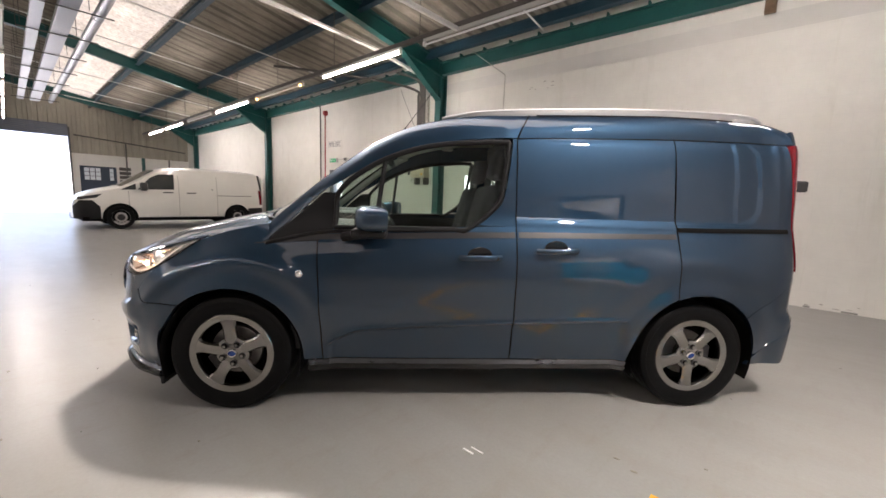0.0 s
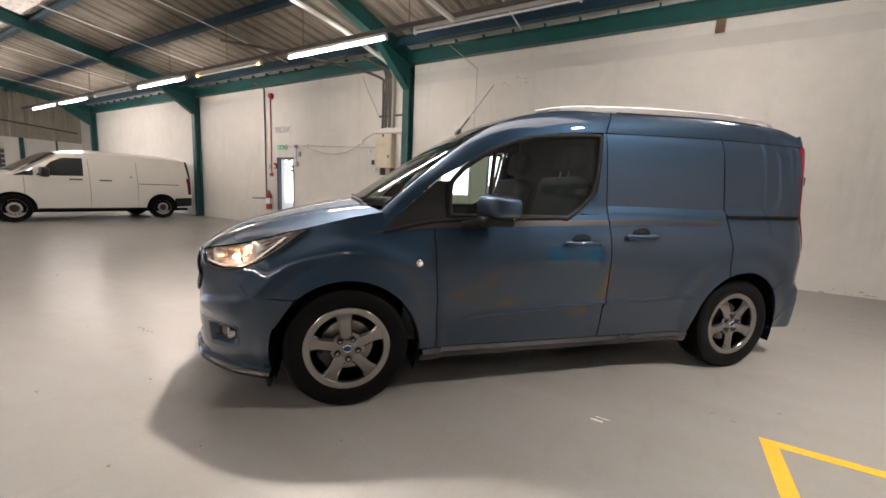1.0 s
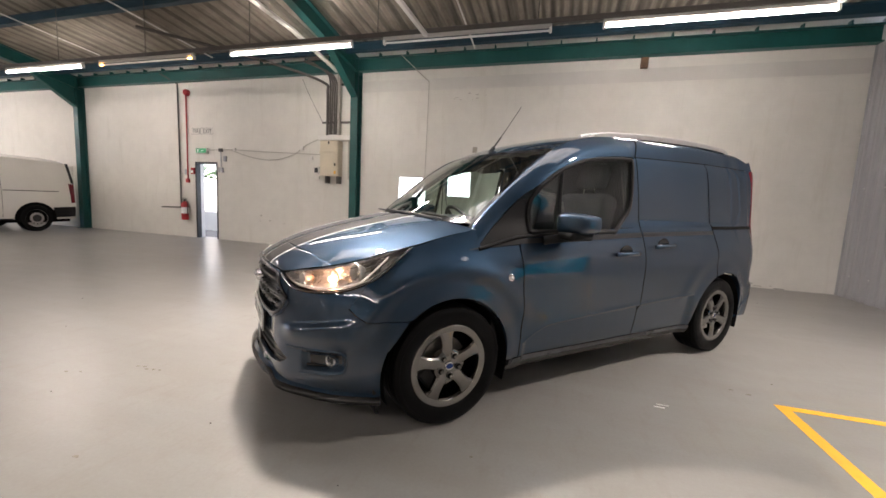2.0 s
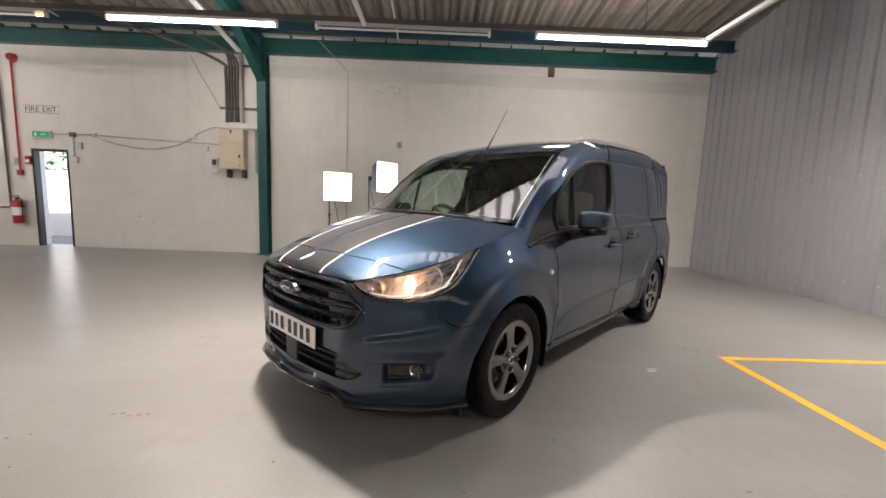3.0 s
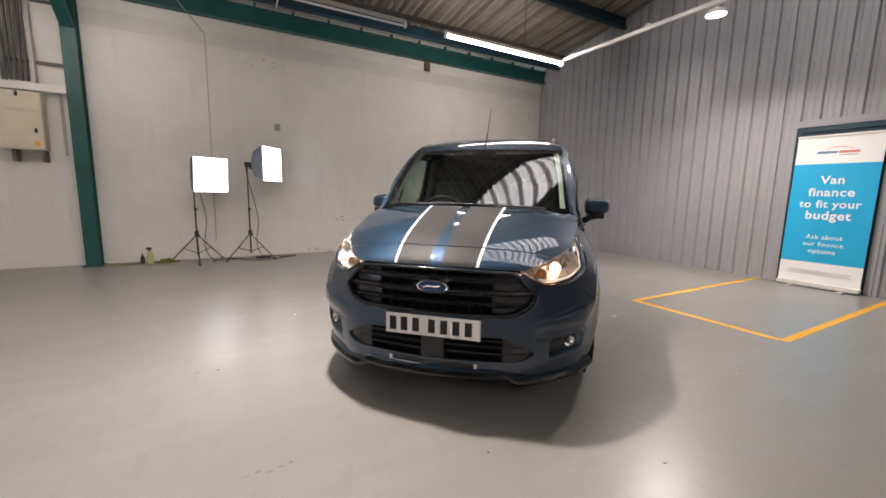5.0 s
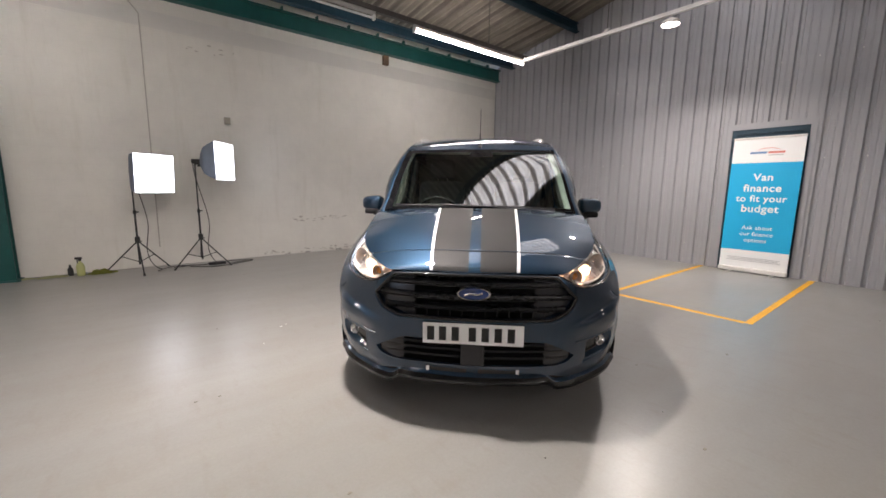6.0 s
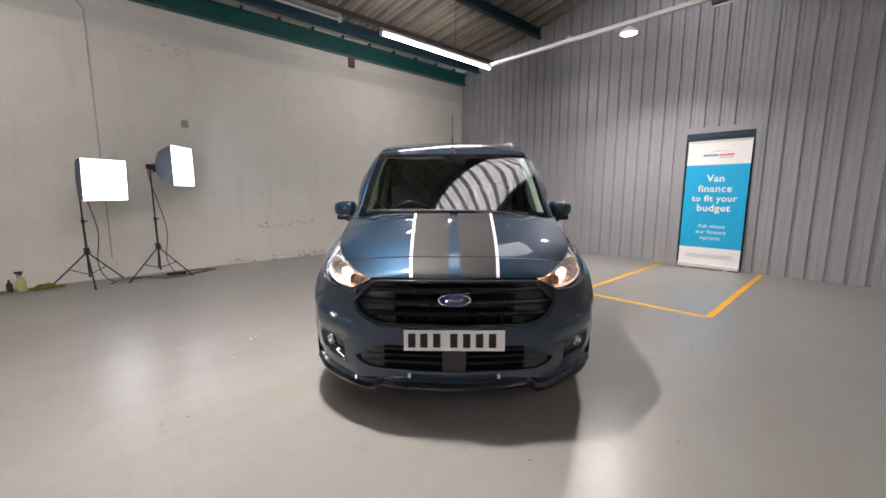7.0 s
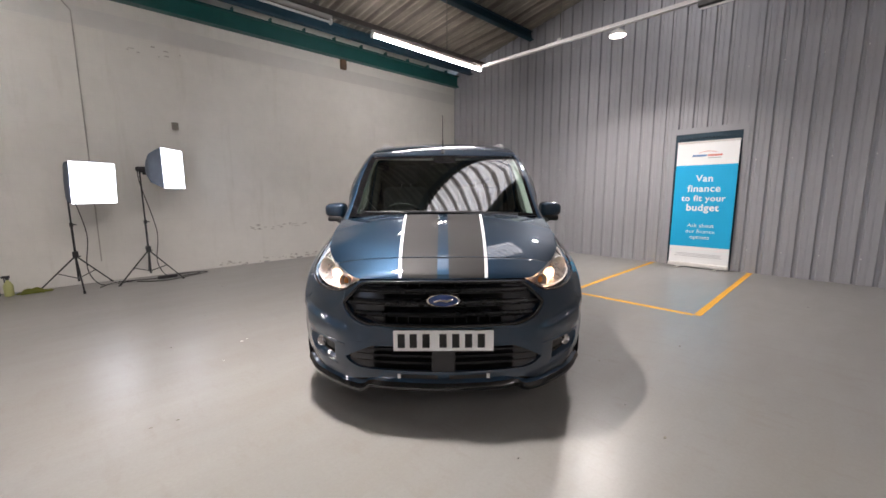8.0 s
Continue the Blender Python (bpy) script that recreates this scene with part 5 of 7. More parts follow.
# roof and pillar edge (A) and the line above the doors (B)
EDGE_A = [(-0.18, 0.735, 1.05), (-0.30, 0.718, 1.16), (-0.50, 0.702, 1.33), (-0.70, 0.678, 1.482), (-0.86, 0.660, 1.572), (-1.02, 0.648, 1.634), (-1.28, 0.642, 1.688), (-1.6, 0.640, 1.708), (-2.45, 0.645, 1.742), (-2.95, 0.652, 1.735), (-3.14, 0.664, 1.720), (-3.26, 0.66, 1.69)]
LINE_B = [(-0.16, 0.932), (-0.32, 1.08), (-0.47, 1.222), (-0.58, 1.290), (-0.735, 1.383), (-0.90, 1.461), (-1.07, 1.512), (-1.24, 1.540), (-1.51, 1.565), (-2.0, 1.588), (-2.5, 1.605), (-2.92, 1.610), (-3.20, 1.606), (-3.34, 1.60)]


def zb(x):
    return curve([(a, b) for a, b in LINE_B[::-1]], x)


def face_row(z, a, b):
    return [(a + (b - a) * k / 12, z) for k in range(13)]


def window_left(z):
    return curve([(1.03, -0.545), (1.20, -0.552), (1.27, -0.60), (1.35, -0.70), (1.43, -0.85), (1.49, -1.03), (1.52, -1.2), (1.535, -1.38)], z)


def window_right(z):
    return curve([(1.03, -1.255), (1.08, -1.335), (1.13, -1.395), (1.20, -1.455), (1.27, -1.472), (1.40, -1.492), (1.535, -1.508)], z)


def crease_row(a, b, off):
    return [(a + (b - a) * k / 40, curve(CREASE, a + (b - a) * k / 40) + off) for k in range(41)]


for s in (1, -1):
    # front wing
    low = [(0.545, 0.660), (0.508, 0.629), (0.450, 0.603), (0.262, 0.603)] + arch(0, 0.385, 50, 176) + [(-0.385, 0.29), (-0.4825, 0.29)]
    top = [(0.460, 0.774), (0.45, 0.779), (0.40, 0.807), (0.35, 0.837), (0.27, 0.897), (0.203, 0.940), (0.10, 0.971), (0.0, 0.996), (-0.13, 1.027), (-0.185, 1.037), (-0.168, 0.935), (-0.4535, 0.955)]
    side_panel("wing", [low, top], PAINT, van, s, 110, 26)
    # front door with its window
    d = side_panel("front_door", [[(-0.487, 0.288), (-1.551, 0.288)]] + [crease_row(-0.486, -1.551, o) for o in (-0.05, -0.012, -0.006, 0.0, 0.008, 0.020)] + [[(-0.474, 0.60), (-1.551, 0.60)], [(-0.468, 0.75), (-1.550, 0.75)], [(-0.463, 0.85), (-1.550, 0.88)], [(-0.458, 0.952), (-1.550, 1.02)], [(-0.54, 1.024), (-1.551, 1.068)]], PAINT, van, s, 90, 48)
    bm = bmesh.new()
    zz = [1.066 + (zb(-1.53) - 0.004 - 1.066) * k / 20 for k in range(21)]
    grid_mesh(bm, [[on(a, z, 0.0, s) for a in [window_right(min(z, 1.535)) - 0.022 + (-1.552 + 0.022 - window_right(min(z, 1.535))) * i / 8 for i in range(9)]] for z in zz], skirt=0.02)
    part("window_frame", bm, PAINT, d, smooth=32)
    bm = bmesh.new()
    zz = [1.03 + 0.505 * k / 24 for k in range(25)]
    grid_mesh(bm, [[on(window_left(z) + (window_right(z) - window_left(z)) * i / 24, z, -0.012, s) for i in range(25)] for z in zz])
    ob = part("door_window", bm, GLASS, d, "lightly tinted side window", smooth=60)
    seal = [on(window_left(z), z, -0.003, s) for z in zz] + [on(window_left(1.535) + (window_right(1.535) - window_left(1.535)) * i / 6, 1.537, -0.003, s) for i in range(1, 7)] + [on(window_right(z), z, -0.003, s) for z in zz[::-1]] + [on(window_right(1.03) + (window_left(1.03) - window_right(1.03)) * i / 12, 1.03 + 0.012 * (1 - i / 12), -0.002, s) for i in range(1, 13)]
    bm = bmesh.new()
    sweep(bm, seal, 0.015, 8)
    part("window_seal", bm, TRIM, d, "black rubber window surround", smooth=60)
    bm = bmesh.new()
    sweep(bm, [on(-0.765, 1.03, -0.006, s), on(-0.79, 1.25, -0.006, s), on(-0.81, 1.405, -0.006, s)], 0.013, 8)
    part("quarter_divider", bm, TRIM, d, "black quarter-light divider", smooth=60)
    side_panel("corner_trim", [[(-0.172, 0.936), (-0.548, 0.965)], [(-0.285, 1.04), (-0.540, 1.045)], [(-0.40, 1.145), (-0.538, 1.145)], [(-0.478, 1.218), (-0.548, 1.222)]], TRIM, d, s, 14, 12, -0.004, 0.015, "matt black corner trim")
    # belt moulding and handles
    bm = bmesh.new()
    sweep(bm, [on(-0.18 - 1.10 * k / 20, 0.936 + curve([(0, 0.0), (6, 0.070), (20, 0.105)], k), 0.002, s) for k in range(21)], 0.011, 8)
    part("belt_moulding", bm, TRIM, d, smooth=60)

    def handle(x, z, par):
        bm = bmesh.new()
        c = on(x, z, 0, s)
        # Flush black disc: the shade inside the handle cup is put into its colour.
        lathe(bm, [(0, 0.0015), (0.060, 0.0015), (0.066, -0.004)], 24, Matrix.Translation(c + Vector((0, 0, 0.008))) @ pose(0, 0, 0, -90 * s, 0, 0) @ Matrix.Diagonal((1.05, 0.72, 1, 1)))
        h = part("handle_cup_shade", bm, GLOSS_BLACK, par)
        bm = bmesh.new()
        pts = [on(x + 0.115, z - 0.004, 0.012, s), on(x + 0.07, z - 0.002, 0.034, s), on(x, z, 0.040, s), on(x - 0.07, z + 0.002, 0.036, s), on(x - 0.115, z + 0.002, 0.012, s)]
        sweep(bm, smooth_line(pts, 5), 0.014, 10)
        for v in bm.verts:
            v.co.z = z + (v.co.z - z) * 1.15
        part("door_handle", bm, PAINT, par, smooth=60)
        if x < -1.4:
            return
        bm = bmesh.new()
        lathe(bm, [(0, 0.004), (0.010, 0.004), (0.011, 0.0)], 12, Matrix.Translation(on(x - 0.09, z, 0.038, s)) @ pose(0, 0, 0, -90 * s, 0, 0))
        part("lock", bm, TRIM, par)

    handle(-1.345, 0.895, d)
    # sliding door
    low = [(-1.5585, 0.288), (-2.245, 0.288)]
    sd = side_panel("sliding_door", [low, [(-1.5585, 0.36), (-2.262, 0.36)]] + [crease_row(-1.5585, -2.66 + math.sqrt(0.397 ** 2 - (curve(CREASE, -2.31) + o - 0.31) ** 2), o) for o in (-0.05, -0.012, -0.006, 0.0, 0.008, 0.020, 0.04)] + [[(-1.558, z), (-2.66 + math.sqrt(0.397 ** 2 - (z - 0.31) ** 2), z)] for z in (0.58, 0.60, 0.62, 0.635, 0.65, 0.66, 0.67)] + [[(-1.558, 0.680), (-2.506, 0.680)], [(-1.558, 0.80), (-2.507, 0.80)], [(-1.5575, 1.05), (-2.503, 1.05)],
                                      [(-1.557, 1.12), (-2.502, 1.12)], [(-1.557, 1.3), (-2.50, 1.3)], [(-1.558, 1.50), (-2.505, 1.50)], [(-1.56, zb(-1.56) - 0.006), (-1.8, zb(-1.8) - 0.006), (-2.2, zb(-2.2) - 0.006), (-2.51, zb(-2.51) - 0.006)]], PAINT, van, s, 70, 150)
    handle(-1.78, 0.940, sd)
    # rear quarter
    low = [(-2.512, 0.70)] + arch(-2.66, 0.395, 73, 178, 16)[0:] + [(-3.056, 0.30)]
    side_panel("rear_quarter", [arch(-2.66, 0.395, 68, 139, 14), [(-2.510, 0.80), (-3.317, 0.80)], [(-2.508, 1.0), (-3.317, 1.0)], [(-2.507, 1.065), (-3.316, 1.065)], [(-2.507, 1.12), (-3.315, 1.12)], [(-2.506, 1.3), (-3.308, 1.3)], [(-2.508, 1.5), (-3.293, 1.5)], [(-2.514, zb(-2.51) - 0.006), (-2.9, zb(-2.9) - 0.006), (-3.273, zb(-3.273) - 0.006)]], PAINT, van, s, 60, 70)
    side_panel("rear_quarter_lower", [arch(-2.66, 0.395, 176, 139.5, 8), [(-3.32, 0.335), (-3.325, 0.5), (-3.317, 0.80)]], PAINT, van, s, 16, 12)
    side_panel("slide_rail", [[(-2.512, 1.062), (-3.262, 1.070)], [(-2.512, 1.088), (-3.262, 1.096)]], DARK, van, s, 24, 3, 0.005, 0.004, "black sliding-door rail slot")
    # tail: lamp, bumper, back
    side_panel("tail_lamp", [[(-3.322, 0.84), (-3.395, 0.86)], [(-3.320, 1.1), (-3.395, 1.1)], [(-3.306, 1.4), (-3.385, 1.4)], [(-3.280, zb(-3.28) - 0.01), (-3.35, 1.60)]], RED_LENS, van, s, 12, 30, 0.008, 0.02, "tall red tail lamp")
    side_panel("rear_bumper", [[(-3.03, 0.265), (-3.5, 0.26), (TAIL, 0.26)], [(-3.065, 0.33), (-3.5, 0.42), (TAIL, 0.42)], [(-3.326, 0.50), (-3.5, 0.60), (TAIL, 0.60)]], PAINT, van, s, 40, 16, 0.004)
    side_panel("rear_door", [[(-3.33, 0.61), (TAIL, 0.61)], [(-3.37, 1.1), (TAIL, 1.1)], [(-3.355, 1.4), (TAIL, 1.4)], [(-3.33, 1.60), (TAIL, 1.62)], [(-3.33, 1.68), (TAIL, 1.72)]], PAINT, van, s, 30, 24)
    # upper side between the doors and the roof
    la = resample(smooth_line(EDGE_A, 8), 90)
    lb = [on(p.x, p.y, 0, 1) for p in resample(smooth_line([(a, b, 0) for a, b in LINE_B], 8), 90)]
    bm = bmesh.new()
    grid = []
    for j in range(9):
        t = j / 8
        grid.append([(lb[i].lerp(la[i], t) + Vector((0, 0.013, 0.012)) * (4 * t * (1 - t)) * (0.45 + 0.55 * ramp01((i - 8) / 20))) * 1.0 for i in range(90)])
    grid = [[Vector((p.x, p.y * s, p.z)) for p in row] for row in grid]
    grid_mesh(bm, grid, skirt=0.015)
    part("roof_pillar", bm, PAINT, van, "blue windscreen pillar and cant rail", smooth=40)
    # seam across the cant rail behind the front door
    k0 = min(range(90), key=lambda i: abs(grid[0][i].x + 1.565))
    k1 = min(range(90), key=lambda i: abs(grid[8][i].x + 1.64))
    bm = bmesh.new()
    seam = []
    for j in range(9):
        f = k0 + (k1 - k0) * j / 8
        a = min(int(f), 88)
        seam.append(grid[j][a].lerp(grid[j][a + 1], f - a) + Vector((0, 0.001 * s, 0)))
    sweep(bm, seam, 0.0045, 6)
    part("shut_line", bm, DARK, van)
    # side stripe and sill
    side_panel("side_stripe", [[(-0.12, 0.930), (-0.45, 0.962), (-1.0, 0.985), (-1.545, 1.003)], [(-0.12, 0.934), (-0.45, 0.990), (-1.0, 1.017), (-1.545, 1.035)]], STRIPE_GREY, d, s, 50, 3, 0.0022, 0.0, "dark grey side stripe")
    side_panel("side_stripe", [[(-1.565, 1.004), (-2.495, 1.022)], [(-1.565, 1.036), (-2.495, 1.050)]], STRIPE_GREY, sd, s, 50, 3, 0.0022, 0.0, "dark grey side stripe")
    side_panel("sill_cap", [[(-0.41, 0.249), (-2.25, 0.252)], [(-0.41, 0.283), (-2.25, 0.283)]], SILL, van, s, 40, 6, 0.006, 0.03, "satin sill edge with the floor's reflection painted grey")
    side_panel("sill", [[(-0.40, 0.205), (-2.26, 0.215)], [(-0.40, 0.246), (-2.26, 0.249)]], GLOSS_BLACK, van, s, 40, 8, 0.004, 0.08, "dark sill")
    # wheel arch liners and mud flap
    for cx, r in ((0.0, 0.372), (-2.66, 0.382)):
        bm = bmesh.new()
        pts = [(cx + r * math.cos(radians(a)), 0.31 + r * math.sin(radians(a))) for a in range(-20, 201, 10)]
        grid_mesh(bm, [[Vector((x, y * s, z)) for x, z in pts] for y in (0.45, 0.65, 0.872)])
        part("arch_liner", bm, DARK, van, smooth=60)
        bm = bmesh.new()
        prism(bm, pts, "y", 0.44 * s, 0.452 * s)
        part("arch_back", bm, DARK, van)
    bm = bmesh.new()
    box(bm, 0.335, 0.352, (0.66 if s > 0 else -0.835), (0.835 if s > 0 else -0.66), 0.135, 0.30, bevel=0.004, m=pose(0, 0, 0, 0, 8, 0) @ pose(0.02, 0, 0.05))
    part("air_deflector", bm, TRIM, van)
    # dark shut lines
    for pts in ([(-1.5545, 0.29 + (zb(-1.5545) - 0.29) * k / 40) for k in range(41)], [(-2.5085, 0.685 + (zb(-2.5085) - 0.685) * k / 30) for k in range(31)],
                [(-1.552 - 1.66 * k / 40, zb(-1.552 - 1.66 * k / 40) - 0.003) for k in range(41)], [(-0.486 + 0.031 * k / 12, 0.29 + 0.665 * k / 12) for k in range(13)],
                [(-0.49 - 1.76 * k / 30, 0.2855) for k in range(31)]):
        bm = bmesh.new()
        sweep(bm, [on(a, b, -0.001, s) for a, b in pts], 0.0038, 6)
        part("shut_line", bm, DARK, van)
    bm = bmesh.new()
    sweep(bm, [Vector((p.x, (p.y + 0.004) * s, p.z + 0.002)) for p in smooth_line(EDGE_A, 8) if -2.95 < p.x < -1.62], 0.004, 6)
    part("roof_gutter", bm, TRIM, van)
    # side repeater badge
    c = on(-0.368, 0.778, 0.0, s)
    bm = bmesh.new()
    lathe(bm, [(0, 0.010), (0.016, 0.009), (0.021, 0.004), (0.022, 0.0)], 20, Matrix.Translation(c) @ pose(0, 0, 0, -90 * s, 0, 0))
    b = part("side_repeater", bm, CHROME, van, "round chrome-ringed side repeater", smooth=60)
    bm = bmesh.new()
    lathe(bm, [(0, 0.014), (0.010, 0.012), (0.012, 0.008)], 16, Matrix.Translation(c) @ pose(0, 0, 0, -90 * s, 0, 0))
    part("repeater_lens", bm, PLATE, b, smooth=60)
    # front bumper skin round its openings
    zr = (0.235, 0.27, 0.31, 0.36, 0.41, 0.46)
    side_panel("bumper_corner", [face_row(z, math.sqrt(max(0.0, 0.385 ** 2 - (z - 0.31) ** 2)) + 0.004, 0.90) for z in zr], PAINT, van, s, 60, 40)
    side_panel("bumper_upper", [[(0.352, 0.4602), (0.62, 0.4602), (0.9, 0.4602), (NOSE, 0.4602)], [(0.259, 0.599), (0.451, 0.599), (0.511, 0.625), (0.549, 0.656), (0.70, 0.656), (0.86, 0.656), (0.902, 0.664), (0.965, 0.60), (1.08, 0.562), (NOSE, 0.558)]], PAINT, van, s, 80, 24, 0, 0.03)
    side_panel("bumper_cheek", [[(0.549, 0.656), (0.70, 0.656), (0.86, 0.656), (0.902, 0.664)], [(0.465, 0.772), (0.55, 0.741), (0.65, 0.719), (0.72, 0.712), (0.83, 0.715), (0.902, 0.739)]], PAINT, van, s, 40, 14, 0, 0.02)
    side_panel("bumper_lower", [[(0.9003, 0.235), (1.02, 0.262), (1.1, 0.264), (NOSE, 0.264)], [(0.9003, 0.360), (0.94, 0.332), (1.0, 0.316), (NOSE, 0.311)]], PAINT, van, s, 30, 8)
    side_panel("bumper_underlip", [[(0.905, 0.233), (NOSE, 0.233)], [(0.905, 0.235), (1.02, 0.260), (1.1, 0.262), (NOSE, 0.262)]], GLOSS_BLACK, van, s, 30, 4, -0.004, 0.0, "gloss black centre of the lower lip")
    side_panel("lip_stripe", [[(NOSE - 0.226, 0.268), (NOSE - 0.03, 0.268)], [(NOSE - 0.226, 0.294), (NOSE - 0.03, 0.294)]], SATIN, van, s, 10, 3, 0.002, 0.0, "satin dark stripe end on the lip")
    side_panel("bumper_bar", [[(0.9003, 0.366), (0.98, 0.408), (1.06, 0.442), (NOSE, 0.446)], [(0.9003, 0.460), (1.0, 0.460), (1.1, 0.460), (NOSE, 0.460)]], PAINT, van, s, 30, 5)
    side_panel("nose_panel", [[(0.906, 0.676), (0.95, 0.715), (1.03, 0.780), (1.2, 0.785), (NOSE, 0.787)], [(0.906, 0.741), (0.945, 0.761), (0.987, 0.784), (1.06, 0.790), (1.2, 0.794), (NOSE, 0.7965)]], PAINT, van, s, 24, 6)
    # splitter lip
    xs = [0.385 + (NOSE - 0.385) * k / 40 for k in range(41)]
    bm = bmesh.new()
    rows = []
    for z, o in ((0.240, -0.004), (0.226, 0.016), (0.206, 0.030), (0.188, 0.024), (0.182, -0.02), (0.178, -0.12)):
        rows.append([on(x, max(z, 0.235), o + 0.012 * ramp01((x - 1.05) / 0.1), s) * 1.0 for x in xs])
        for x, p in zip(xs, rows[-1]):
            p.z = z + 0.034 * ramp01((x - 1.00) / 0.06)
    grid_mesh(bm, rows, lambda a, b: 1 if a > 0.15 else 0)
    part("splitter", bm, [PAINT, GLOSS_BLACK], van, "blue front splitter lip with a black underside", smooth=50)
    # headlamp: recessed housing, reflectors, bulb, clear lens
    hx = [0.208 + (0.982 - 0.208) * k / 30 for k in range(31)]
    lamp_top = [(x, shoulder(x) - 0.004) for x in hx]
    lamp_low = [(x, min(curve(LAMP_LOW, x) + 0.003, shoulder(x) - 0.006)) for x in hx]
    hl = side_panel("headlamp", [lamp_low, lamp_top], LENS, van, s, 31, 12, 0.001, 0.0, "clear lit headlamp with chrome reflectors")
    bm = bmesh.new()
    grid_mesh(bm, [[on(x, a + (b - a) * (0.03 + 0.94 * j / 8), -0.012 - 0.075 * math.sin(math.pi * (0.06 + 0.88 * j / 8)) * min(1.0, 0.4 + 6 * min(k, 30 - k) / 30), s) for k, (x, a, b) in enumerate([(q[0], q[1], t[1]) for q, t in zip(lamp_low, lamp_top)])] for j in range(9)])
    part("lamp_housing", bm, HOUSING, hl, "silver and grey lamp housing", smooth=50)
    for xi, zc, r, kind in ((0.71, 0.772, 0.054, "dipped"), (0.545, 0.812, 0.040, "main"), (0.845, 0.765, 0.028, "side")):
        c = on(xi, zc, -0.034, s)
        m = Matrix.Translation(c) @ Vector((1.0, 0.30 * s, -0.05)).to_track_quat("Z", "Y").to_matrix().to_4x4() @ Matrix.Diagonal((1.0, 1.25, 1.0, 1.0))
        bm = bmesh.new()
        if kind == "dipped":
            lathe(bm, [(0.017, -0.044), (0.030, -0.040), (0.034, -0.030), (0.031, -0.030)], 28, m)
        else:
            lathe(bm, [(0.006, -0.050), (r * 0.35, -0.046), (r * 0.62, -0.034), (r * 0.85, -0.014), (r, 0.012), (r * 1.05, 0.014), (r * 1.08, 0.002)], 28, m)
        part("reflector", bm, BOWL, hl, "chrome reflector bowl", smooth=60)
        bm = bmesh.new()
        rb = {"dipped": 0.012, "main": 0.008, "side": 0.016}[kind]
        lathe(bm, [(0, 0.002), (rb * 0.7, -0.002), (rb, -0.012), (rb, -0.04)], 14, m)
        part("bulb", bm, {"dipped": BULB, "main": CHROME, "side": AMBER}[kind], hl, {"dipped": "lit warm bulb", "main": "", "side": "amber indicator bulb"}[kind], smooth=60)
    # dark bezel across the top and outer end, with a ribbed plate between the bowls
    bm = bmesh.new()
    grid_mesh(bm, [[on(x, a + (b - a) * t, -0.016, s) for x, a, b in [(q[0], q[1], w[1]) for q, w in zip(lamp_low, lamp_top)] if 0.24 < x < 0.90] for t in (0.88, 0.93, 0.98)])
    part("lamp_brow", bm, HOUSING, hl, "silver lamp bezel", smooth=60)
    for k in range(6):
        xk = 0.400 + 0.012 * k
        bm = bmesh.new()
        sweep(bm, [on(xk, curve(LAMP_LOW, xk) + 0.016, -0.02, s), on(xk - 0.012, curve(LAMP_LOW, xk) + 0.055, -0.024, s)], 0.003, 6)
        part("lamp_rib", bm, GRILLE, hl)
    bm = bmesh.new()
    sweep(bm, smooth_line([on(x, z + 0.017, -0.014, s) for x, z in lamp_low if 0.47 < x < 0.90][::-1] + [on(0.40, 0.850, -0.014, s), on(0.345, 0.893, -0.014, s)], 3), 0.004, 8)
    part("light_guide", bm, GUIDE, hl, "glowing warm light guide", smooth=60)
    bm = bmesh.new()
    sweep(bm, [on(x, z - 0.004, 0.0, s) for x, z in lamp_low], 0.006, 6)
    part("lamp_bezel", bm, GLOSS_BLACK, hl, smooth=60)
    # bright steps moulded along the outer half of the housing
    for t0, t1, x0, x1, dep in ((0.30, 0.42, 0.335, 0.50, 0.034), (0.52, 0.60, 0.30, 0.49, 0.040), (0.72, 0.76, 0.27, 0.60, 0.030), (0.50, 0.30, 0.60, 0.68, 0.046)):
        bm = bmesh.new()
        line = [(x0 + (x1 - x0) * k / 12, t0 + (t1 - t0) * k / 12) for k in range(13)]
        grid_mesh(bm, [[on(x, curve(lamp_low, x) + (curve(lamp_top, x) - curve(lamp_low, x)) * (t + dt), -dep + do, s) for x, t in line] for dt, do in ((-0.035, -0.012), (-0.02, 0.0), (0.02, 0.003), (0.045, -0.010))])
        part("lamp_step", bm, CHROME, hl, smooth=50)
    # moulded lip round the fog lamp pocket, and the fin under the lamp
    bm = bmesh.new()
    sweep(bm, smooth_line([on(a, b, -0.003, s) for a, b in ((0.895, 0.432), (0.80, 0.436), (0.68, 0.443), (0.59, 0.446), (0.555, 0.425), (0.552, 0.385), (0.57, 0.345), (0.62, 0.328), (0.72, 0.316), (0.82, 0.305))], 5), 0.0075, 8)
    part("fog_surround", bm, PAINT, van, "moulded blue lip round the fog lamp", smooth=60)
    bm = bmesh.new()
    sweep(bm, [on(a, b, 0.0, s) for a, b in ((0.79, 0.346), (0.72, 0.350), (0.66, 0.358), (0.61, 0.366))], 0.007, 8)
    part("fog_fin", bm, GLOSS_BLACK, van, smooth=60)
    # fog lamp in its recess
    side_panel("fog_bezel", [[(0.585, 0.375), (0.775, 0.352)], [(0.585, 0.420), (0.775, 0.398)]], GLOSS_BLACK, van, s, 16, 8, 0.002, 0.0, "black fog lamp recess")
    c = on(0.645, 0.388, 0.006, s)
    m = Matrix.Translation(c) @ Vector((1.0, 0.45 * s, 0.0)).to_track_quat("Z", "Y").to_matrix().to_4x4() @ Matrix.Scale(0.76, 4)
    fl = bmesh.new()
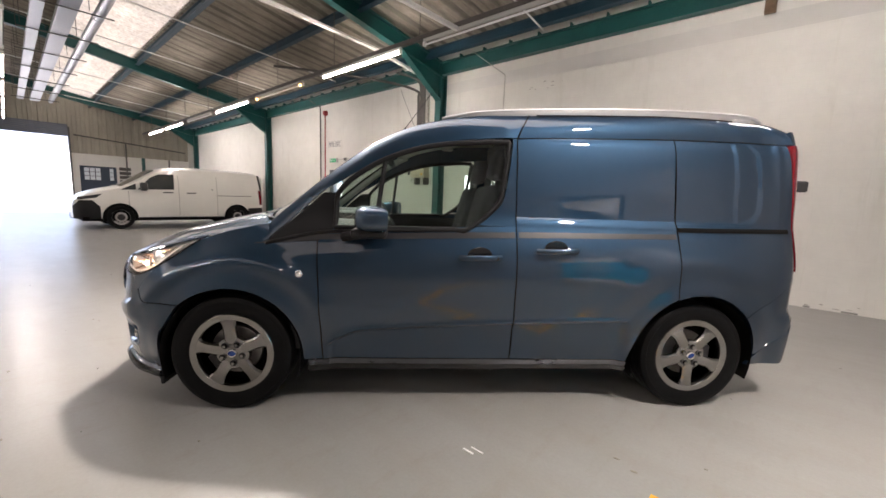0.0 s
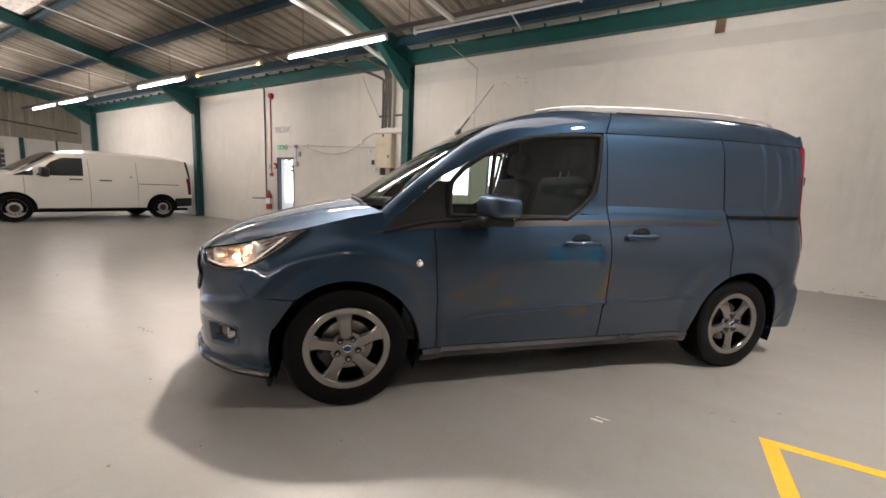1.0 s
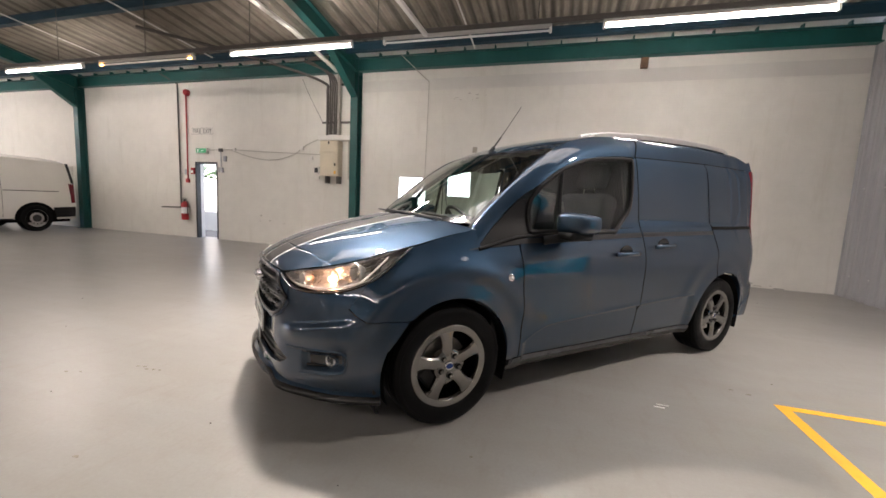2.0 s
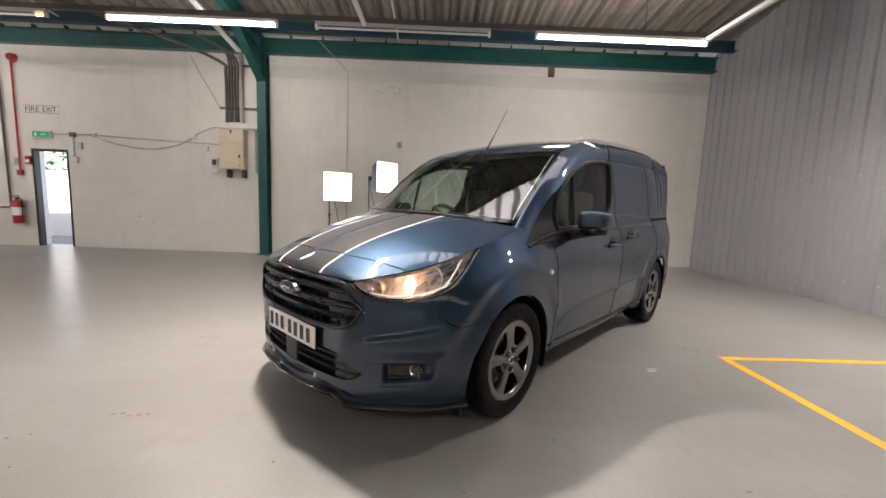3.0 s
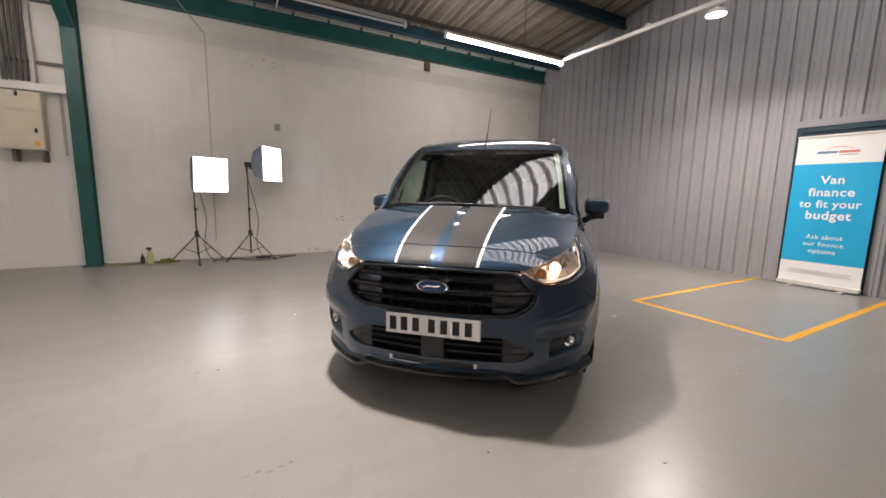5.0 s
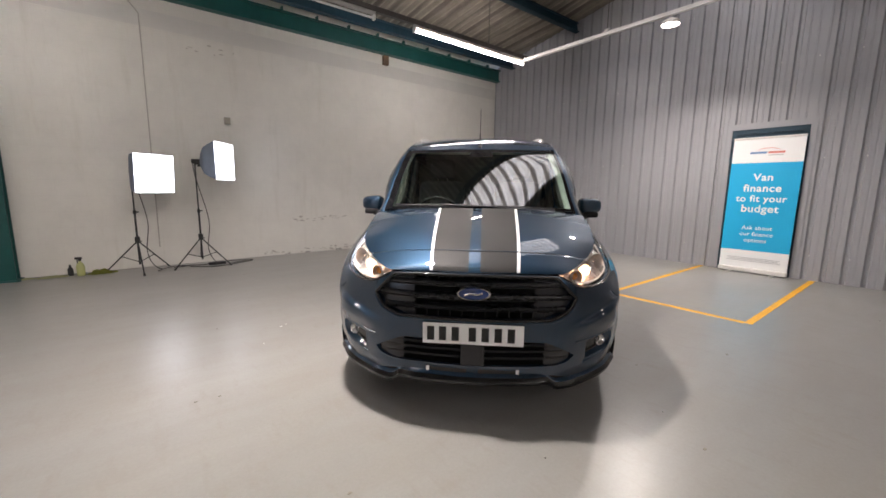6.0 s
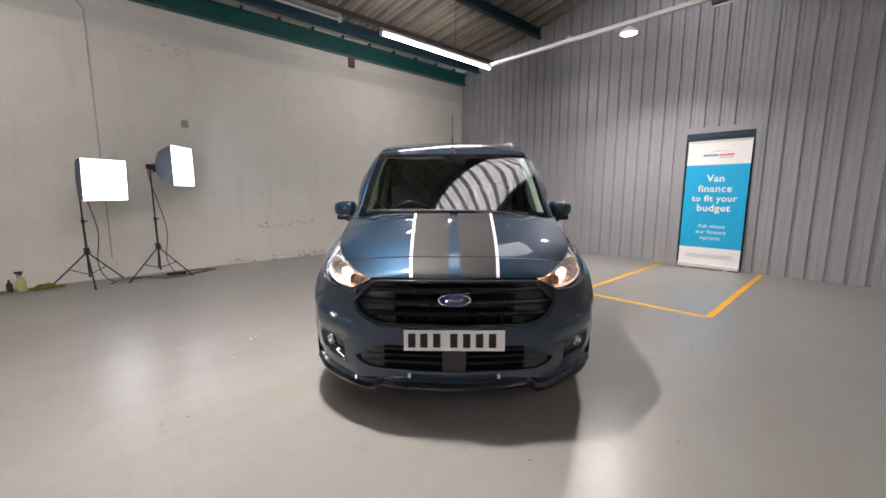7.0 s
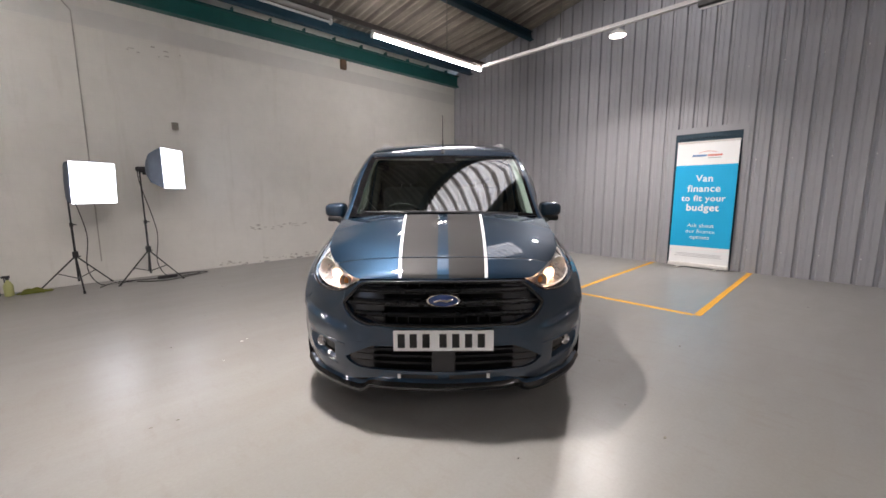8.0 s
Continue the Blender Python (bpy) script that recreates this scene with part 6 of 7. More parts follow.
    lathe(fl, [(0.0, -0.02), (0.015, -0.015), (0.034, 0.006), (0.040, 0.014), (0.045, 0.004), (0.045, -0.03)], 24, m)
    fl = part("fog_lamp", fl, CHROME, van, "round chrome fog lamp", smooth=60)
    bm = bmesh.new()
    lathe(bm, [(0, 0.018), (0.018, 0.016), (0.033, 0.008)], 24, m)
    part("fog_lens", bm, LENS, fl, smooth=60)
    # door mirror
    bm = bmesh.new()
    bmesh.ops.create_uvsphere(bm, u_segments=28, v_segments=18, radius=1.0)
    for v in bm.verts:
        c = v.co
        p = [math.copysign(abs(k) ** 0.58, k) for k in c]
        x = 0.098 * p[0]
        y = 0.098 * p[1]
        z = 0.066 * p[2] * (1.0 - 0.12 * p[1])
        if x < -0.055:
            x = -0.055
        v.co = (-0.745 + x - 0.10 * (0.5 + 0.5 * p[1]) * 0.5, (0.965 + y) * s, 1.090 + z)
    mi_ob = part("door_mirror", bm, PAINT, van, "blue door mirror housing", smooth=50)
    bm = bmesh.new()
    box(bm, -0.806 - 0.02, -0.800 - 0.02, (0.895 if s > 0 else -1.035), (1.035 if s > 0 else -0.895), 1.03, 1.135, bevel=0.002, m=Matrix())
    part("mirror_glass", bm, CHROME, mi_ob)
    bm = bmesh.new()
    box(bm, -0.84, -0.66, (0.90 if s > 0 else -1.02), (1.02 if s > 0 else -0.90), 0.994, 1.042, bevel=0.016)
    sweep(bm, [(-0.60, 0.862 * s, 0.985), (-0.67, 0.90 * s, 1.0), (-0.73, 0.95 * s, 1.012)], 0.026, 10)
    part("mirror_arm", bm, TRIM, mi_ob, "black mirror arm and base", smooth=50)
    # roof rail
    bm = bmesh.new()
    sweep(bm, smooth_line([(-1.13, 0.588 * s, 1.676), (-1.20, 0.589 * s, 1.696), (-1.40, 0.591 * s, 1.730), (-1.8, 0.593 * s, 1.762), (-2.4, 0.588 * s, 1.790), (-2.9, 0.572 * s, 1.795), (-3.10, 0.560 * s, 1.788), (-3.18, 0.556 * s, 1.755)], 6), 0.0105, 10)
    rr = part("roof_rail", bm, RAIL, van, "bright silver roof rail", smooth=60)
    bm = bmesh.new()
    line = smooth_line([(-1.30, 0.591 * s, 1.712), (-1.40, 0.592 * s, 1.725), (-1.8, 0.594 * s, 1.756), (-2.4, 0.589 * s, 1.784), (-2.9, 0.573 * s, 1.789), (-3.10, 0.561 * s, 1.782)], 6)
    grid_mesh(bm, [[p + Vector((0, dy * s, dz)) for p in line] for dy, dz in ((0.007, 0.0), (0.008, -0.012), (0.006, -0.026), (-0.006, -0.026), (-0.007, 0.0))])
    part("rail_web", bm, RAIL, rr, smooth=40)
    for x, z in ((-1.26, 1.678), (-2.2, 1.745), (-3.02, 1.75)):
        bm = bmesh.new()
        box(bm, x - 0.05, x + 0.05, 0.583 * s - 0.012, 0.583 * s + 0.014, z - 0.05, z + 0.018, bevel=0.008)
        part("rail_foot", bm, RAIL, rr)


# bonnet, screen and roof, each drawn across the van from edge to edge
CENTRE = [(-0.04, 1.090), (0.02, 1.080), (0.15, 1.052), (0.35, 1.005), (0.52, 0.957), (0.66, 0.905), (0.75, 0.856), (0.795, 0.822), (0.812, 0.800)]


def bonnet_row(v):
    """Edge point and centre point of the bonnet, v from the nose (0) to the screen (1)."""
    xi = 0.985 + (-0.19 - 0.985) * v
    e = on(xi, shoulder(xi) + 0.001, 0.0, 1)
    xc = 0.812 + (-0.04 - 0.812) * curve([(0, 0), (0.2, 0.12), (0.5, 0.43), (1, 1)], v)
    return e, Vector((xc, 0, curve(CENTRE, xc)))


def bonnet(v, y, out=0.0):
    e, c = bonnet_row(v)
    q = min(1.0, abs(y) / e.y)
    p = Vector((c.x + (e.x - c.x) * q ** 2.0, y, c.z + (e.z - c.z) * (0.35 * q ** 2 + 0.65 * q ** 4)))
    return p + Vector((0.35 if v < 0.3 else 0.2, 0, 0.93)) * out


def bonnet_patch(name, v0, v1, y0, y1, mat, out=0.0, n=40, m=30, label="", skirt=0.0, parent=None):
    """y0 and y1: functions of v."""
    bm = bmesh.new()
    grid = [[bonnet(v0 + (v1 - v0) * j / m, y0(v) + (y1(v) - y0(v)) * i / n, out) for i in range(n + 1)] for j in range(m + 1) for v in [v0 + (v1 - v0) * j / m]]
    grid_mesh(bm, grid, skirt=skirt)
    return part(name, bm, mat, parent or van, label, smooth=60)


def edge_y(v):
    return bonnet_row(v)[0].y - 0.0015


SPLIT = 0.235
bon = bonnet_patch("bonnet", SPLIT + 0.003, 1.0, lambda v: -edge_y(v), edge_y, PAINT, 0.0, 60, 50, "", 0.02)
nose = bonnet_patch("bonnet_nose", 0.0, SPLIT - 0.002, lambda v: -edge_y(v), edge_y, PAINT, 0.0, 60, 16, "", 0.015)


def band(v):
    return 0.232 + 0.045 * v


for v0, v1, par in ((SPLIT + 0.006, 0.985, bon), (0.004, SPLIT - 0.005, nose)):
    for s in (1, -1):
        bonnet_patch("dark_stripe", v0, v1, lambda v: s * 0.030, lambda v: s * (band(v) - 0.020), SATIN, 0.0015, 8, 30, "satin dark grey stripe", parent=par)
        bonnet_patch("white_stripe", v0, v1, lambda v: s * (band(v) - 0.017), lambda v: s * band(v), STRIPE_WHITE, 0.0018, 2, 30, "thin silver-white stripe edge", parent=par)

A_LINE = smooth_line(EDGE_A, 10)


def cross_patch(name, edges, centres, mat, n=36, power=2.2, mi=None, skirt=0.0, label="", drop=0.0):
    bm = bmesh.new()
    grid = []
    for e, c in zip(edges, centres):
        row = []
        for i in range(n + 1):
            y = e.y * (2 * i / n - 1)
            q = abs(2 * i / n - 1)
            row.append(Vector((c.x + (e.x - c.x) * q ** 2, y, c.z + (e.z - c.z) * q ** power - drop)))
        grid.append(row)
    grid_mesh(bm, grid, mi, skirt)
    return part(name, bm, mat, van, label, smooth=60)


# windscreen with its black border
ws_n = 34
ws_e = resample([p for p in A_LINE if p.x > -0.845], ws_n)
ws_c = [Vector((-0.030 + (-0.765 + 0.030) * t, 0, 1.080 + (1.568 - 1.080) * (0.94 * t + 0.06 * math.sin(math.pi * t / 2)))) for t in [k / (ws_n - 1) for k in range(ws_n)]]
cross_patch("windscreen", [Vector((e.x, e.y - 0.012, e.z - 0.003)) for e in ws_e], ws_c, [SCREEN, FRIT], 48, 2.0, lambda a, b: 1 if a < 0.05 or a > 0.93 or b < 0.035 or b > 0.965 or (a > 0.83 and abs(b - 0.5) < 0.07) else 0, label="laminated windscreen with black border")
# roof
rf_n = 60
rf_e = resample([p for p in A_LINE if p.x <= -0.845], rf_n)
ROOF_C = [(-3.34, 1.72), (-3.2, 1.765), (-2.8, 1.795), (-2.2, 1.795), (-1.6, 1.765), (-1.3, 1.730), (-1.1, 1.692), (-0.9, 1.630), (-0.772, 1.570)]
rf_c = [Vector((x, 0, curve(ROOF_C, x))) for x in [-0.772 + (-3.34 + 0.772) * curve([(0, 0), (0.3, 0.29), (1, 1)], k / (rf_n - 1)) for k in range(rf_n)]]
cross_patch("roof", rf_e, rf_c, PAINT, 40, 2.4, skirt=0.01)
bm = bmesh.new()
sweep(bm, [(-0.80, 0, 1.585), (-0.835, 0, 1.625)], 0.016, 10)
sweep(bm, [(-0.825, 0, 1.615), (-0.90, 0, 1.715)], 0.0065, 8)
sweep(bm, [(-0.90, 0, 1.715), (-1.085, 0, 1.972)], 0.003, 6)
part("antenna", bm, BLACK_METAL, van, "thin black roof antenna")

# grille: backing, frame, bars, badge
def nose_line(pts, out):
    return [on(a, b, out, 1) for a, b in pts] + [on(a, b, out, -1) for a, b in pts[::-1]]


GR_TOP = [(0.905, 0.670), (0.95, 0.712), (1.03, 0.779), (1.15, 0.784), (1.28, 0.786), (NOSE, 0.787)]
gr = bmesh.new()
cols = [0.905 + (NOSE - 0.905) * k / 28 for k in range(29)]
tl = lambda x: curve(GR_TOP, x)
bl = lambda x: curve([(0.905, -0.670), (0.93, -0.632), (0.965, -0.598), (1.08, -0.560), (NOSE, -0.556)], x) * -1
full = [(x, 1) for x in cols] + [(x, -1) for x in cols[-2::-1]]
grid_mesh(gr, [[on(x, bl(x) + (tl(x) - bl(x)) * j / 6, -0.055, s) for x, s in full] for j in range(7)])
grille = part("grille", gr, DARK, van, "black radiator grille with horizontal bars", smooth=60)
bm = bmesh.new()
ring = [(x, tl(x)) for x in cols]
low_ring = [(x, bl(x)) for x in cols]
sweep(bm, nose_line(ring, 0.003), 0.0095, 8)
sweep(bm, nose_line(low_ring, 0.003), 0.0095, 8)
lip = [(max(x - 0.014, 0.892), z - 0.012) for x, z in low_ring]
bl2 = bmesh.new()
sweep(bl2, nose_line(lip, 0.004), 0.007, 8)
part("grille_lip", bl2, PAINT, grille, "thin blue lip round the grille", smooth=60)
part("grille_surround", bm, GLOSS_BLACK, grille, "gloss black grille rim", smooth=60)
for z, h in ((0.741, 0.016), (0.676, 0.017), (0.614, 0.014)):
    xs = [x for x in cols if bl(x) < z - h and tl(x) > z + h * 0.6]
    line = [(x, 1) for x in xs] + [(x, -1) for x in xs[-2::-1]]
    bm = bmesh.new()
    prof = [(-0.050, h), (-0.016, h), (-0.006, h * 0.80), (-0.001, h * 0.25), (-0.004, -h * 0.1), (-0.010, -h * 0.22), (-0.010, -h * 0.42), (-0.003, -h * 0.55), (-0.006, -h * 0.9), (-0.014, -h), (-0.050, -h)]
    grid_mesh(bm, [[on(x, z, o, s) + Vector((0, 0, dz)) for x, s in line] for o, dz in prof])
    part("grille_bar", bm, GRILLE, grille, "satin black horizontal grille bar", smooth=28)
for s in (1, -1):
    bm = bmesh.new()
    bx = [0.925 + (1.13 - 0.925) * k / 10 for k in range(11)]
    grid_mesh(bm, [[on(x, bl(x) + (tl(x) - bl(x)) * j / 6, -0.022, s) for x in bx] for j in range(7)])
    part("grille_blank", bm, GRILLE_PANEL, grille, "solid outer grille section", smooth=60)
    bm = bmesh.new()
    bx = [0.925 + (1.07 - 0.925) * k / 10 for k in range(11)]
    grid_mesh(bm, [[on(x, 0.36 + 0.0 * x + (max(0.366, curve([(0.90, 0.368), (0.98, 0.41), (1.06, 0.444), (NOSE, 0.448)], x)) - 0.36) * j / 4 - (0.36 + curve([(0.90, -0.360), (0.94, -0.33), (1.0, -0.314), (NOSE, -0.309)], x)) * (1 - j / 4), -0.014, s) for x in bx] for j in range(5)])
    part("intake_blank", bm, GRILLE_PANEL, van, "solid outer intake panel", smooth=60)
for z0, z1, ny in ((0.760, 0.783, 5), (0.566, 0.598, 6)):       # upright ribs of the top and bottom slots
    for k in range(-ny, ny + 1):
        y = k * 0.062
        x = max((q for q in cols), key=lambda q: -abs(plan(q)[0].y - abs(y)))
        p = on(x, (z0 + z1) / 2, -0.022, 1)
        part("grille_rib", boxes((p.x - 0.02, p.x + 0.006, y - 0.0035, y + 0.0035, z0, z1)), TRIM, grille)
bm = bmesh.new()
m = pose(0.846, 0, 0.700, 0, 90, 0) @ Matrix.Diagonal((0.035, 0.088, 1, 1))
lathe(bm, [(0, 0.004), (0.8, 0.010), (0.95, 0.014), (1.0, 0.008), (1.02, -0.02)], 40, m)
badge = part("badge", bm, CHROME, grille, "oval chrome-rimmed badge", smooth=60)
bm = bmesh.new()
lathe(bm, [(0, 0.0165), (0.6, 0.0155), (0.86, 0.013)], 40, m)
part("badge_face", bm, BLUE_BADGE, badge, "plain dark blue oval", smooth=60)
bm = bmesh.new()
sweep(bm, [(0.8635, -0.046, 0.694), (0.8640, -0.02, 0.702), (0.8642, 0.02, 0.698), (0.8635, 0.046, 0.706)], 0.006, 6)
part("badge_mark", bm, CHROME, badge, "plain silver stroke", smooth=60)

# lower grille halves with bars, centre bar, number plate
lg = bmesh.new()
lt = lambda x: curve([(0.90, 0.368), (0.98, 0.41), (1.06, 0.444), (NOSE, 0.448)], x)
lb_ = lambda x: -curve([(0.90, -0.360), (0.94, -0.33), (1.0, -0.314), (NOSE, -0.309)], x)
cols2 = [0.902 + (NOSE - 0.902) * k / 24 for k in range(25)]
full2 = [(x, 1) for x in cols2] + [(x, -1) for x in cols2[-2::-1]]
grid_mesh(lg, [[on(x, lb_(x) - 0.05 + (lt(x) - lb_(x) + 0.08) * j / 4, -0.05, s) for x, s in full2] for j in range(5)])
lgr = part("lower_grille", lg, DARK, van, "black lower air intake", smooth=60)
for z in (0.352, 0.388, 0.420):
    xs = [x for x in cols2 if lb_(x) < z - 0.006 and lt(x) > z + 0.006]
    line = [(x, 1) for x in xs] + [(x, -1) for x in xs[-2::-1]]
    bm = bmesh.new()
    grid_mesh(bm, [[on(x, z, o, s) + Vector((0, 0, dz)) for x, s in line] for o, dz in ((-0.04, 0.007), (-0.012, 0.006), (-0.012, -0.006), (-0.04, -0.007))])
    part("intake_bar", bm, TRIM, lgr, smooth=25)
bm = bmesh.new()
box(bm, 0.80, 0.843, -0.062, 0.062, 0.305, 0.452, bevel=0.006)
part("intake_post", bm, STRIPE_GREY, lgr, "dark grey centre post")
np_ = bmesh.new()
box(np_, 0.842, 0.850, -0.26, 0.26, 0.4275, 0.5385, bevel=0.003)
plate = part("number_plate", np_, PLATE, van, "white front number plate with dark bars")
for yc in (0.196, 0.130, 0.064, -0.002, -0.090, -0.156, -0.218):
    part("plate_bar", boxes((0.8502, 0.8512, yc - 0.019, yc + 0.019, 0.446, 0.521)), GLOSS_BLACK, plate)
part("plate_holder", boxes((0.832, 0.8418, -0.257, 0.257, 0.430, 0.536)), GLOSS_BLACK, plate)
for y in (-0.235, 0.235):
    part("splitter_mark", boxes((0.815, 0.8375, y - 0.008, y + 0.008, 0.266, 0.296)), STRIPE_WHITE, van, "small white stripe mark")
bm = bmesh.new()
sweep(bm, [(0.78, -0.36, 0.205), (0.805, -0.2, 0.203), (0.805, 0.2, 0.203), (0.78, 0.36, 0.205)], 0.014, 8)
part("lower_lip", bm, GLOSS_BLACK, van, smooth=60)

# wipers and scuttle
bm = bmesh.new()
sweep(bm, [(-0.09, 0.55, 1.082), (-0.055, 0.2, 1.100), (-0.05, -0.05, 1.104), (-0.07, -0.28, 1.110)], 0.0065, 8)
part("wiper", bm, BLACK, van, smooth=60)
bm = bmesh.new()
sweep(bm, [(-0.06, -0.05, 1.094), (-0.07, -0.35, 1.103), (-0.13, -0.62, 1.103)], 0.0065, 8)
part("wiper", bm, BLACK, van, smooth=60)
bm = bmesh.new()
grid_mesh(bm, [[Vector((x - 0.13 * (2 * i / 20 - 1) ** 2, 0.70 * (2 * i / 20 - 1), z)) for i in range(21)] for x, z in ((-0.02, 1.070), (-0.10, 1.062), (-0.20, 1.05))])
part("scuttle", bm, TRIM, van, smooth=60)

# cabin: dashboard, wheel, seats, bulkhead, linings
bm = bmesh.new()
box(bm, -0.62, -0.16, -0.72, 0.72, 0.72, 1.04, bevel=0.05)
box(bm, -0.50, -0.20, -0.55, -0.20, 1.0, 1.10, bevel=0.04)
box(bm, -0.60, -0.30, -0.15, 0.15, 0.95, 1.09, bevel=0.03)
part("dashboard", bm, DASH, van, "dark moulded dashboard", smooth=40)
bm = bmesh.new()
ring = [(0.185 * math.cos(2 * math.pi * k / 32), 0.185 * math.sin(2 * math.pi * k / 32), 0) for k in range(33)]
mw = pose(-0.78, -0.36, 0.985, 0, -62, 0)
sweep(bm, [mw @ Vector(p) for p in ring], 0.016, 8)
for a in (0, 120, 240):
    sweep(bm, [mw @ Vector((0, 0, -0.02)), mw @ Vector((0.18 * math.cos(radians(a + 90)), 0.18 * math.sin(radians(a + 90)), 0))], 0.016, 8)
lathe(bm, [(0, 0.02), (0.06, 0.015), (0.07, -0.03), (0.03, -0.12)], 16, mw)
part("steering_wheel", bm, BLACK, van, "black steering wheel", smooth=50)


def seat(y):
    bm = bmesh.new()
    box(bm, -1.35, -0.82, y - 0.24, y + 0.24, 0.55, 0.72, bevel=0.05)
    st = part("seat", bm, FABRIC, van, "charcoal cloth seat", smooth=50)
    bm = bmesh.new()
    box(bm, -0.09, 0.07, -0.24, 0.24, 0.0, 0.66, bevel=0.06, m=pose(-1.33, y, 0.66, 0, -14, 0))
    part("backrest", bm, FABRIC, st, smooth=50)
    bm = bmesh.new()
    box(bm, -0.06, 0.05, -0.13, 0.13, 0.70, 0.90, bevel=0.045, m=pose(-1.33, y, 0.66, 0, -14, 0))
    part("headrest", bm, FABRIC, st, smooth=50)
    bm = bmesh.new()
    for q in (-0.05, 0.05):
        rod(bm, (-1.49, y + q, 1.28), (-1.51, y + q, 1.40), 0.006, 8)
    part("headrest_post", bm, CHROME, st)


seat(-0.40)
seat(0.40)
bm = bmesh.new()
box(bm, -1.66, -1.63, -0.80, 0.80, 0.35, 1.12)
box(bm, -1.66, -1.63, -0.68, 0.68, 1.12, 1.48)
box(bm, -1.66, -1.63, -0.60, 0.60, 1.48, 1.66)
part("bulkhead", bm, DASH, van, "dark steel load bulkhead")
bm = bmesh.new()
box(bm, -1.63, -0.2, -0.80, 0.80, 0.33, 0.36)
part("cabin_floor", bm, DASH, van)
for s in (1, -1):
    bm = bmesh.new()
    grid_mesh(bm, [[on(-0.3 - 1.32 * i / 16, z, -0.075, s) for i in range(17)] for z in (0.36, 0.6, 0.8, 1.0, 1.02)])
    part("door_lining", bm, DASH, van, smooth=60)
    bm = bmesh.new()
    sweep(bm, [on(-1.53, 1.06, -0.065, s), on(-1.53, 1.3, -0.065, s), on(-1.53, 1.52, -0.07, s)], 0.035, 8)
    part("belt_pillar", bm, DASH, van, smooth=60)
    bm = bmesh.new()
    sweep(bm, [Vector((p.x - 0.01, (p.y - 0.045) * s, p.z - 0.03)) for p in A_LINE if p.x > -0.9], 0.026, 8)
    part("pillar_lining", bm, LINING, van, "pale grey pillar lining", smooth=60)
cross_patch("headlining", [Vector((e.x - 0.03, e.y - 0.05, e.z - 0.03)) for e in rf_e if e.x > -1.7], [c - Vector((0, 0, 0.045)) for c in rf_c[:len([e for e in rf_e if e.x > -1.7])]], LINING, 24, 2.4, label="pale grey headlining")
bm = bmesh.new()
box(bm, -0.02, 0.02, -0.12, 0.12, -0.035, 0.035, bevel=0.015, m=pose(-0.80, 0, 1.46, 0, 20, 0))
rod(bm, (-0.80, 0, 1.48), (-0.86, 0, 1.56), 0.01)
part("interior_mirror", bm, BLACK, van)

# underside
bm = bmesh.new()
box(bm, -2.15, -0.45, -0.74, 0.74, 0.20, 0.33)
box(bm, 0.42, 0.62, -0.55, 0.55, 0.20, 0.33)
box(bm, -0.45, 0.42, -0.44, 0.44, 0.20, 0.40)
# Unseen box behind the bumper, added to stop light showing through the intake.
box(bm, 0.42, 0.66, -0.50, 0.50, 0.335, 0.74)
box(bm, -3.25, -2.15, -0.44, 0.44, 0.24, 0.40)
box(bm, -3.28, -3.06, -0.70, 0.70, 0.26, 0.40)
part("underbody", bm, DARK, van)


bm = bmesh.new()
box(bm, -3.475, -3.39, 0.60, 0.66, 1.33, 1.40, bevel=0.012)
part("rear_hinge", bm, BLACK, van, "black rear door hinge")


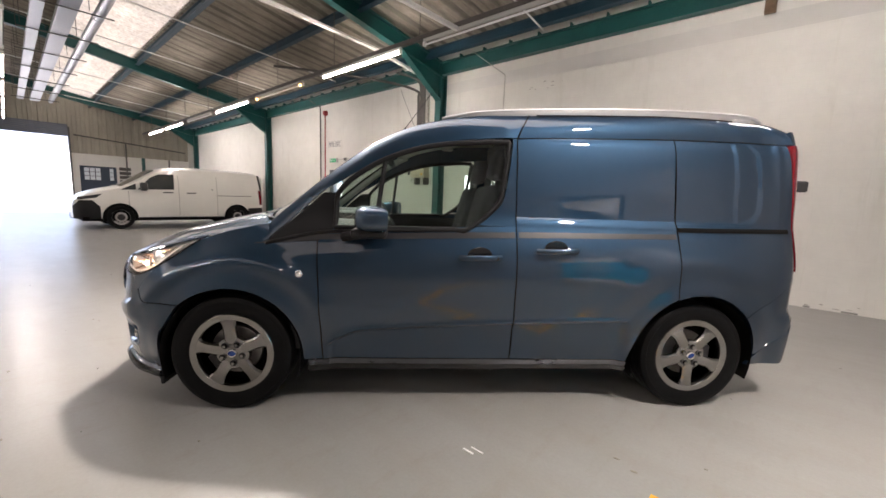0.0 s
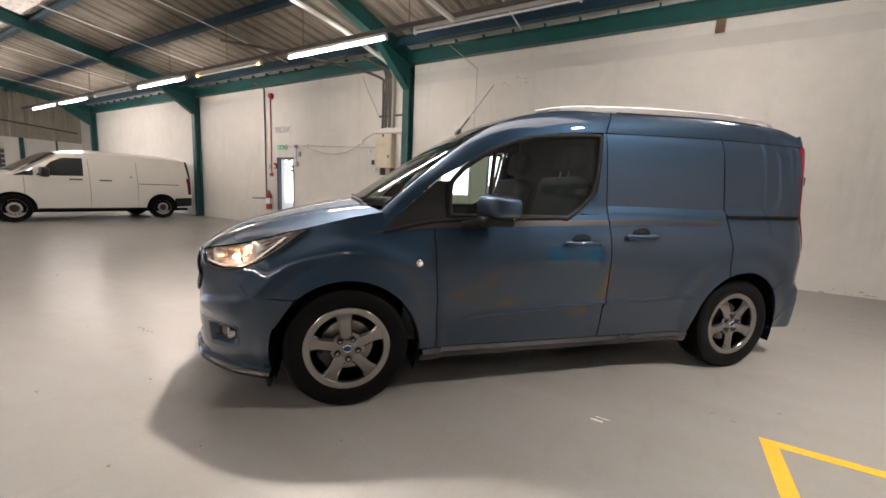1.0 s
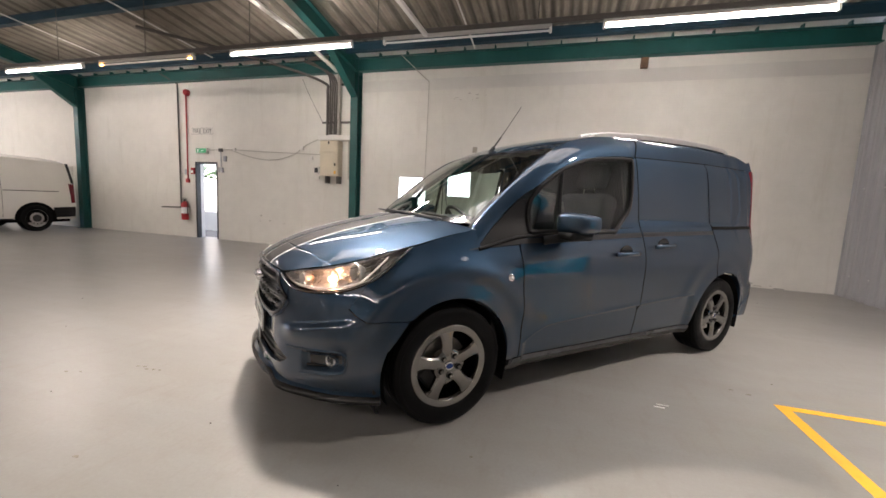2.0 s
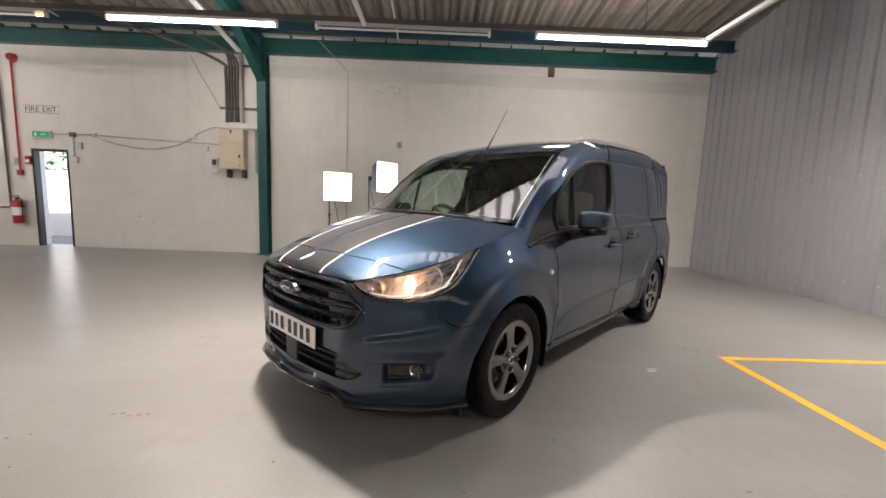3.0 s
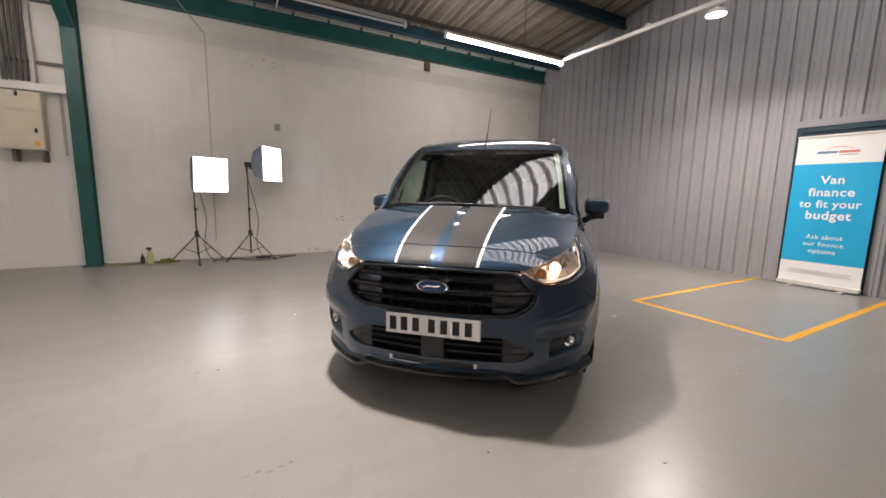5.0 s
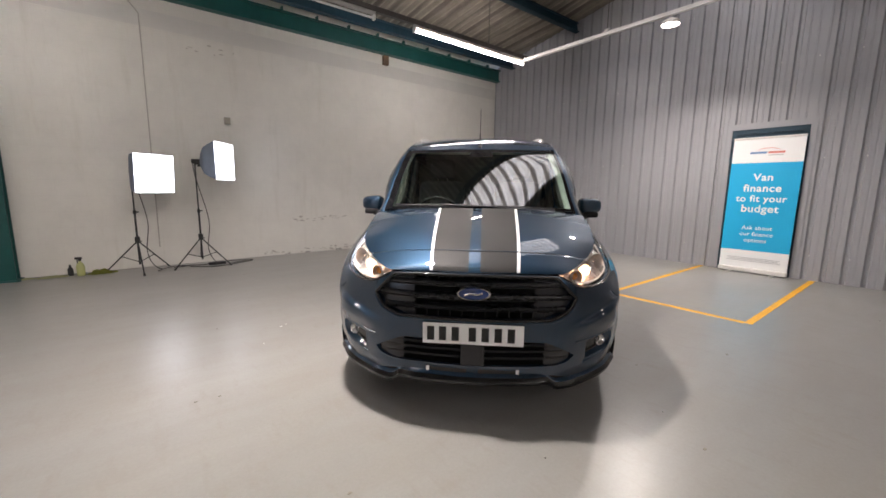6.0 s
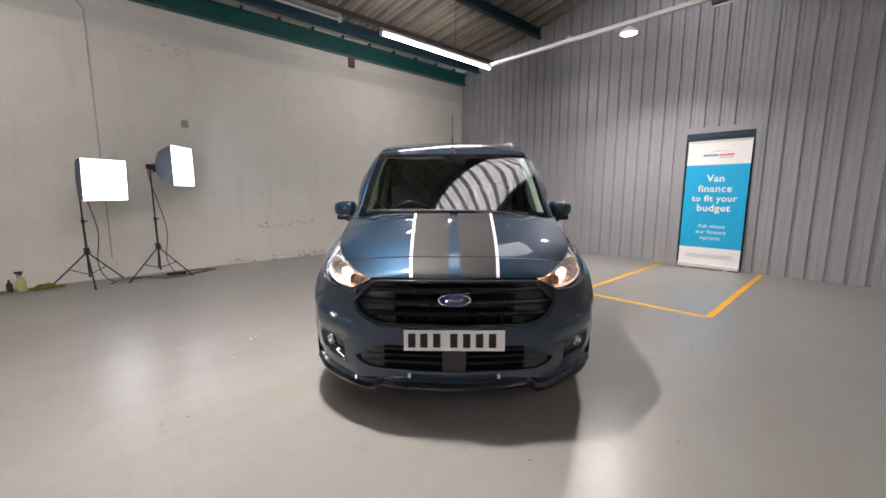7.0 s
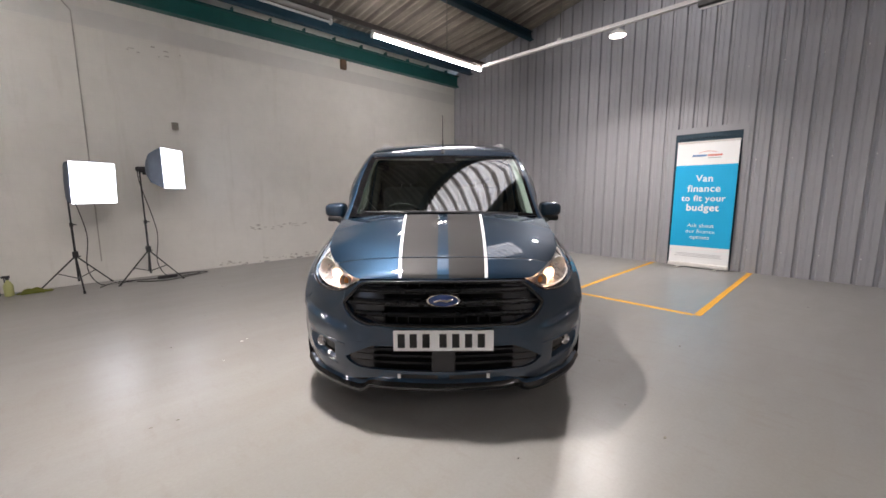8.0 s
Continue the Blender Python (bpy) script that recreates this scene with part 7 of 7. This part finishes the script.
# wheels
def wheel(x, s):
    w = part("wheel", lathe(bmesh.new(), [(0.205, -0.105), (0.215, -0.10), (0.235, -0.095), (0.300, -0.108), (0.316, -0.098), (0.322, -0.080), (0.323, -0.056), (0.317, -0.054), (0.317, -0.046), (0.324, -0.044), (0.325, -0.006), (0.318, -0.004), (0.318, 0.004), (0.325, 0.006), (0.324, 0.044), (0.317, 0.046), (0.317, 0.054), (0.323, 0.056), (0.322, 0.080), (0.316, 0.098), (0.304, 0.106), (0.290, 0.1085), (0.288, 0.1075), (0.270, 0.109), (0.240, 0.104), (0.224, 0.097), (0.216, 0.090), (0.208, 0.085)], 72), RUBBER, van, "black road tyre on an alloy wheel", smooth=30)
    w.matrix_basis = pose(x, 0.765 * s, 0.323, -90 * s, 0, 0) @ pose(0, 0, 0, 0, 0, (0 if x > -1 else 27) * s)
    bm = bmesh.new()
    lathe(bm, [(0.222, 0.094), (0.224, 0.100), (0.220, 0.103), (0.208, 0.101), (0.190, 0.098), (0.186, 0.093), (0.185, 0.075), (0.192, 0.03), (0.19, -0.09)], 72)
    part("rim", bm, ALLOY, w, "polished five-spoke alloy rim", smooth=40)
    for k in range(5):
        bm = bmesh.new()
        secs = []
        for r, hw, zt in ((0.035, 0.036, 0.088), (0.075, 0.037, 0.094), (0.12, 0.034, 0.098), (0.150, 0.036, 0.098), (0.175, 0.046, 0.097), (0.192, 0.066, 0.095)):
            hw *= 0.92
            secs.append([(r, -hw, zt - 0.030), (r, -hw, zt - 0.008), (r, -hw * 0.72, zt), (r, 0, zt + 0.002), (r, hw * 0.72, zt), (r, hw, zt - 0.008), (r, hw, zt - 0.030)])
        mk = pose(0, 0, 0, 0, 0, 72 * k - 12)
        vs = [[bm.verts.new(mk @ Vector(p)) for p in q] for q in secs]
        for a, b in zip(vs, vs[1:]):
            for i in range(6):
                bm.faces.new((a[i], a[i + 1], b[i + 1], b[i]))
        bm.faces.new(vs[0])
        bm.faces.new(vs[-1])
        part("spoke", bm, ALLOY, w, smooth=30)
        bm = bmesh.new()
        a = radians(72 * k + 24)
        lathe(bm, [(0, 0.108), (0.009, 0.108), (0.0115, 0.102), (0.0115, 0.07)], 6, Matrix.Translation((0.056 * math.cos(a), 0.056 * math.sin(a), 0)))
        part("wheel_nut", bm, ALLOY, w)
        bm = bmesh.new()
        lathe(bm, [(0.013, 0.0955), (0.018, 0.097), (0.019, 0.085)], 16, Matrix.Translation((0.056 * math.cos(a), 0.056 * math.sin(a), 0)))
        part("nut_recess", bm, BLACK_METAL, w)
    bm = bmesh.new()
    lathe(bm, [(0.0, 0.0925), (0.078, 0.0925), (0.088, 0.087), (0.090, 0.05)], 40)
    part("hub", bm, ALLOY, w, smooth=40)
    bm = bmesh.new()
    lathe(bm, [(0, 0.101), (0.022, 0.100), (0.026, 0.096), (0.027, 0.09)], 24)
    cap = part("hub_cap", bm, CHROME, w, "round centre cap", smooth=40)
    bm = bmesh.new()
    lathe(bm, [(0, 0.1035), (0.016, 0.1025), (0.021, 0.1005)], 24, Matrix.Diagonal((1, 0.7, 1, 1)))
    part("cap_face", bm, BLUE_BADGE, cap, smooth=40)
    bm = bmesh.new()
    lathe(bm, [(0.05, 0.03), (0.135, 0.03), (0.137, 0.026), (0.137, 0.008), (0.05, 0.006)], 48)
    part("brake_disc", bm, DISC, w, smooth=30)
    bm = bmesh.new()
    lathe(bm, [(0, -0.02), (0.20, -0.02)], 32)
    part("wheel_back", bm, DARK, w)
    bm = bmesh.new()
    box(bm, 0.07, 0.155, -0.055, 0.055, -0.01, 0.05, bevel=0.012, m=pose(0, 0, 0, 0, 0, 35 if x > -1 else 150))
    part("caliper", bm, BLACK_METAL, w)


for s in (1, -1):
    wheel(0.0, s)
    wheel(-2.662, s)

# ---- the white van by the far wall: local x forward, y to its left ----
WHITE_PAINT = vary(Mat("white van paint", rough=0.28, Coat_Weight=0.6), (0.68, 0.66, 0.61), 0.04, 1.5, 30.0)
DARK_GLASS = Mat("dark window glass", (0.030, 0.034, 0.036), 0.05, Coat_Weight=1.0).m
STEEL_RIM = vary(Mat("grey steel wheel", rough=0.4, metal=0.3), (0.38, 0.36, 0.34), 0.15, 8.0, 60.0)
wv = thing("white_van", pose(-15.12, 2.14, 0, 0, 0, -90))
tagged(wv, "white long panel van with black bumpers parked by the wall", "van")
W_TOP = [(-4.02, 1.70), (-3.9, 1.82), (-3.4, 1.865), (-2.2, 1.88), (-1.5, 1.86), (-1.1, 1.80), (-0.85, 1.72), (-0.5, 1.50), (0.0, 1.215), (0.35, 1.13), (0.62, 1.04), (0.80, 0.945), (0.90, 0.86), (0.96, 0.76), (0.985, 0.60)]
W_HALF = [(-4.02, 0.86), (-3.8, 0.91), (-3.0, 0.93), (0.0, 0.93), (0.4, 0.90), (0.7, 0.81), (0.85, 0.69), (0.93, 0.52), (0.97, 0.32), (0.985, 0.05)]


def w_half(x, z):
    return curve(W_HALF, x) * curve([(0.2, 0.93), (0.45, 0.985), (0.8, 1.0), (1.1, 0.985), (1.75, 0.86), (1.9, 0.80)], z)


def w_section(x, n=16):
    top = curve(W_TOP, x)
    lim = top - 0.10 if x < -0.2 else top - 0.06
    pts = [Vector((x, w_half(x, z), z)) for z in [0.30 + (lim - 0.30) * k / 9 for k in range(10)]]
    e = pts[-1]
    for k in range(1, 8):
        a = k / 7
        y = e.y * (1 - a)
        pts.append(Vector((x, y, e.z + (top - e.z) * (1 - (1 - a) ** 2.6))))
    return pts


xs = [-4.02 + 4.7 * k / 60 for k in range(60)] + [0.985 - 0.305 * (1 - k / 16) ** 1.8 for k in range(17)]
for s in (1, -1):
    bm = bmesh.new()
    grid_mesh(bm, [[Vector((p.x, p.y * s, p.z)) for p in w_section(x)] for x in xs])
    part("body_side", bm, WHITE_PAINT, wv, smooth=40)

    def w_patch(name, rows, mat, out=0.006, label="", n=16):
        cols = [resample([(a, b, 0) for a, b in r], n) for r in rows]
        bm = bmesh.new()
        g = [[Vector((p.x, (w_half(p.x, p.y) + out) * s, p.y)) for p in [cols[0][i].lerp(cols[1][i], j / 8) for i in range(n)]] for j in range(9)]
        grid_mesh(bm, g, skirt=0.012)
        return part(name, bm, mat, wv, label, smooth=40)

    w_patch("side_window", [[(-0.42, 1.13), (-1.32, 1.16)], [(-0.72, 1.48), (-0.95, 1.60), (-1.34, 1.62)]], DARK_GLASS, 0.004, "dark cab side window")
    w_patch("quarter_window", [[(-0.02, 1.11), (-0.38, 1.125)], [(-0.34, 1.28), (-0.38, 1.30)]], DARK_GLASS, 0.004)
    w_patch("front_bumper", [[(0.42, 0.28), (0.70, 0.28), (0.93, 0.28), (0.983, 0.28)], [(0.43, 0.62), (0.58, 0.80), (0.84, 0.80), (0.983, 0.58)]], TRIM, 0.010, "black plastic front bumper")
    w_patch("rear_bumper", [[(-3.52, 0.34), (-4.0, 0.36)], [(-3.50, 0.60), (-4.0, 0.62)]], TRIM, 0.010, "black plastic rear bumper")
    w_patch("headlamp", [[(0.50, 0.87), (0.88, 0.80)], [(0.36, 0.99), (0.86, 0.88)]], DARK_GLASS, 0.006, "dark headlamp")
    w_patch("tail_lamp", [[(-3.90, 0.72), (-4.0, 0.72)], [(-3.86, 1.22), (-3.99, 1.22)]], RED_LENS, 0.006, "red tail lamp")
    w_patch("rear_trim", [[(-3.93, 1.23), (-4.0, 1.23)], [(-3.86, 1.74), (-3.92, 1.74)]], TRIM, 0.008)
    w_patch("door_rail", [[(-2.55, 0.995), (-3.62, 1.0)], [(-2.55, 1.012), (-3.62, 1.017)]], TRIM, 0.005)
    for x in (-1.16, -1.78):
        w_patch("door_handle", [[(x + 0.13, 1.045), (x - 0.13, 1.05)], [(x + 0.13, 1.08), (x - 0.13, 1.085)]], BLACK, 0.022)
    for x0 in (-1.44, -2.52, -0.20):
        w_patch("door_gap", [[(x0, 0.36), (x0 - 0.008, 0.36)], [(x0, 1.60 if x0 < -1 else 1.08), (x0 - 0.008, 1.60 if x0 < -1 else 1.08)]], CONDUIT, 0.002, n=3)
    w_patch("lock_cover", [[(-2.36, 1.17), (-2.39, 1.17)], [(-2.36, 1.21), (-2.39, 1.21)]], TRIM, 0.008, n=3)
    w_patch("sill", [[(-0.42, 0.28), (-2.72, 0.28)], [(-0.42, 0.325), (-2.72, 0.325)]], TRIM, 0.004)
    bm = bmesh.new()
    box(bm, -0.62, -0.46, min(0.95 * s, 1.17 * s), max(0.95 * s, 1.17 * s), 1.10, 1.34, bevel=0.04)
    part("door_mirror", bm, BLACK, wv, smooth=40)
    for wx in (0.0, -3.13):
        bm = bmesh.new()
        prism(bm, [(wx + 0.40 * math.cos(radians(a)), 0.33 + 0.40 * math.sin(radians(a))) for a in range(-15, 196, 15)], "y", min(0.5 * s, 0.945 * s), max(0.5 * s, 0.945 * s))
        part("wheel_arch", bm, DARK, wv)
        w = part("wheel", lathe(bmesh.new(), [(0.20, -0.10), (0.23, -0.10), (0.315, -0.10), (0.33, -0.07), (0.33, 0.07), (0.315, 0.10), (0.235, 0.105), (0.21, 0.09)], 40), RUBBER, wv, "black tyre on a grey steel wheel", smooth=40)
        w.matrix_basis = pose(wx, 0.855 * s, 0.33, -90 * s, 0, 0)
        bm = bmesh.new()
        lathe(bm, [(0.215, 0.098), (0.205, 0.08), (0.185, 0.07), (0.165, 0.085), (0.10, 0.10), (0.085, 0.085), (0.0, 0.085)], 36)
        part("rim", bm, STEEL_RIM, w, smooth=35)
        bm = bmesh.new()
        lathe(bm, [(0.085, 0.088), (0.075, 0.112), (0.0, 0.118)], 20)
        part("hub_cap", bm, BLACK, w, smooth=40)
        bm = bmesh.new()
        for k in range(12):
            a = 2 * math.pi * k / 12
            lathe(bm, [(0, 0.088), (0.014, 0.0875)], 10, Matrix.Translation((0.145 * math.cos(a), 0.145 * math.sin(a), 0.006)))
        part("vent_holes", bm, DARK, w)["kind"] = "stuff"
bm = bmesh.new()
grid_mesh(bm, [[p + Vector((0.006, 0, 0.008)) for p in [Vector((x, w_half(x, curve(W_TOP, x) - 0.08) * q, curve(W_TOP, x) - 0.06 * abs(q) ** 2.6)) for q in [-0.86 + 1.72 * k / 12 for k in range(13)]]] for x in [-0.88 + 0.84 * k / 10 for k in range(11)]])
part("windscreen", bm, DARK_GLASS, wv, smooth=40)
bm = bmesh.new()
box(bm, -4.035, -4.0, -0.80, 0.80, 0.36, 1.70, bevel=0.01)
part("rear_doors", bm, WHITE_PAINT, wv)
bm = bmesh.new()
box(bm, -3.9, 0.8, -0.80, 0.80, 0.22, 0.34)
part("underbody", bm, DARK, wv)
bm = bmesh.new()
sweep(bm, [(-0.10, 0.5, 1.25), (0.02, 0.0, 1.24), (-0.05, -0.5, 1.25)], 0.012, 6)
part("wiper", bm, BLACK, wv)
